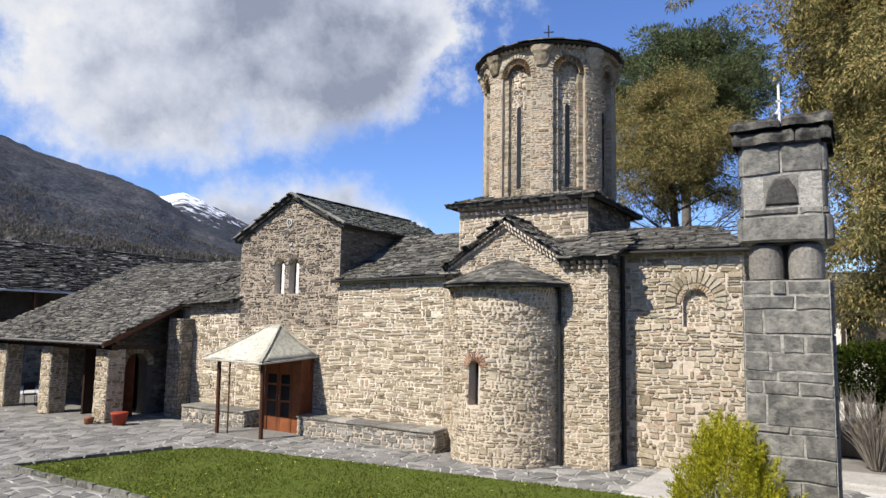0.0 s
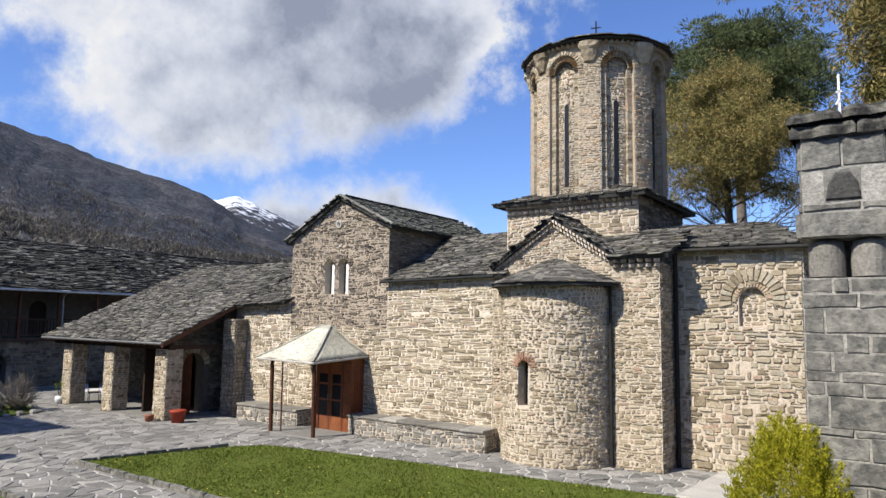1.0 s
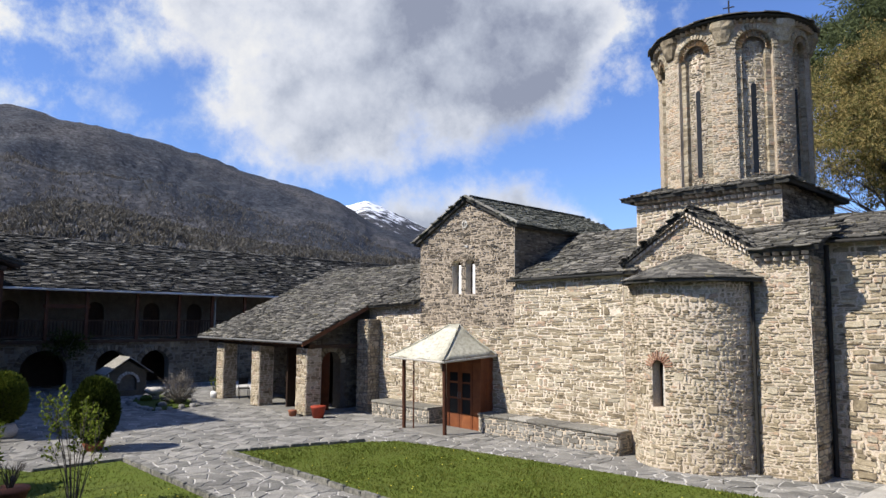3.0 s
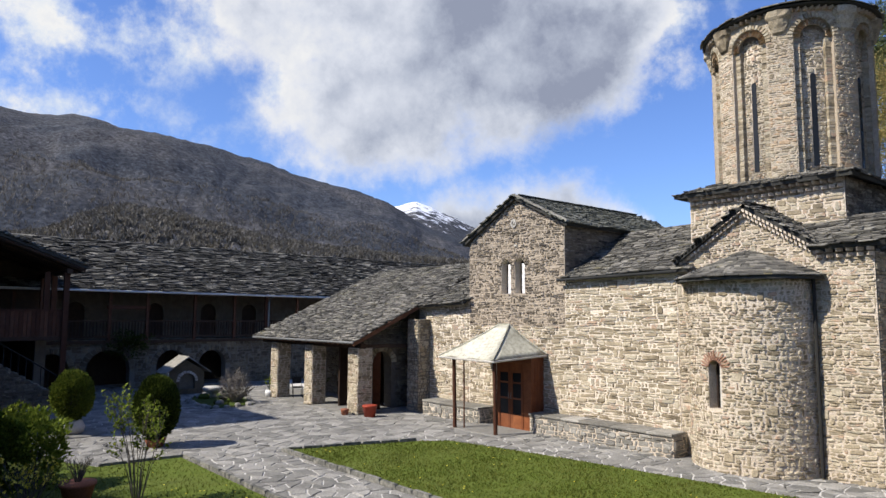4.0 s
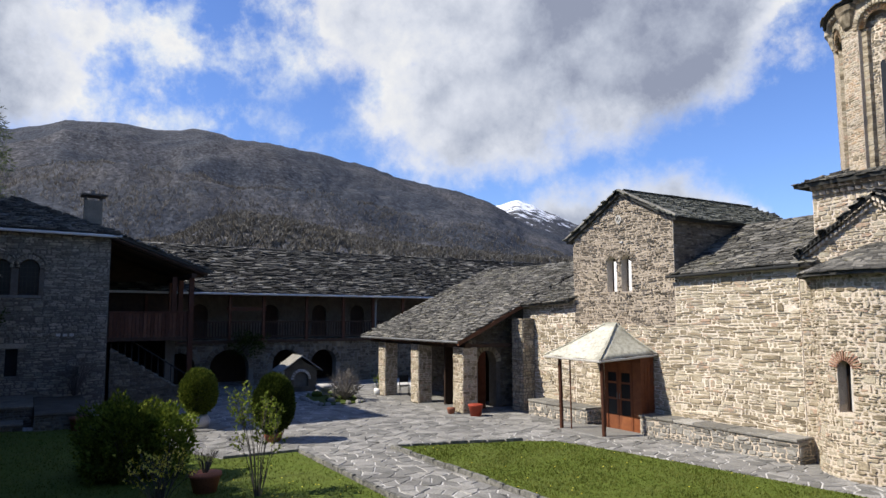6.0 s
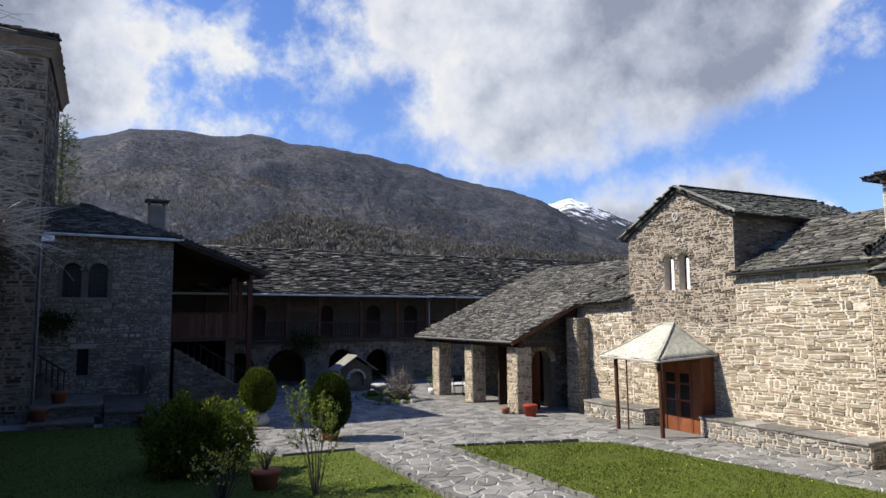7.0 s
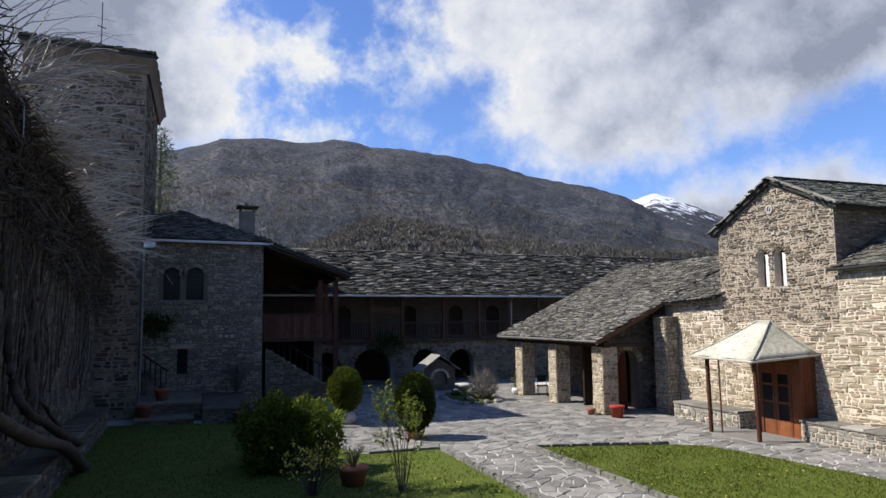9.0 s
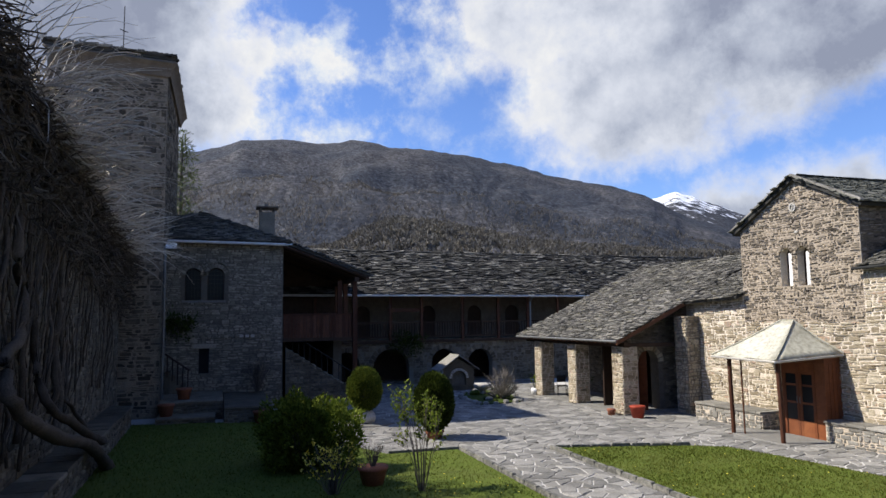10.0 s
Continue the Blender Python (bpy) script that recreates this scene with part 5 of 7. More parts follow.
def mountain(name, table, far, near, mat, label, rough, seed, az0=-170, az1=60, step=0.28, rows=70):
    acc = Acc()
    na = int((az1 - az0) / step) + 1
    for j in range(rows + 1):
        k = j / rows
        d = near + (far - near) * k
        for i in range(na):
            az = az0 + i * step
            top = ridge_profile(table, az) * far + 3.7
            x, y = d * math.sin(radians(az)), d * math.cos(radians(az))
            p = Vector((x / (far * 0.16), y / (far * 0.16), seed))
            rel = noise.fractal(p, 0.85, 2.1, 8)
            bend = noise.noise(Vector((az * 0.12, k * 2.2, seed + 2))) * 2.5
            rill = abs(noise.fractal(Vector((az * 0.34 + bend, k * 1.3, seed + 5)), 0.8, 2.1, 6))
            env = math.sin(math.pi * min(1, k * 1.0)) ** 0.8
            z = top * (k ** 0.85) + (rel * 0.06 * env - rill * 0.018 * env) * top * rough
            if k == 1.0:
                z = top + noise.fractal(Vector((az * 0.9, seed, 0)), 0.8, 2.0, 7) * far * 0.0024
            acc.v.append((x, y, z - 2.0))
    for j in range(rows):
        for i in range(na - 1):
            a = j * na + i
            acc.f.append((a, a + 1, a + na + 1, a + na))
    part(name, acc, mat, None, label, True, "structure")
    return acc.v, na, rows, az0, step


def woods(name, ground, n, tall, k0, k1, mat, label, seed, blades=7):
    """Leafless scrub and trees on a slope: sheaves of bare twigs, in thickets."""
    verts, na, rows, az0, step = ground
    r = random.Random(seed)
    acc = Acc()
    while n > 0:
        az, k = r.uniform(-107, -34), k0 + (k1 - k0) * r.random() ** 0.8
        if noise.noise(Vector((az * 0.35, k * 9, seed))) + r.uniform(-0.25, 0.45) < 0:
            n -= 0.2
            continue
        n -= 1
        i, j = int((az - az0) / step), min(rows - 1, int(k * rows))
        a, b = Vector(verts[j * na + i]), Vector(verts[(j + 1) * na + i + 1])
        p = a.lerp(b, r.random())
        h = tall * r.uniform(0.5, 1.15)
        side = Vector((p.y, -p.x, 0)).normalized()
        for _ in range(blades):
            o = p + side * h * r.uniform(-0.35, 0.35)
            q = p + side * h * r.uniform(-0.6, 0.6) + Vector((0, 0, h * r.uniform(0.55, 1.0)))
            w = Vector((r.uniform(-1, 1), r.uniform(-1, 1), r.uniform(-0.4, 0.4))) * h * 0.11
            acc.add([o - Vector((0, 0, h * 0.2)), q - w, q + w], [(0, 1, 2)])
    tagged(part(name, acc, mat, None, label, kind="stuff"), category="trees")


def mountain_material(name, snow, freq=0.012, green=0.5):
    """Bare brown wood and scrub with haze and cloud shade painted in, paler rock."""
    # cold greys: the blue haze of distance is mixed into these stops
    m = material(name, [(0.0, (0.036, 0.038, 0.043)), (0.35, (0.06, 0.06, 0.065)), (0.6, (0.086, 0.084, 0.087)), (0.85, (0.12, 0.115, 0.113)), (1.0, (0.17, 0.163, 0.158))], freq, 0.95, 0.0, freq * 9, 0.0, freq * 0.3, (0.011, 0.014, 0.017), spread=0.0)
    t = m.node_tree
    b = t.nodes["Principled BSDF"]
    col = b.inputs["Base Color"].links[0].from_socket
    co = t.nodes.new("ShaderNodeNewGeometry").outputs["Position"]
    noises = [node(t, "ShaderNodeTexNoise", Scale=freq * k, Detail=d, Roughness=q) for k, d, q in ((4, 12.0, 0.72), (9, 10.0, 0.75), (0.22, 7.0, 0.62), (0.9, 8.0, 0.66))]
    for n in noises:
        t.links.new(co, n.inputs["Vector"])
    relief, speck, belt, rock = (n.outputs[0] for n in noises)
    # green: strength of blue-dark belts that stand for haze and cloud shade
    shade_belt = math_node(t, "MULTIPLY", ramp_node(t, belt, [(0.42, 0.0), (0.58, 1.0)]), green)
    col = mix_node(t, shade_belt, col, (0.026, 0.036, 0.052))
    col = mix_node(t, math_node(t, "MULTIPLY", ramp_node(t, rock, [(0.60, 0.0), (0.70, 1.0)]), 0.55), col, (0.17, 0.165, 0.16))
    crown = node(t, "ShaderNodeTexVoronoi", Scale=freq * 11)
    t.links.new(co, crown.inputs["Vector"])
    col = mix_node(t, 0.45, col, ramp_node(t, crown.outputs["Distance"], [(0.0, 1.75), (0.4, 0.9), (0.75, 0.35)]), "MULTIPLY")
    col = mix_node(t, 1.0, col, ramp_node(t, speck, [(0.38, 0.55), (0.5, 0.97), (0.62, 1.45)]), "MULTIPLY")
    bp = node(t, "ShaderNodeBump", Strength=0.8, Distance=0.14 / freq)
    t.links.new(relief, bp.inputs["Height"])
    t.links.new(bp.outputs[0], b.inputs["Normal"])
    if snow:
        sep = t.nodes.new("ShaderNodeSeparateXYZ")
        t.links.new(co, sep.inputs[0])
        n = node(t, "ShaderNodeTexNoise", Scale=0.012, Detail=8.0, Roughness=0.7)
        t.links.new(co, n.inputs["Vector"])
        hgt = math_node(t, "ADD", math_node(t, "DIVIDE", math_node(t, "SUBTRACT", sep.outputs["Z"], 610.0), 170.0), math_node(t, "MULTIPLY", math_node(t, "SUBTRACT", n.outputs[0], 0.5), 7.5))
        col = mix_node(t, math_node(t, "MULTIPLY", hgt, 1.6, True), col, (0.80, 0.82, 0.86))
    t.links.new(col, b.inputs["Base Color"])
    return m


# bearings in degrees and the ridge's height over distance
RIDGE = [(-170, 0.12), (-120, 0.17), (-100, 0.21), (-92.5, 0.236), (-90, 0.247), (-88.4, 0.258), (-85, 0.262), (-82, 0.258), (-78.6, 0.265), (-76, 0.254), (-73.7, 0.252), (-70, 0.242), (-66, 0.226), (-61.4, 0.201), (-58, 0.188), (-55.6, 0.174), (-51, 0.13), (-45, 0.09), (-30, 0.06), (0, 0.05), (60, 0.05)]
SNOWY = [(-170, 0.05), (-62, 0.05), (-57, 0.14), (-54.5, 0.163), (-52.6, 0.171), (-51.4, 0.163), (-49.6, 0.15), (-47.8, 0.134), (-44, 0.105), (-38, 0.07), (-20, 0.05), (60, 0.05)]
HUMP = [(-170, 0.06), (-110, 0.08), (-92, 0.10), (-84, 0.098), (-80.5, 0.11), (-78, 0.135), (-75.7, 0.148), (-72, 0.141), (-69, 0.128), (-66, 0.116), (-60, 0.10), (-50, 0.083), (-40, 0.06), (-20, 0.045), (60, 0.04)]
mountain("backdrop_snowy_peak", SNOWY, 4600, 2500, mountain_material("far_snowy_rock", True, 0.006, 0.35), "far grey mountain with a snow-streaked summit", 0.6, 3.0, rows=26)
ridge = mountain("backdrop_mountain", RIDGE, 2400, 700, mountain_material("bare_slope", False, 0.012, 0.6), "long bare brown mountain ridge, haze and cloud shade in its colour", 1.0, 9.0)
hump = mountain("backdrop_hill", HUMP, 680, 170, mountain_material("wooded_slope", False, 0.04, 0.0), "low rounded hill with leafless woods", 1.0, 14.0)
M["far_wood"] = foliage("far_bare_wood", [(0.0, (0.07, 0.062, 0.05)), (0.5, (0.14, 0.125, 0.103)), (0.85, (0.22, 0.20, 0.17)), (1.0, (0.32, 0.295, 0.26))], 0.5)
M["hill_wood"] = foliage("hill_bare_wood", [(0.0, (0.06, 0.053, 0.04)), (0.5, (0.125, 0.112, 0.09)), (0.85, (0.20, 0.182, 0.152)), (1.0, (0.30, 0.275, 0.24))], 0.45)
woods("hill_woods", hump, 14000, 5.5, 0.12, 1.0, M["hill_wood"], "leafless grey-brown scrub and trees on the hill", 5)
woods("mountain_woods", ridge, 9000, 7.0, 0.0, 0.4, M["far_wood"], "far leafless woods on the mountain slope", 6, 4)


# ---------------------------------------------------------------- paving
def hexes(x0, x1, y0, y1, s, jitter, seed):
    """Irregular flags: a honeycomb whose corners are pushed about."""
    out, w, h = [], s * math.sqrt(3), s * 1.5
    for j in range(int((y1 - y0) / h) + 2):
        for i in range(int((x1 - x0) / w) + 2):
            cx, cy = x0 + (i + 0.5 * (j % 2)) * w, y0 + j * h
            poly = []
            for k in range(6):
                a = radians(60 * k + 30)
                p = Vector((cx + s * math.cos(a), cy + s * math.sin(a), seed))
                q = noise.noise_vector(Vector((round(p.x, 2) * 3.7, round(p.y, 2) * 3.7, seed)))
                poly.append((p.x + q.x * jitter, p.y + q.y * jitter))
            out.append(((cx, cy), poly))
    return out


def shrink(poly, g):
    cx, cy = sum(p[0] for p in poly) / len(poly), sum(p[1] for p in poly) / len(poly)
    out = []
    for x, y in poly:
        d = math.hypot(x - cx, y - cy) or 1
        k = max(0.3, (d - g) / d)
        out.append((cx + (x - cx) * k, cy + (y - cy) * k))
    return out


def build_paving():
    r = random.Random(51)
    bed = Acc()
    bed.box((-40, -6, -0.06), (3, 19, 0.0))
    pave = part("pavement", bed, M["joint"], None, "crazy paving of grey flagstones with pale joints", kind="structure")
    rest = Acc()
    flat = lambda u, v, w: (u, v, w)
    grown = [[(x + (0.1 if x > -17 else -0.12), y) for x, y in LAWN], [(x, y) for x, y in LAWN_SHADY]]
    count = 0
    for (cx, cy), poly in hexes(-38, 3, 2.5, 18.2, 0.235, 0.33, 3.0):
        if any(inside(cx, cy, g) for g in grown) or cx > -3.5 and cy < 15.5 or cx > 0 or cy > 17.1 and cx < -5.5:
            continue
        q = shrink(poly, r.uniform(0.016, 0.036) if cx > -18 else r.uniform(0.008, 0.02))
        top = 0.016 + r.uniform(-0.005, 0.008)
        if count < 300 and (14.0 < cy < 16.6 and cx > -13.5 or 6.4 < cy < 8.9 and -16.5 < cx < -11):
            one = Acc()
            one.stone(q, -0.01, top, 0.012, flat)
            PIECES.append(("flagstone", one, M["flag"], pave))
            count += 1
        else:
            rest.stone(q, -0.01, top, 0.012, flat)
    part("flags", rest, M["flag"], pave, kind="stuff")


def build_grass():
    r = random.Random(53)
    for name, poly, n, lab in (("grass_sunny", LAWN, 52000, "short sunny spring grass"), ("grass_shady", LAWN_SHADY, 30000, "short grass in shade")):
        acc = Acc()
        x0, x1 = min(p[0] for p in poly), min(max(p[0] for p in poly), 0)
        y0, y1 = min(p[1] for p in poly), max(p[1] for p in poly)
        k = 0
        while k < n:
            x, y = r.uniform(x0, x1), r.uniform(y0, y1)
            if not inside(x, y, poly):
                k += 0.3
                continue
            k += 1
            a, h, w = r.uniform(0, math.tau), r.uniform(0.025, 0.06) * (1.0 + 0.5 * noise.noise(Vector((x * 0.9, y * 0.9, 0)))), r.uniform(0.008, 0.016)
            dx, dy = math.cos(a) * w, math.sin(a) * w
            lx, ly = r.uniform(-0.04, 0.04), r.uniform(-0.04, 0.04)
            acc.add([(x - dx, y - dy, 0.045), (x + dx, y + dy, 0.045), (x + lx, y + ly, 0.045 + h)], [(0, 1, 2)])
        tagged(part(name, acc, M["grass"], None, lab, kind="stuff"), category="grass")
    fl = Acc()
    for i in range(90):
        x, y = r.uniform(-17, -5), r.uniform(9, 14.6)
        if i % 3 == 0:
            x, y = r.uniform(-17, -12), r.uniform(3.5, 6.2)
        if not (inside(x, y, LAWN) or inside(x, y, LAWN_SHADY)):
            continue
        fl.lathe([(0.008, 0.0), (0.02, 0.01), (0.006, 0.015)], (x, y, 0.085), 6)
    tagged(part("lawn_flowers", fl, M["flower"], None, "small yellow flowers in the lawn", kind="stuff"), category="flowers")


# ---------------------------------------------------------------- church furniture
def bench(x0, x1, y0, y1, z, label):
    r = random.Random(int(abs(x0) * 10))
    b = thing("stone_bench", label, "bench", "benches along the church wall", at=((x0 + x1) / 2, (y0 + y1) / 2, 0))
    acc = Acc()
    acc.box((x0, y0, 0), (x1, y1, z - 0.07))
    body = part("body", acc, M["mortar"], b)
    S, E = facing_south(y0), facing_east(x1)
    lay(rubble(S, [(x0, 0), (x1, 0), (x1, z - 0.07), (x0, z - 0.07)], [], r, (0.07, 0.16), (0.15, 0.5), (0.01, 0.04)), S, body, M["bench_stone"])
    lay(rubble(E, [(y0, 0), (y1, 0), (y1, z - 0.07), (y0, z - 0.07)], [], r, (0.09, 0.16), (0.15, 0.5)), E, body, M["bench_stone"])
    x = x0
    while x < x1 - 0.05:
        l = min(r.uniform(0.6, 1.2), x1 - x)
        s = Acc()
        s.stone([(x, y0 - 0.05 + r.uniform(-0.015, 0.015)), (x + l - 0.012, y0 - 0.05), (x + l - 0.012, y1 - 0.035), (x, y1 - 0.035)], z - 0.07, z, 0.015, lambda u, v, w: (u, v, w))
        part("seat_slab", s, M["bench_stone"], b)
        x += l


def build_canopy():
    c = thing("door_canopy", "pale painted sheet canopy on slim brown posts over the door", "canopy", at=(-16.5, 16, 0))
    for x, y in ((-17.49, 15.1), (-15.57, 15.12)):
        p = Acc()
        p.tube([(x + 0.02, y, 0), (x, y, 1.2), (x - 0.03, y, 2.36)], 0.065, 10)
        p.box((x - 0.11, y - 0.11, 0), (x + 0.11, y + 0.11, 0.03))
        part("post", p, M["wood_brown"], c, "brown painted post")
    p = Acc()
    p.tube([(-17.2, 15.28, 0), (-17.22, 15.28, 2.3)], 0.025, 8)
    part("pole", p, M["wood_brown"], c, "thin brown pole")
    # tent-like roof with a little sag between apex and corners
    apex0, apex1 = Vector((-16.62, 16.35, 3.45)), Vector((-16.15, 16.35, 3.45))
    rim = [Vector(p) for p in ((-17.95, 14.82, 2.40), (-15.35, 14.82, 2.36), (-15.12, 17.06, 2.50), (-17.95, 17.06, 2.50))]
    acc = Acc()
    n, m = 8, 6
    edges = [(rim[0], rim[1], apex0, apex1), (rim[1], rim[2], apex1, apex1), (rim[2], rim[3], apex1, apex0), (rim[3], rim[0], apex0, apex0)]
    for a, b, ta, tb in edges:
        base = len(acc.v)
        for j in range(m + 1):
            k = j / m
            for i in range(n + 1):
                q = (a.lerp(b, i / n)).lerp(ta.lerp(tb, i / n), k)
                q.z -= 0.05 * math.sin(math.pi * k) + (0.02 * math.sin(i * 1.9 + a.x) if j == 0 else 0)
                acc.v.append(tuple(q))
        for j in range(m):
            for i in range(n):
                p0 = base + j * (n + 1) + i
                acc.f.append((p0, p0 + 1, p0 + n + 2, p0 + n + 1))
    me = part("roof_sheet", acc, M["sheet"], c, "faded cream sheet with folded hips", True)
    sol = me.modifiers.new("thick", "SOLIDIFY")
    sol.thickness = 0.02
    hip = Acc()
    for a, t in ((rim[0], apex0), (rim[1], apex1), (rim[2], apex1)):
        hip.tube([a + (t - a) * k - Vector((0, 0, 0.05 * math.sin(math.pi * k) - 0.015)) for k in (0, 0.2, 0.4, 0.6, 0.8, 1)], 0.025, 6)
    hip.tube([apex0, apex1], 0.03, 6)
    part("hip_fold", hip, M["sheet"], c)
    fr = Acc()
    for a, b in zip(rim, rim[1:] + rim[:1]):
        fr.tube([a - Vector((0, 0, 0.05)), b - Vector((0, 0, 0.05))], 0.035, 6)
    fr.tube([rim[0].lerp(rim[1], 0.5) - Vector((0, 0, 0.06)), rim[3].lerp(rim[2], 0.5) - Vector((0, 0, 0.06))], 0.03, 6)
    part("frame", fr, M["limestone"], c)
    # timber vestibule with glazed double door
    v = thing("door_vestibule", "red-brown timber vestibule with glazed double doors", "door", at=(-16, 16.8, 0))
    S = facing_south(16.5)
    bx = Acc()
    bx.box((-16.95, 16.56, 0.0), (-16.85, 17.1, 2.38))
    bx.box((-16.95, 16.5, 2.22), (-15.3, 17.1, 2.38))
    bx.box((-16.95, 17.08, 0.0), (-15.3, 17.5, 2.25))
    part("box", bx, M["wood_red"], v)
    sd = Acc()
    for i in range(4):
        sd.box((-15.36, 16.53 + i * 0.143, 0.02), (-15.31, 16.66 + i * 0.143, 2.22))
    part("side_panel", sd, M["wood_red"], v, "vertical boarded side")
    pn = Acc()
    pn.box((-15.66, 16.51, 0.02), (-15.32, 16.56, 2.22))
    part("front_panel", pn, M["wood_red"], v)
    for x0 in (-16.84, -16.25):
        lf = Acc()
        x1 = x0 + 0.575
        lf.box((x0, 16.5, 0.03), (x0 + 0.09, 16.55, 2.2))
        lf.box((x1 - 0.09, 16.5, 0.03), (x1, 16.55, 2.2))
        for z0, z1 in ((0.03, 0.5), (0.98, 1.04), (1.5, 1.56), (1.86, 2.2)):
            lf.box((x0 + 0.09, 16.505, z0), (x1 - 0.09, 16.545, z1))
        leaf = part("door_leaf", lf, M["wood_red"], v)
        for z0, z1 in ((0.5, 0.98), (1.04, 1.5), (1.56, 1.86)):
            gl = Acc()
            gl.box((x0 + 0.09, 16.52, z0), (x1 - 0.09, 16.53, z1))
            part("pane", gl, M["glass_dark"], leaf)
        hd = Acc()
        hx = x1 - 0.045 if x0 < -16.5 else x0 + 0.045
        hd.tube([(hx, 16.49, 1.0), (hx, 16.46, 1.02), (hx, 16.46, 1.18), (hx, 16.49, 1.2)], 0.012, 6)
        part("handle", hd, M["gutter"], leaf, "metal pull handle")
    st = Acc()
    st.stone([(-17.6, 15.0), (-15.2, 15.0), (-15.2, 16.5), (-17.6, 16.5)], -0.02, 0.045, 0.02, lambda u, w, z: (u, w, z))
    tagged(part("door_step", st, M["flag"], None, "worn flat stone doorstep under the canopy"), category="step")


# ---------------------------------------------------------------- gate pillar
def build_gate_pillar():
    r = random.Random(61)
    g = thing("gate_pillar", "tall grey ashlar gate pillar with weathered cap slabs", "pillar", at=(-0.63, 8.4, 0))
    F = 7.97
    zz = lambda row: 5.6 - (row - 262) / 170.3
    core = Acc()
    core.box((-1.045, F - 0.008, 0), (-0.225, F + 0.80, zz(503)))
    core.box((-1.015, F - 0.006, zz(432)), (-0.26, F + 0.80, zz(250)))
    core.box((-0.72, F + 0.4, zz(503)), (-0.56, F + 0.7, zz(430)))
    part("core", core, M["mortar_lichen"], g)
    S, E, W = facing_south(F), facing_east(-0.22), (lambda u, v, w: (-1.05 - w, u, v))

    def course(z0, z1, cuts, x0=-1.05, x1=-0.22, out=0.0):
        edges = [x0] + [x0 + (x1 - x0) * c for c in cuts] + [x1]
        for a, b in zip(edges, edges[1:]):
            s = Acc()
            j = lambda: r.uniform(-0.012, 0.009)
            m = (a + b) / 2 + r.uniform(-0.06, 0.06)
            s.stone([(a + 0.004, z0 + 0.004 + j()), (m, z0 + 0.006 + j()), (b - 0.006, z0 + 0.007 + j()), (b - 0.006 + j(), z1 - 0.004 + j()), (m + j(), z1 - 0.003 + j()), (a + 0.006 + j(), z1 - 0.004 + j())], -0.06, 0.010 + out + r.uniform(0, 0.022), 0.010, S)
            part("block", s, M["block"], g)
        e = Acc()
        e.stone([(F + 0.01, z0 + 0.006), (F + 0.78, z0 + 0.006), (F + 0.78, z1 - 0.004), (F + 0.01, z1 - 0.004)], -0.05, 0.012 + out, 0.02, E)
        e.stone([(F + 0.01, z0 + 0.006), (F + 0.78, z0 + 0.006), (F + 0.78, z1 - 0.004), (F + 0.01, z1 - 0.004)], -0.05, 0.012 + out, 0.02, W)
        part("side_block", e, M["block"], g)

    rows = [(503, 530, (0.35, 0.52)), (530, 555, (0.6,)), (555, 600, (0.24,)), (600, 632, (0.45, 0.7)), (632, 665, (0.3,)), (665, 682, (0.38,)), (682, 706, (0.22, 0.62)), (706, 760, (0.24,)), (760, 772, (0.5,)), (772, 812, (0.66,)), (812, 852, (0.35,)), (852, 890, (0.62,)), (890, 940, (0.4,)), (940, 990, (0.3, 0.7)), (990, 1040, (0.55,)), (1040, 1090, (0.35,)), (1090, 1150, (0.6,)), (1150, 1215, (0.45,))]
    for a, b, cuts in rows:
        course(max(0.0, zz(b)), zz(a), cuts)
    course(zz(308), zz(256), (0.5,), -1.02, -0.25)
    course(zz(384), zz(372), (0.7,), -1.02, -0.25)
    course(zz(372), zz(308), (0.26, 0.72), -1.02, -0.25, -0.02)
    course(zz(432), zz(386), (), -1.045, -0.235, 0.03)
    pl = Acc()
    pl.stone([(-0.80, zz(366)), (-0.48, zz(366)), (-0.50, zz(338)), (-0.57, zz(318)), (-0.70, zz(318)), (-0.77, zz(338))], 0.0, 0.035, 0.015, S)
    part("relief_stone", pl, M["block_dark"], g, "dark worn relief stone")
    for x in (-0.83, -0.44):
        c = Acc()
        c.lathe([(0.17, 0.0), (0.175, 0.12), (0.172, 0.30), (0.155, 0.36), (0.12, 0.385)], (x, F + 0.19, zz(500)), 20)
        part("round_stub", c, M["bench_stone"], g, "round stone stub with pale lichen")
    for z0, z1, o in ((zz(252), zz(232), 0.08), (zz(224), zz(205), 0.10)):
        x = -1.03 - o
        while x < -0.26 + o:
            l = min(r.uniform(0.4, 0.8), -0.24 + o - x + 0.01)
            s = Acc()
            front = [(x + (l - 0.008) * q / 6, F - o + r.uniform(-0.035, 0.04)) for q in range(7)]
            s.stone(front + [(x + l - 0.008, F + 0.8 + o), (x, F + 0.8 + o)], z0 + r.uniform(-0.012, 0.012), z1 + r.uniform(-0.015, 0.02), 0.03, lambda u, v, w: (u, v, w + 0.007 * noise.noise(Vector((u * 9, v * 9, 0)))))
            part("cap_slab", s, M["cap"], g, "dark lichened cap slab")
            x += l
    nk = Acc()
    nk.box((-1.04, F - 0.01, zz(232)), (-0.23, F + 0.8, zz(221)))
    part("cap_bed", nk, M["slate_bed"], g)
    cx = Acc()
    x0, y0, zt = -0.66, F + 0.3, zz(205)
    cx.box((x0 - 0.011, y0 - 0.012, zt), (x0 + 0.011, y0 + 0.012, zt + 0.44))
    cx.box((x0 - 0.03, y0 - 0.012, zt + 0.27), (x0 + 0.03, y0 + 0.05, zt + 0.29))
    cx.tube([(x0 - 0.008, y0, zt + 0.44), (x0 + 0.008, y0, zt + 0.47)], 0.016, 6)
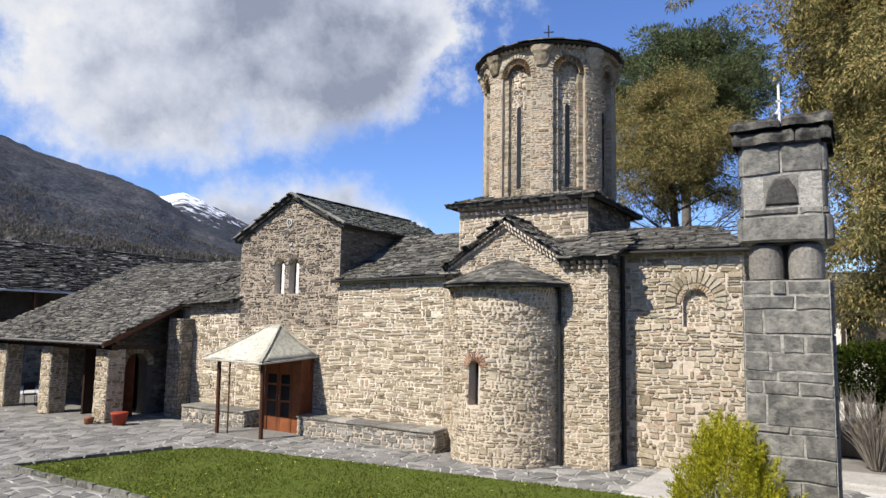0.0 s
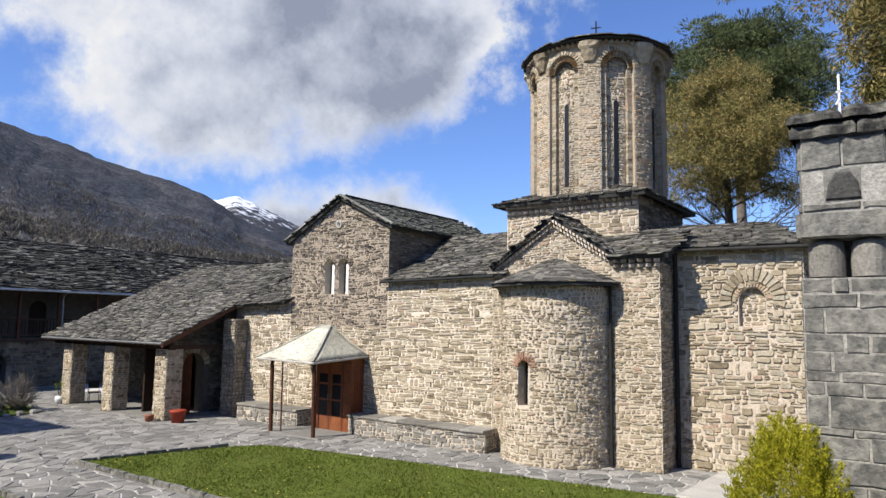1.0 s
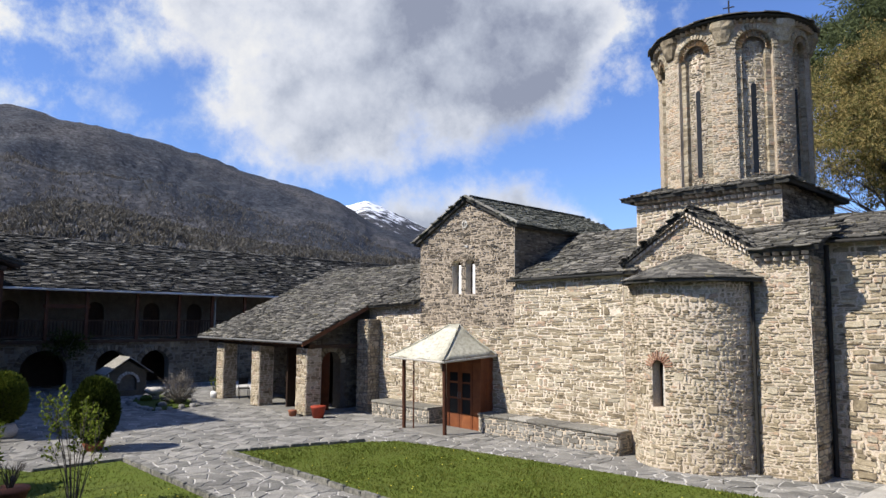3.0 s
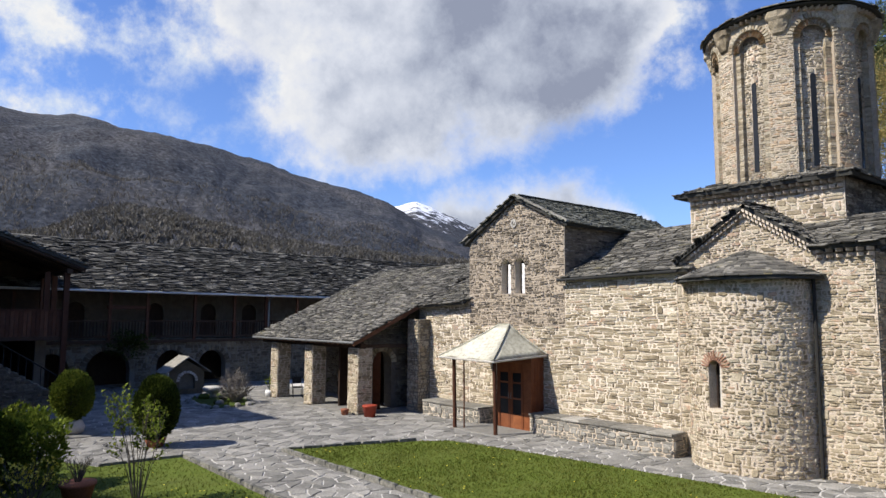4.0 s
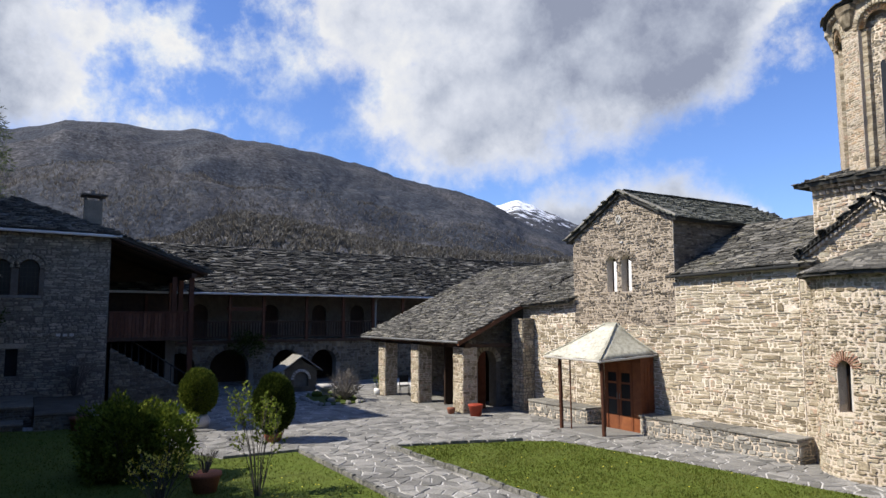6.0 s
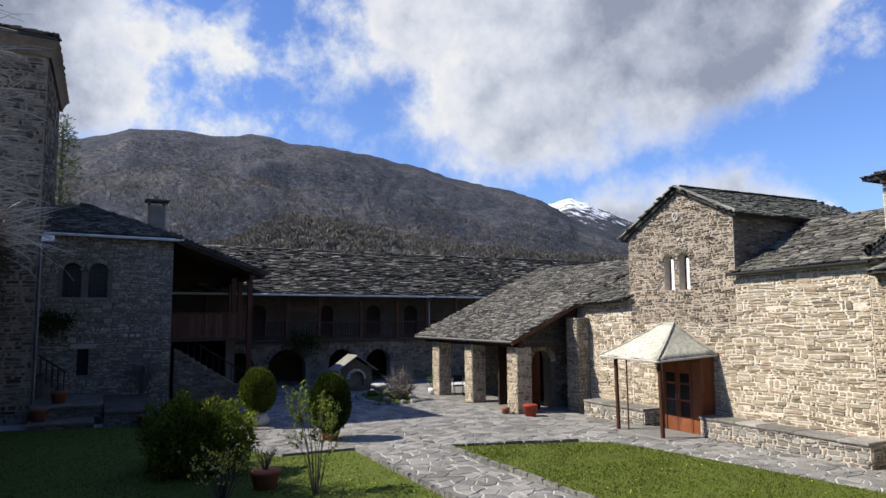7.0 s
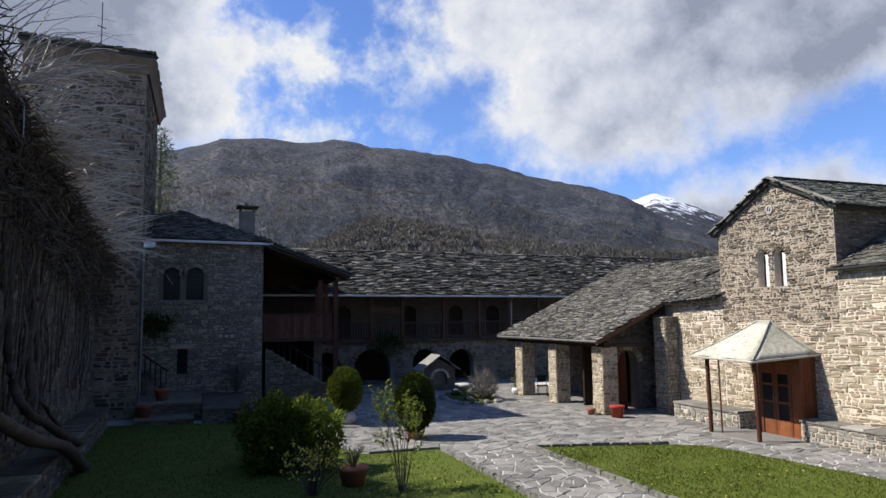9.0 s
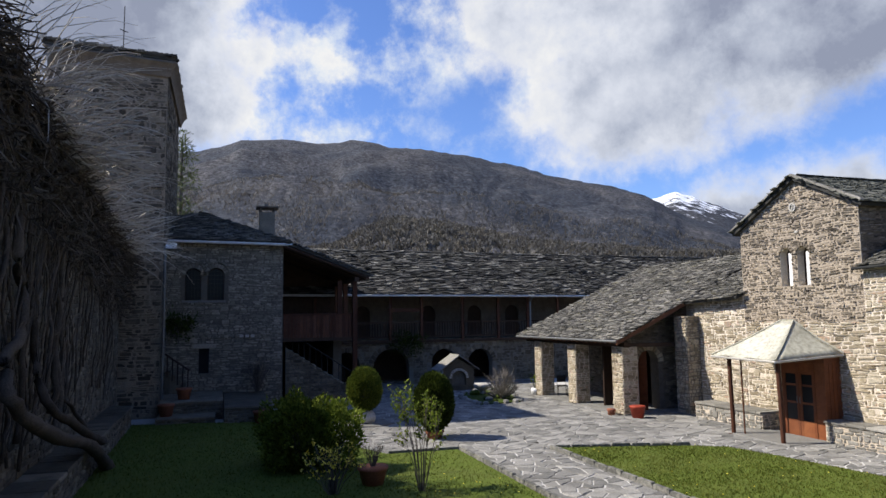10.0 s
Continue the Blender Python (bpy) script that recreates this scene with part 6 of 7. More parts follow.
    cx.tube([(x0 - 0.03, y0, zt + 0.14), (x0 + 0.01, y0, zt + 0.2)], 0.018, 6)
    part("top_cross", cx, M["white_paint"], g, "small white metal cross")


# ---------------------------------------------------------------- plants
def leaf(acc, p, d, l, w, r):
    """One pointed leaf of two faces, a little folded."""
    d = d.normalized()
    s = d.orthogonal().normalized()
    s.rotate(Matrix.Rotation(r.uniform(0, math.tau), 3, d))
    n = d.cross(s)
    m = p + d * l * 0.5
    if l < 0.24:
        q = p + d * l * 0.3
        acc.add([q + s * w, p + d * l, q - s * w], [(0, 1, 2)])
    else:
        acc.add([p, m + s * w + n * w * 0.4, p + d * l, m - s * w + n * w * 0.4], [(0, 1, 2), (0, 2, 3)])


def ball(r):
    while True:
        v = Vector((r.uniform(-1, 1), r.uniform(-1, 1), r.uniform(-1, 1)))
        if 0.05 < v.length <= 1:
            return v


def spray(acc, centre, size, n, l, w, r, droop=0.0, flat=0.62):
    for _ in range(n):
        v = ball(r)
        p = centre + Vector((v.x, v.y, v.z * flat)) * size
        leaf(acc, p, v.normalized() + ball(r) * 0.5 + Vector((0, 0, -droop)), l * r.uniform(0.6, 1.3), w, r)


def limb_tree(name, base, height, clear, spread, needle, seed, label, leafmat, n_limb, per, size, droop, up=0.25, lean=(0, 0), bare=0, flat=0.62):
    r = random.Random(seed)
    t = thing(name, label, "tree", at=base)
    bx, by, bz = base
    tr = Acc()
    pts = [(bx + lean[0] * k + 0.12 * math.sin(k * 5), by + lean[1] * k + 0.1 * math.cos(k * 4), bz + height * k) for k in (0, 0.15, 0.3, 0.5, 0.7, 0.85, 0.98)]
    tr.tube(pts, [height * 0.022 * (1 - k * 0.92) + 0.02 for k in (0, 0.15, 0.3, 0.5, 0.7, 0.85, 0.98)], 10)
    lv = Acc()
    for i in range(n_limb):
        k = clear + (1 - clear) * (i + r.random()) / n_limb
        a = i * 2.4 + r.uniform(-0.4, 0.4)
        reach = spread((k - clear) / (1 - clear)) * r.uniform(0.45, 1.3)
        o = Vector((bx + lean[0] * k, by + lean[1] * k, bz + height * k))
        d = Vector((math.cos(a), math.sin(a), up))
        mid, end = o + d * reach * 0.5 + Vector((0, 0, 0.1 * reach)), o + d * reach + Vector((0, 0, -droop * reach * 0.5))
        tr.tube([o, mid, end], [0.02 + height * 0.005 * (1 - k), 0.02 + height * 0.003 * (1 - k), 0.012], 5, False)
        m = max(2, int(per * reach))
        for j in range(m):
            f = 0.3 + 0.7 * (j + r.random()) / m
            c = (o.lerp(mid, f * 2) if f < 0.5 else mid.lerp(end, f * 2 - 1)) + Vector((r.gauss(0, 0.22 * reach * 0.5), r.gauss(0, 0.22 * reach * 0.5), r.gauss(0, 0.25)))
            spray(lv, c, size * r.uniform(0.6, 1.25), needle[0], needle[1], needle[2], r, droop, flat)
    for i in range(bare):
        k = clear - 0.02 - 0.16 * r.random()
        a = i * 2.4 + r.uniform(-0.4, 0.4)
        p, d = Vector((bx, by, bz + height * k)), Vector((math.cos(a), math.sin(a), r.uniform(0.2, 0.6)))
        for j in range(4):
            q = p + d * spread(0.4) * r.uniform(0.2, 0.32)
            tr.tube([p, q], [0.06 - 0.012 * j, 0.048 - 0.012 * j], 5, False)
            for _ in range(2):
                tr.tube([q, q + (d + ball(r) * 0.8) * 0.8, q + (d + ball(r) * 0.6) * 1.5], [0.022, 0.015, 0.006], 4, False)
            p, d = q, d + ball(r) * 0.25
    part("trunk", tr, M["bark"], t, "grey-brown trunk and limbs", True)
    part("crown", lv, M[leafmat], t, kind="stuff")
    return t


def shrub(name, centre, radii, n, l, w, mat, seed, label, category="shrub", hollow=0.55, droop=-0.5, lump=0.35):
    r = random.Random(seed)
    c = Vector(centre)
    s = thing(name, label, category, at=(c.x, c.y, 0))
    st = Acc()
    for i in range(9):
        a = r.uniform(0, math.tau)
        tip = c + Vector((math.cos(a) * radii[0] * 0.6, math.sin(a) * radii[1] * 0.6, r.uniform(-0.1, 0.6) * radii[2]))
        st.tube([(c.x + 0.06 * math.cos(a), c.y + 0.06 * math.sin(a), c.z - radii[2]), (c + tip) / 2 - Vector((0, 0, radii[2] * 0.3)), tip], [0.025, 0.018, 0.008], 5, False)
    part("stems", st, M["bark"], s)
    lv = Acc()
    for _ in range(n):
        v = ball(r).normalized() * r.uniform(hollow, 1.0) ** 0.6
        k = 1 + lump * noise.noise(Vector((v.x * 2.1, v.y * 2.1, v.z * 2.1 + seed)))
        p = c + Vector((v.x * radii[0], v.y * radii[1], v.z * radii[2])) * k
        leaf(lv, p, v + ball(r) * 0.7 + Vector((0, 0, -droop)), l * r.uniform(0.6, 1.4), w, r)
    part("leaves", lv, M[mat], s, kind="stuff")
    return s


def cone_bush(name, base, radius, height, n, mat, seed, label, l=0.12, w=0.02):
    """A dense upright conifer of feathered plumes."""
    r = random.Random(seed)
    s = thing(name, label, "shrub", at=base)
    tr = Acc()
    tr.tube([base, (base[0], base[1], base[2] + height * 0.7)], [0.05, 0.015], 6)
    part("trunk", tr, M["bark"], s)
    lv = Acc()
    plumes = 420
    for i in range(plumes):
        k = (i + 0.5) / plumes
        a = i * 2.4 + r.uniform(-0.3, 0.3)
        rad = radius * (1 - k ** 1.5) ** 0.5 * (1 + 0.45 * noise.noise(Vector((math.cos(a) * 2.2, math.sin(a) * 2.2, k * 4))))
        z = base[2] + height * (0.03 + 0.84 * k)
        foot = Vector((base[0] + rad * 0.72 * math.cos(a), base[1] + rad * 0.72 * math.sin(a), z))
        tip = foot + Vector((rad * 0.25 * math.cos(a), rad * 0.25 * math.sin(a), height * r.uniform(0.06, 0.13)))
        for _ in range(n // plumes):
            f = r.random()
            p = foot.lerp(tip, f) + ball(r) * 0.10 * radius * (1.3 - f)
            leaf(lv, p, (tip - foot).normalized() + ball(r) * 0.8, l * r.uniform(0.5, 1.2), w, r)
    part("plumes", lv, M[mat], s, kind="stuff")


def twiggy(name, base, height, spread, n, mat, seed, label, category="shrub", fork=3, thick=0.012, leaves=0, leafmat=None, dome=False):
    """A bush of bare upright twigs, with a few leaves if wanted."""
    r = random.Random(seed)
    b = Vector(base)
    s = thing(name, label, category, at=base)
    tw, lv = Acc(), Acc()
    for i in range(n):
        a, q = r.uniform(0, math.tau), r.random() ** 0.7
        tip = b + Vector((math.cos(a) * spread * q, math.sin(a) * spread * q, height * r.uniform(0.6, 1.0)))
        if dome:
            tip = b + Vector((0, 0, height * 0.5)) + ball(r).normalized() * spread * r.uniform(0.75, 1.0)
            tip.z = max(tip.z, b.z + 0.15)
        foot = b + Vector((math.cos(a), math.sin(a), 0)) * 0.12 * q * spread
        mid = foot.lerp(tip, 0.5) + Vector((math.cos(a), math.sin(a), 0)) * -0.1 * spread + ball(r) * 0.05
        tw.tube([foot, mid, tip], [thick, thick * 0.7, thick * 0.25], 4, False)
        for _ in range(fork):
            f = r.uniform(0.35, 0.9)
            o = mid.lerp(tip, f)
            e = o + (tip - mid).normalized() * height * r.uniform(0.1, 0.25) + ball(r) * 0.16 * height
            tw.tube([o, e], [thick * 0.5, thick * 0.15], 3, False)
            for _ in range(leaves):
                leaf(lv, o.lerp(e, r.uniform(0.4, 1.0)), ball(r) + Vector((0, 0, 0.3)), 0.09 * r.uniform(0.6, 1.3), 0.028, r)
    part("twigs", tw, M[mat], s, kind="stuff")
    if lv.v:
        part("leaves", lv, M[leafmat], s, kind="stuff")
    return s


def potted(name, at, profile, mat, label, category="pot"):
    p = thing(name, label, category, at=at)
    acc = Acc()
    acc.lathe(profile, at, 20)
    part("pot", acc, M[mat], p, smooth=True)
    soil = Acc()
    r0, z0 = profile[-1]
    soil.lathe([(r0 * 0.9, z0 - 0.03), (r0 * 0.5, z0 - 0.01)], at, 14)
    part("soil", soil, M["bark"], p)
    return p


def build_plants():
    # trees beyond the church
    limb_tree("pine_tree", (-8.6, 42.0, 0), 21.0, 0.58, lambda k: 4.8 * math.sin(math.pi * (0.2 + 0.72 * k)), (230, 0.27, 0.03), 71, "tall green pine with an open rounded crown", "pine", 70, 2.4, 0.75, -0.2)
    limb_tree("cedar_tree", (-7.35, 33.3, 0), 15.6, 0.58, lambda k: 3.9 * math.sin(math.pi * (0.30 + 0.62 * k)), (120, 0.16, 0.021), 72, "olive-gold cedar with bare lower limbs", "cedar", 64, 6.0, 0.33, 0.5, bare=18, flat=1.15)
    limb_tree("cypress_tree", (2.3, 21.8, 0), 23.0, 0.16, lambda k: 1.9 + 1.6 * math.sin(math.pi * min(1, 0.15 + 0.8 * k)), (135, 0.17, 0.022), 73, "large dense golden-brown cypress with drooping sprays", "cedar", 200, 7.0, 0.34, 0.7, flat=1.3)
    limb_tree("cypress_tree", (0.9, 30.0, 0), 21.0, 0.5, lambda k: 2.9 * math.sin(math.pi * (0.2 + 0.75 * k)), (130, 0.22, 0.03), 74, "tall golden-brown cypress beyond the church", "cedar", 90, 5.5, 0.38, 0.6, flat=1.2)
    # hanging branch of a cedar over the yard
    r = random.Random(75)
    br = thing("cedar_branch", "hanging tip of a golden cedar branch", "branch", at=(-2.7, 13.9, 10.6))
    tw, lv = Acc(), Acc()
    tw.tube([(-0.5, 14.2, 11.6), (-1.8, 14.0, 10.9), (-2.9, 13.8, 10.35)], [0.05, 0.03, 0.01], 5)
    for i in range(9):
        c = Vector((-2.3 - 0.09 * i, 13.85, 10.55 - 0.035 * i))
        spray(lv, c, 0.16, 40, 0.14, 0.014, r, 1.2)
    part("twig", tw, M["bark"], br)
    part("needles", lv, M["cedar"], br, kind="stuff")
    # golden conifer at the pillar's foot
    cone_bush("golden_conifer", (-1.12, 7.15, 0), 0.86, 2.92, 105000, "gold_bush", 76, "bright yellow-green dwarf conifer beside the pillar", 0.042, 0.0065)
    # potted thujas
    for at, rad, z0, z1, lab in (((-23.8, 4.9, 0), (0.56, 0.56), 0.45, 1.88, "clipped egg-shaped golden-green thuja in a stone planter"), ((-20.3, 6.35, 0), (0.58, 0.58), 0.22, 1.88, "clipped dark green egg-shaped thuja on the paving")):
        potted("plant_pot", at, [(0.22, 0.0), (0.36, 0.12), (0.40, 0.28), (0.33, 0.42), (0.30, 0.46)] if z0 > 0.4 else [(0.2, 0), (0.28, 0.2), (0.3, 0.24)], "limestone" if z0 > 0.4 else "terracotta", "rounded pale stone planter" if z0 > 0.4 else "low dark clay planter on the paving")
        shrub("thuja", (at[0], at[1], (z0 + z1) / 2 + 0.06), (rad[0], rad[1], (z1 - z0) / 2), 14000, 0.11, 0.03, "topiary" if z0 > 0.4 else "bush", 77, lab, hollow=0.8, droop=-0.8, lump=0.12)
    # foreground shrubs
    shrub("evergreen_shrub", (-17.2, 2.0, 0.85), (0.85, 0.8, 0.92), 8000, 0.12, 0.035, "bush_mid", 78, "loose dark green shrub on the lawn", lump=0.6)
    shrub("fresh_shrub", (-17.0, 2.75, 0.85), (0.62, 0.62, 0.78), 5200, 0.11, 0.035, "bush_light", 79, "shrub with fresh yellow-green leaves", lump=0.7)
    shrub("evergreen_shrub", (-18.3, 1.75, 0.75), (0.75, 0.75, 0.85), 5000, 0.12, 0.035, "bush_mid", 80, "olive green shrub on the shaded lawn", lump=0.7)
    twiggy("rose_bush", (-14.2, 4.15, 0), 2.0, 0.55, 13, "bark", 81, "spindly rose bush with a few young leaves", fork=6, leaves=11, leafmat="bush_light")
    twiggy("flowering_shrub", (-14.6, 2.35, 0), 1.0, 0.75, 34, "bark", 82, "twiggy shrub dotted with small yellow flowers", fork=4, leaves=2, leafmat="flower")
    twiggy("bare_shrub", (-28.3, 12.0, 0.05), 1.3, 0.72, 150, "twig", 83, "round leafless pale grey shrub", fork=6, thick=0.013, dome=True)
    twiggy("dry_shrub", (0.3, 21.6, 0), 2.0, 1.3, 120, "twig", 84, "dense dry upright shrub of bare stems", fork=3, thick=0.016)
    shrub("hedge", (0.3, 29.0, 2.1), (2.2, 0.8, 1.05), 15000, 0.16, 0.05, "bush", 85, "dark green clipped garden hedge", "hedge", lump=0.2)
    shrub("climbing_plant", (-36.6, 9.95, 2.25), (0.28, 0.85, 0.6), 900, 0.16, 0.04, "bush", 86, "dark creeper hanging over the gallery arch", "creeper", lump=1.1, hollow=0.2)
    shrub("climbing_plant", (-30.8, -1.75, 3.5), (0.22, 0.75, 0.5), 900, 0.15, 0.04, "bush", 87, "dark creeper on the house wall", "creeper", lump=1.1, hollow=0.2)
    twiggy("low_shrub", (-30.2, 1.6, 0.7), 1.3, 0.8, 60, "bark", 88, "bare dark shrub against the house wall", fork=4)
    # pots by the porch
    potted("red_pot", (-21.35, 14.3, 0), [(0.19, 0), (0.26, 0.36), (0.28, 0.38), (0.28, 0.44), (0.26, 0.45)], "red_plastic", "bright red plastic flower pot on the paving")
    potted("clay_pot", (-22.35, 13.85, 0), [(0.12, 0), (0.16, 0.2), (0.17, 0.24)], "terracotta", "small terracotta pot beside the pier")
    potted("clay_pot", (-25.9, 14.75, 0.05), [(0.17, 0), (0.24, 0.3), (0.26, 0.34)], "terracotta", "terracotta pot with a leafy plant")
    twiggy("pot_plant", (-25.9, 14.75, 0.38), 0.75, 0.38, 22, "bush", 89, "leafy green plant in a terracotta pot", "plant", fork=2, leaves=3, leafmat="bush")
    potted("white_pot", (-29.45, 14.2, 0), [(0.15, 0), (0.21, 0.2), (0.19, 0.32)], "white_paint", "white pot with a small green plant")
    twiggy("pot_plant", (-29.45, 14.2, 0.3), 0.6, 0.32, 20, "bush", 90, "small green plant in a white pot", "plant", fork=2, leaves=3, leafmat="bush_light")
    potted("clay_pot", (-15.15, 3.3, 0), [(0.22, 0), (0.31, 0.36), (0.34, 0.38), (0.34, 0.44)], "terracotta", "large terracotta pot on the lawn edge")
    twiggy("pot_plant", (-15.15, 3.3, 0.4), 0.5, 0.35, 26, "bark", 91, "dry twiggy plant in a terracotta pot", "plant", fork=3)
    # trees behind the buildings
    limb_tree("spruce_tree", (-59.9, -3.1, 0), 19.3, 0.4, lambda k: 2.6 * (1 - k) + 0.2, (24, 0.4, 0.04), 92, "slim dark spruce behind the house", "pine", 46, 2.2, 0.5, 0.2)
    rr = random.Random(93)
    for x, y, h in ((-50.0, -9.0, 13.5), (-52.0, -4.5, 12.5), (-54.0, 1.0, 11.5), (-48.0, -13.0, 14.5), (-72.0, 21.0, 13.0), (-74.0, 38.0, 11.5), (-60.0, 3.0, 12.0), (-46.0, -6.5, 12.5)):
        bare_tree((x, y, 0), h, rr.randint(0, 999), "leafless pale grey tree beyond the roofs", 4)


def bare_tree(base, h, seed, label, depth=4):
    r = random.Random(seed)
    t = thing("bare_tree", label, "tree", "bare trees behind the houses", at=base)
    acc = Acc()

    def grow(p, d, l, w, n):
        e = p + d * l
        acc.tube([p, p.lerp(e, 0.5) + ball(r) * l * 0.06, e], [w, w * 0.85, w * 0.65], 5 if n > 2 else 3, False)
        if n == 0:
            return
        for _ in range(3 if n > 1 else 4):
            nd = (d + ball(r) * 0.75 + Vector((0, 0, 0.15))).normalized()
            grow(p.lerp(e, r.uniform(0.6, 1.0)), nd, l * r.uniform(0.6, 0.8), w * 0.6, n - 1)

    grow(Vector(base), Vector((0, 0, 1)), h * 0.34, h * 0.012, depth)
    part("branches", acc, M["twig"], t, kind="stuff")


def build_vine():
    r = random.Random(95)
    v = thing("wall_vine", "old bare climbing vine with thick twisted trunks on the wall", "vine", at=(-18, -2.7, 0))
    crest = lambda x: 6.0 + 0.115 * (x + 28.4)          # the vine stands over the wall's top

    def winding(line, w, end, jit=0.04):
        pts = []
        for a, b in zip(line, line[1:]):
            for f in (0, 0.33, 0.66):
                pts.append(Vector(a).lerp(Vector(b), f) + ball(r) * jit)
        pts.append(Vector(line[-1]))
        one = Acc()
        one.tube(pts, [w * (1 - end * i / len(pts)) * r.uniform(0.88, 1.14) for i in range(len(pts))], 9)
        return one

    main = [(-19.4, -2.55, 0.0), (-18.6, -2.58, 0.35), (-17.5, -2.62, 0.8), (-16.6, -2.74, 1.12), (-14.2, -2.78, 1.6), (-12.6, -2.85, 2.1), (-11.9, -3.0, 2.6), (-12.4, -3.2, 3.1), (-14.2, -3.4, 3.5), (-14.4, -3.42, 4.2), (-13.6, -3.4, 4.9), (-13.9, -3.4, 6.2), (-13.5, -3.3, 7.4)]
    second = [(-19.2, -2.72, 0.72), (-18.3, -2.8, 0.95), (-16.0, -2.9, 1.65), (-14.6, -2.98, 2.1), (-14.6, -3.2, 2.6), (-15.2, -3.38, 3.0), (-15.0, -3.42, 3.9), (-15.6, -3.4, 5.2), (-15.2, -3.3, 6.6)]
    third = [(-20.2, -3.2, 0.76), (-19.8, -3.3, 1.2), (-18.2, -3.4, 1.9), (-18.5, -3.45, 2.8), (-17.8, -3.45, 4.2), (-18.4, -3.4, 5.4), (-17.9, -3.3, 6.6)]
    for line, w in ((main, 0.15), (second, 0.10), (third, 0.055)):
        part("vine_trunk", winding(line, w, 0.5), M["vine"], v, "thick twisted bare trunk", True)
    for i in range(16):
        x = -12.0 - 0.42 * i + r.uniform(-0.2, 0.2)
        line = [(x, -3.5, 0.9 + r.uniform(0, 1.2))]
        while line[-1][2] < crest(x) - 0.4:
            line.append((x + r.uniform(-0.28, 0.28), -3.5 + r.uniform(0, 0.12), line[-1][2] + r.uniform(0.5, 0.9)))
        part("rope_stem", winding(line, r.uniform(0.025, 0.085), 0.3, 0.03), M["vine"], v, smooth=True)
    st = Acc()
    for i in range(190):
        x = -10.0 - 16.0 * r.random() ** 1.3
        p = Vector((x, -3.5, r.uniform(1.0, 5.0)))
        pts = [p]
        for _ in range(5):
            p = p + Vector((r.uniform(-0.35, 0.35), r.uniform(-0.02, 0.08), r.uniform(0.2, 0.6)))
            pts.append(p)
        w = r.uniform(0.008, 0.028)
        st.tube(pts, [w * (1 - 0.13 * k) for k in range(6)], 4, False)
    part("stems", st, M["vine"], v, kind="stuff")
    # thatch of old growth along the top
    tg = Acc()
    for i in range(9000):
        x = -9.5 - 18.5 * r.random()
        z = crest(x) + (r.gauss(-0.1, 0.28) if r.random() < 0.6 else -0.2 - 1.9 * r.random() ** 1.4)
        p = Vector((x, -3.35 + r.uniform(-0.6, 0.3), z))
        d = Vector((r.uniform(-1, 1), r.uniform(-0.3, 0.6), r.uniform(-0.9, 0.3)))
        pts, l = [p], r.uniform(0.1, 0.26)
        for _ in range(3):
            d = d + ball(r) * 0.6
            p = p + d.normalized() * l
            pts.append(p)
        w = r.uniform(0.008, 0.024)
        tg.tube(pts, [w, w, w * 0.8, w * 0.4], 3, False)
    part("thatch", tg, M["vine"], v, "dark matted old shoots", kind="stuff")
    # long shoots that stand out over the yard in the sun
    wh = Acc()
    for i in range(250):
        x = r.uniform(-27.5, -13.0)
        p = Vector((x, -3.2 + r.uniform(-0.3, 0.2), crest(x) + r.uniform(-0.35, 0.15)))
        d = Vector((r.uniform(-0.6, 0.5), r.uniform(0.5, 1.2), r.uniform(-0.1, 0.75)))
        pts, l = [p], r.uniform(0.1, 0.36) * r.uniform(0.6, 1.3)
        for k in range(6):
            d = d + ball(r) * 0.22 + Vector((0, 0, -0.03 * k))
            p = p + d.normalized() * l
            pts.append(p)
        w = r.uniform(0.014, 0.032)
        wh.tube(pts, [w, w, w * 0.95, w * 0.85, w * 0.75, w * 0.6, w * 0.4], 4, False)
    for i in range(60):
        x = r.uniform(-17.0, -11.5)
        p, d = Vector((x, -3.3, crest(x))), Vector((r.uniform(-0.5, 0.1), r.uniform(0.2, 0.8), r.uniform(0.6, 1.2)))
        pts = [p]
        for k in range(7):
            d = d + ball(r) * 0.3 + Vector((0, 0.03, -0.05 * k))
            p = p + d.normalized() * r.uniform(0.25, 0.42)
            pts.append(p)
        wh.tube(pts, [0.016 * (1 - 0.12 * k) for k in range(8)], 4, False)
    part("shoots", wh, M["shoot"], v, "long pale bare shoots", kind="stuff")
    bare_tree((-15.4, -6.0, 0), 12.5, 17, "leafless tree behind the garden wall", 5)


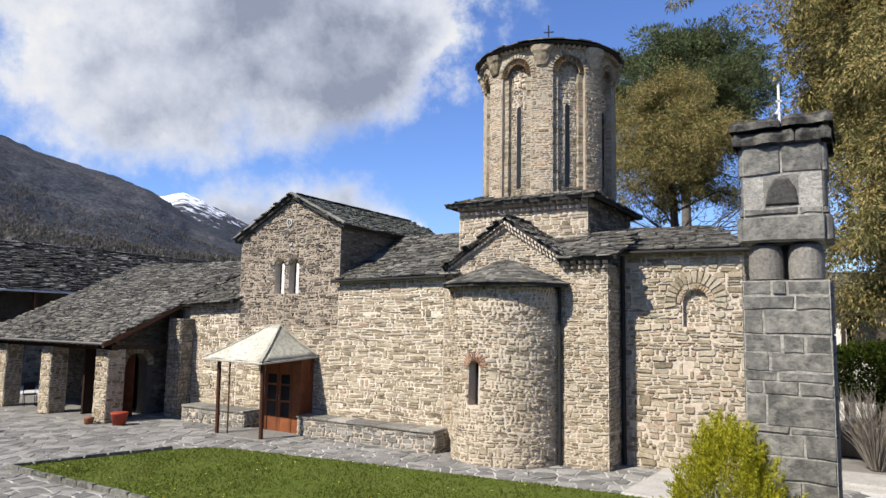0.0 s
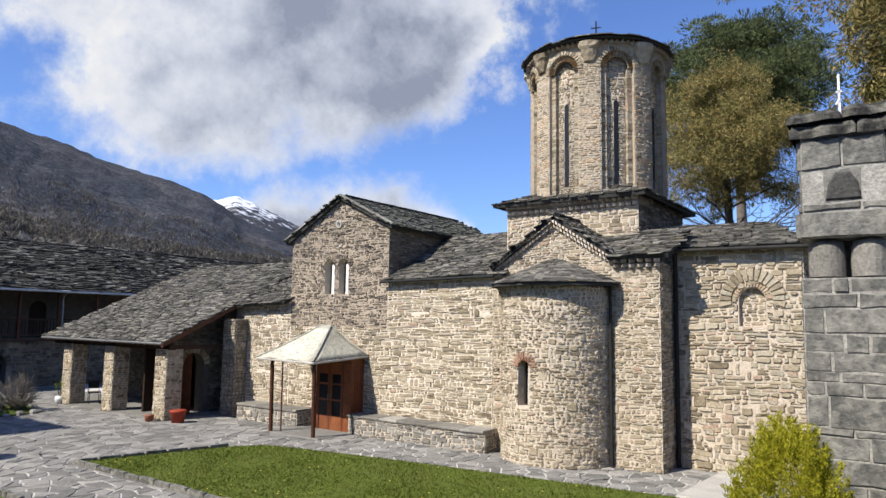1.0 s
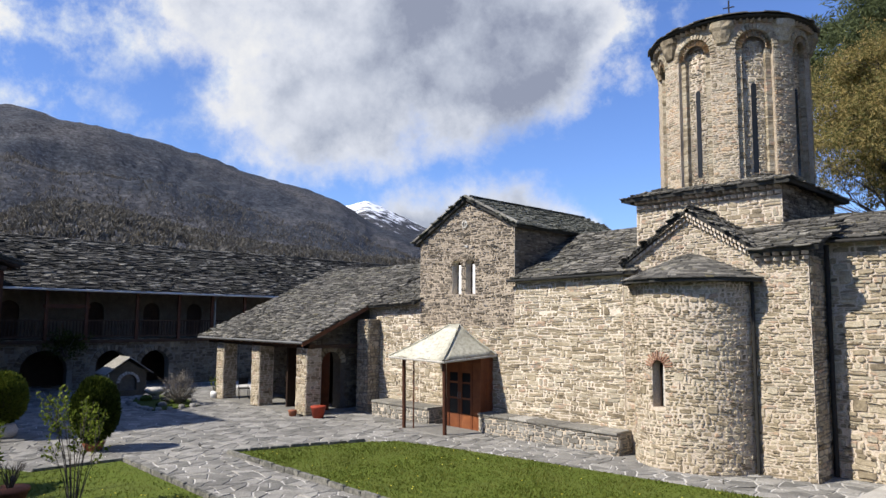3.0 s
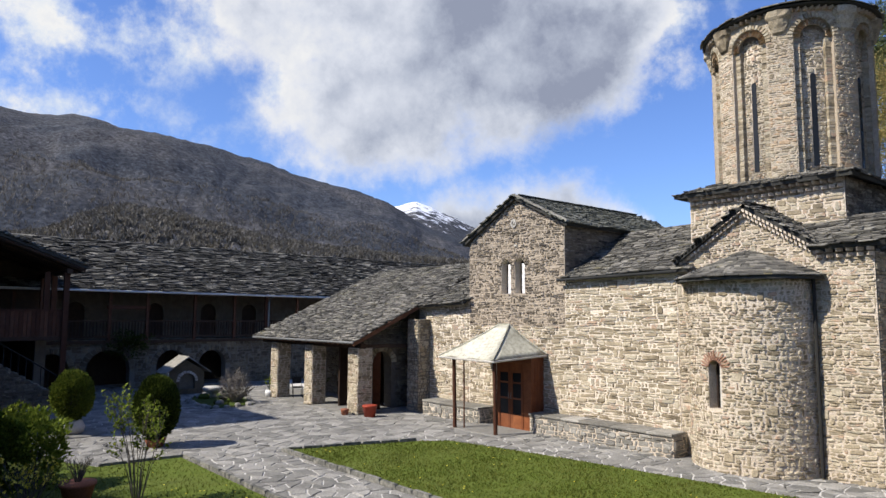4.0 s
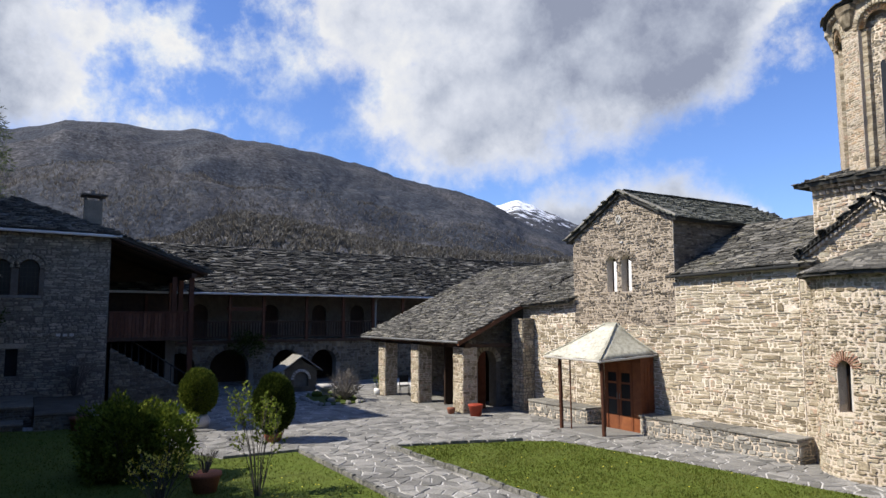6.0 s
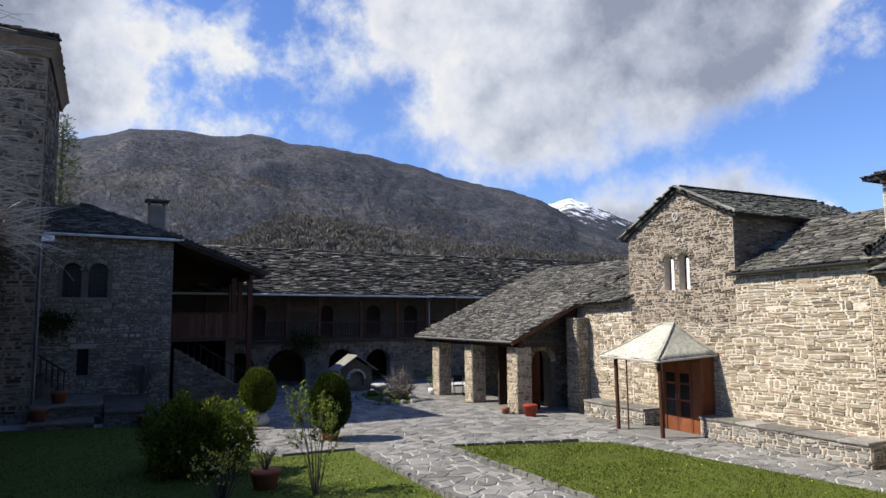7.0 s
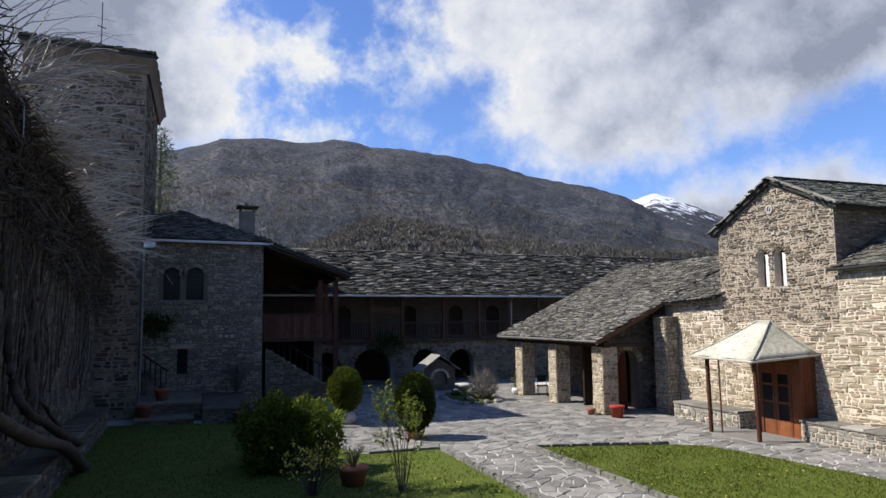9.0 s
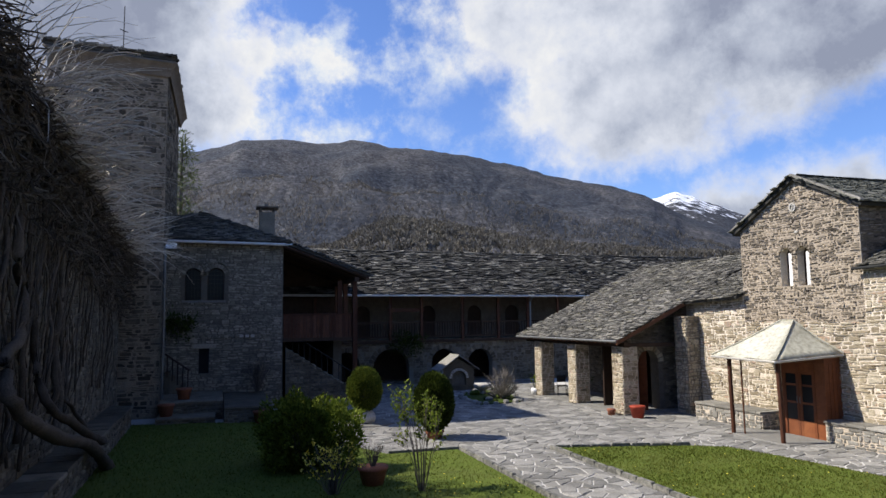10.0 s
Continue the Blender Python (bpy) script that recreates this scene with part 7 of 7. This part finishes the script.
# ---------------------------------------------------------------- yard things
def build_yard():
    r = random.Random(97)
    # little shrine
    s = thing("shrine", "small gabled stone shrine with an arched niche", "shrine", at=(-33.3, 11.6, 0))
    E = facing_east(-32.8)
    wall("body", [(10.75, 0), (12.4, 0), (12.4, 1.05), (11.55, 1.6), (10.75, 1.05)], [arch(11.6, 0.75, 0.25, 0.6)], 1.1, E, M["stone_grey"], s)
    nb = Acc()
    nb.prism(arch(11.6, 0.75, 0.25, 0.6), -0.3, -0.25, E)
    part("niche_back", nb, M["mortar_grey"], s)
    voussoirs(E, 11.6, 0.6, 0.38, 0.52, s, M["limestone"], 11, 0.05)
    fr = Acc()
    fr.prism([(10.74, 0.0), (10.74, 1.05), (10.70, 1.05), (10.70, 0.0)], -1.1, 0.01, E)
    part("side_plaster", fr, M["plaster"], s, "whitewashed side")
    for y0, y1 in ((10.5, 11.58), (12.65, 11.54)):
        for k in range(3):
            f0, f1 = k / 3, (k + 1.12) / 3
            sl = Acc()
            slope = lambda u, q, w: (u, y0 + (y1 - y0) * q, 0.99 + 0.72 * q + w)
            sl.stone([(-34.05, f0), (-33.3, f0 + r.uniform(-0.02, 0.02)), (-32.58, f0), (-32.6, min(f1, 1.0)), (-34.05, min(f1, 1.0))], 0.005 + 0.015 * k, 0.06 + 0.015 * k, 0.01, slope)
            part("roof_slab", sl, M["bench_stone"], s, "pale stone roof slab")
    # round bed with urn
    bed = thing("flower_bed", "low stone-edged flower bed with rocks", "flower bed", at=(-29.5, 12, 0))
    ring = [(-27.0, 10.5), (-27.2, 12.4), (-29.5, 13.1), (-32.0, 13.1), (-31.6, 11.4), (-29.6, 10.5)]
    sb = Acc()
    sb.prism(ring, 0.0, 0.06, lambda u, v, w: (u, v, w))
    part("soil", sb, M["lawn"], bed)
    for (x0, y0), (x1, y1) in zip(ring, ring[1:] + ring[:1]):
        n = max(2, int(math.hypot(x1 - x0, y1 - y0) / 0.4))
        for i in range(n):
            x, y = x0 + (x1 - x0) * (i + 0.5) / n, y0 + (y1 - y0) * (i + 0.5) / n
            e = Acc()
            e.stone([(x + 0.19 * math.cos(t), y + 0.13 * math.sin(t)) for t in (0.3, 1.4, 2.5, 3.5, 4.6, 5.6)], 0.0, 0.13 + r.uniform(-0.03, 0.04), 0.03, lambda u, v, w: (u, v, w))
            part("edging_stone", e, M["flag"], bed)
    for i in range(16):
        x, y = r.uniform(-31, -27.6), r.uniform(11.2, 12.8)
        e = Acc()
        rad = r.uniform(0.1, 0.24)
        e.lathe([(rad, 0), (rad * 1.1, rad * 0.5), (rad * 0.6, rad * 0.95), (0.02, rad)], (x, y, 0.05), 9)
        part("cushion_plant", e, M["bush"] if i % 5 else M["flag"], bed)
    potted("stone_urn", (-30.6, 12.0, 0.05), [(0.2, 0), (0.14, 0.1), (0.18, 0.16), (0.42, 0.30), (0.46, 0.42), (0.40, 0.48)], "limestone", "wide grey stone urn in the flower bed", "urn")
    # planter plinth
    p = Acc()
    p.stone([(-24.4, 4.3), (-23.2, 4.3), (-23.0, 5.3), (-23.5, 5.9), (-24.5, 5.5)], 0.0, 0.07, 0.03, lambda u, v, w: (u, v, w))
    tagged(part("plinth_slab", p, M["flag"], None, "flat irregular stone slab under the planter"), category="slab")
    # steps and terrace before tower and house
    t = thing("terrace_steps", "low flagstone steps before the shaded houses", "steps", at=(-28, 0, 0))
    for x0, x1, y0, y1, z in ((-31.0, -26.3, -2.05, -0.05, 0.27), (-31.0, -27.3, -2.05, 0.22, 0.72), (-31.0, -25.8, 0.24, 1.9, 0.6)):
        a = Acc()
        a.box((x0, y0, 0.0), (x1, y1, z - 0.09))
        step = part("step", a, M["mortar_grey"], t)
        P = facing_east(x1)
        lay(rubble(P, [(y0, 0), (y1, 0), (y1, z - 0.1), (y0, z - 0.1)], [], r, (0.06, 0.12), (0.15, 0.5)), P, step, M["stone_grey"])
        e = Acc()
        e.stone([(x0, y0), (x1 + 0.06, y0), (x1 + 0.06, y1), (x0, y1)], z - 0.09, z, 0.03, lambda u, v, w: (u, v, w))
        part("tread", e, M["stone_grey"], t)
    # little stair with a rail against the house
    q = thing("side_stair", "short dark stone stair with a wooden rail", "stairs", at=(-30.4, -1.3, 0.72))
    for i in range(5):
        a = Acc()
        a.box((-30.98, -2.05 + 0.2 * i, 0.72), (-30.1, -1.85 + 0.2 * i, 1.62 - 0.18 * i))
        part("step", a, M["stone_grey"], q)
        y = -1.98 + 0.2 * i
        b = Acc()
        b.box((-30.14, y, 1.4 - 0.16 * i), (-30.08, y + 0.05, 2.3 - 0.15 * i))
        part("rail_post", b, M["wood_dark"], q)
    a = Acc()
    a.tube([(-30.11, -2.05, 2.35), (-30.11, -1.1, 1.65)], 0.04, 6)
    part("handrail", a, M["wood_dark"], q)
    for x, y, z, lab in ((-26.9, -1.75, 0.27, "terracotta pot on the step by the tower"), (-28.0, -1.2, 0.72, "terracotta pot on the step before the house"), (-25.4, 1.5, 0.05, "wide terracotta pot at the foot of the low wall")):
        potted("clay_pot", (x, y, z), [(0.2, 0), (0.27, 0.34), (0.3, 0.36), (0.3, 0.42)], "terracotta", lab)
    # chairs under the porch
    c = thing("porch_chair", "black metal chair under the porch", "chair", "chairs under the porch")
    leg = Acc()
    leg.tube([(0, 0, 0), (0, 0, 0.44)], 0.014, 6)
    lm = leg.mesh("leg", M["iron"])
    for x in (-0.2, 0.2):
        for y in (-0.2, 0.2):
            l = part("leg", lm, None, c)
            l.location = (x, y, 0)
    st = Acc()
    st.box((-0.23, -0.23, 0.44), (0.23, 0.23, 0.48))
    part("seat", st, M["iron"], c)
    bk = Acc()
    bk.tube([(-0.2, 0.21, 0.46), (-0.2, 0.27, 0.92), (0.2, 0.27, 0.92), (0.2, 0.21, 0.46)], 0.014, 6)
    bk.box((-0.19, 0.235, 0.6), (0.19, 0.255, 0.9))
    part("backrest", bk, M["iron"], c)
    c.matrix_basis = pose(-28.2, 14.95, 0.05, 0, 0, 70)
    for x, y, a in ((-27.6, 15.3, 35), (-28.0, 15.9, 120), (-25.2, 15.6, 200)):
        copy_thing(c, pose(x, y, 0.05, 0, 0, a))
    # floodlight at the tower's corner
    f = thing("floodlight", "small white floodlight on the tower corner", "lamp", at=(-28.4, -1.95, 6.5))
    a = Acc()
    a.box((-28.35, -2.0, 6.5), (-28.2, -1.6, 6.72))
    part("head", a, M["white_paint"], f)
    b = Acc()
    b.tube([(-28.5, -2.05, 6.6), (-28.3, -1.9, 6.6)], 0.025, 6)
    part("bracket", b, M["gutter"], f)
    # downpipe of the tower
    d = Acc()
    d.tube([(-28.42, -2.02, 6.55), (-28.42, -2.02, 0.1)], 0.05, 8)
    tagged(part("rain_pipe", d, M["gutter"], None, "grey rain pipe down the tower corner"), category="pipe")
    # pale slab path at the church's east end
    sl = Acc()
    sl.stone([(-4.5, 14.9), (-2.6, 14.9), (-2.9, 18.1), (-4.3, 18.1)], -0.01, 0.10, 0.02, lambda u, v, w: (u, v, w))
    tagged(part("pale_slab", sl, M["limestone"], None, "smooth pale concrete slab beside the church"), category="slab")
    # garden beyond the pillar
    h = thing("garden_house", "low white-walled house with a mossy slate roof", "house", at=(1.5, 33, 0))
    w = Acc()
    w.box((-1.2, 32.0, 0), (7.0, 37.0, 4.7))
    part("wall", w, M["plaster"], h)
    slates([(-1.8, 31.3, 4.75), (7.5, 31.3, 4.75), (7.5, 34.5, 6.1), (-1.8, 34.5, 6.1)], h, r, label="mossy slate roof")
    for x in (-0.5, 0.75):
        a = Acc()
        a.box((x - 0.08, 31.4, 0), (x + 0.08, 31.55, 4.7))
        part("veranda_post", a, M["wood_dark"], h)
    dk = Acc()
    dk.box((-0.4, 31.95, 2.9), (3.0, 31.99, 4.2))
    part("window_band", dk, M["glass_dark"], h)
    gl = Acc()
    gl.prism([(-3, 24.5), (12, 24.5), (12, 31), (-3, 31)], 0.0, 0.04, lambda u, v, z: (u, v, z))
    part("lawn_beyond", gl, M["lawn"], None, "green lawn beyond the pillar", kind="structure")
    lw = Acc()
    lw.stone([(-1.5, 23.3), (6, 23.3), (6, 23.8), (-1.5, 23.8)], 0, 0.9, 0.03, lambda u, v, z: (u, v, z))
    tagged(part("low_wall", lw, M["stone_grey"], None, "low grey stone garden wall", kind="structure"))
    tb = thing("stone_trough", "low white-edged grey stone trough", "trough", at=(0.4, 19.5, 0))
    a = Acc()
    a.stone([(-0.7, 18.6), (1.6, 18.6), (1.6, 20.1), (-0.7, 20.1)], 0, 0.16, 0.03, lambda u, v, z: (u, v, z))
    part("body", a, M["limestone"], tb)


build_paving()
build_grass()
bench(-15.3, -10.17, 16.41, 17.1, 0.64, "low rubble bench with flagstone seat along the church wall")
bench(-20.7, -17.55, 16.28, 17.1, 0.58, "shorter rubble bench beside the church door")
build_canopy()
build_gate_pillar()
build_plants()
build_vine()
build_yard()


# ---------------------------------------------------------------- single stones of walls, kerbs and paving
for name, acc, mat, parent in PIECES:
    part(name, acc, mat, parent)
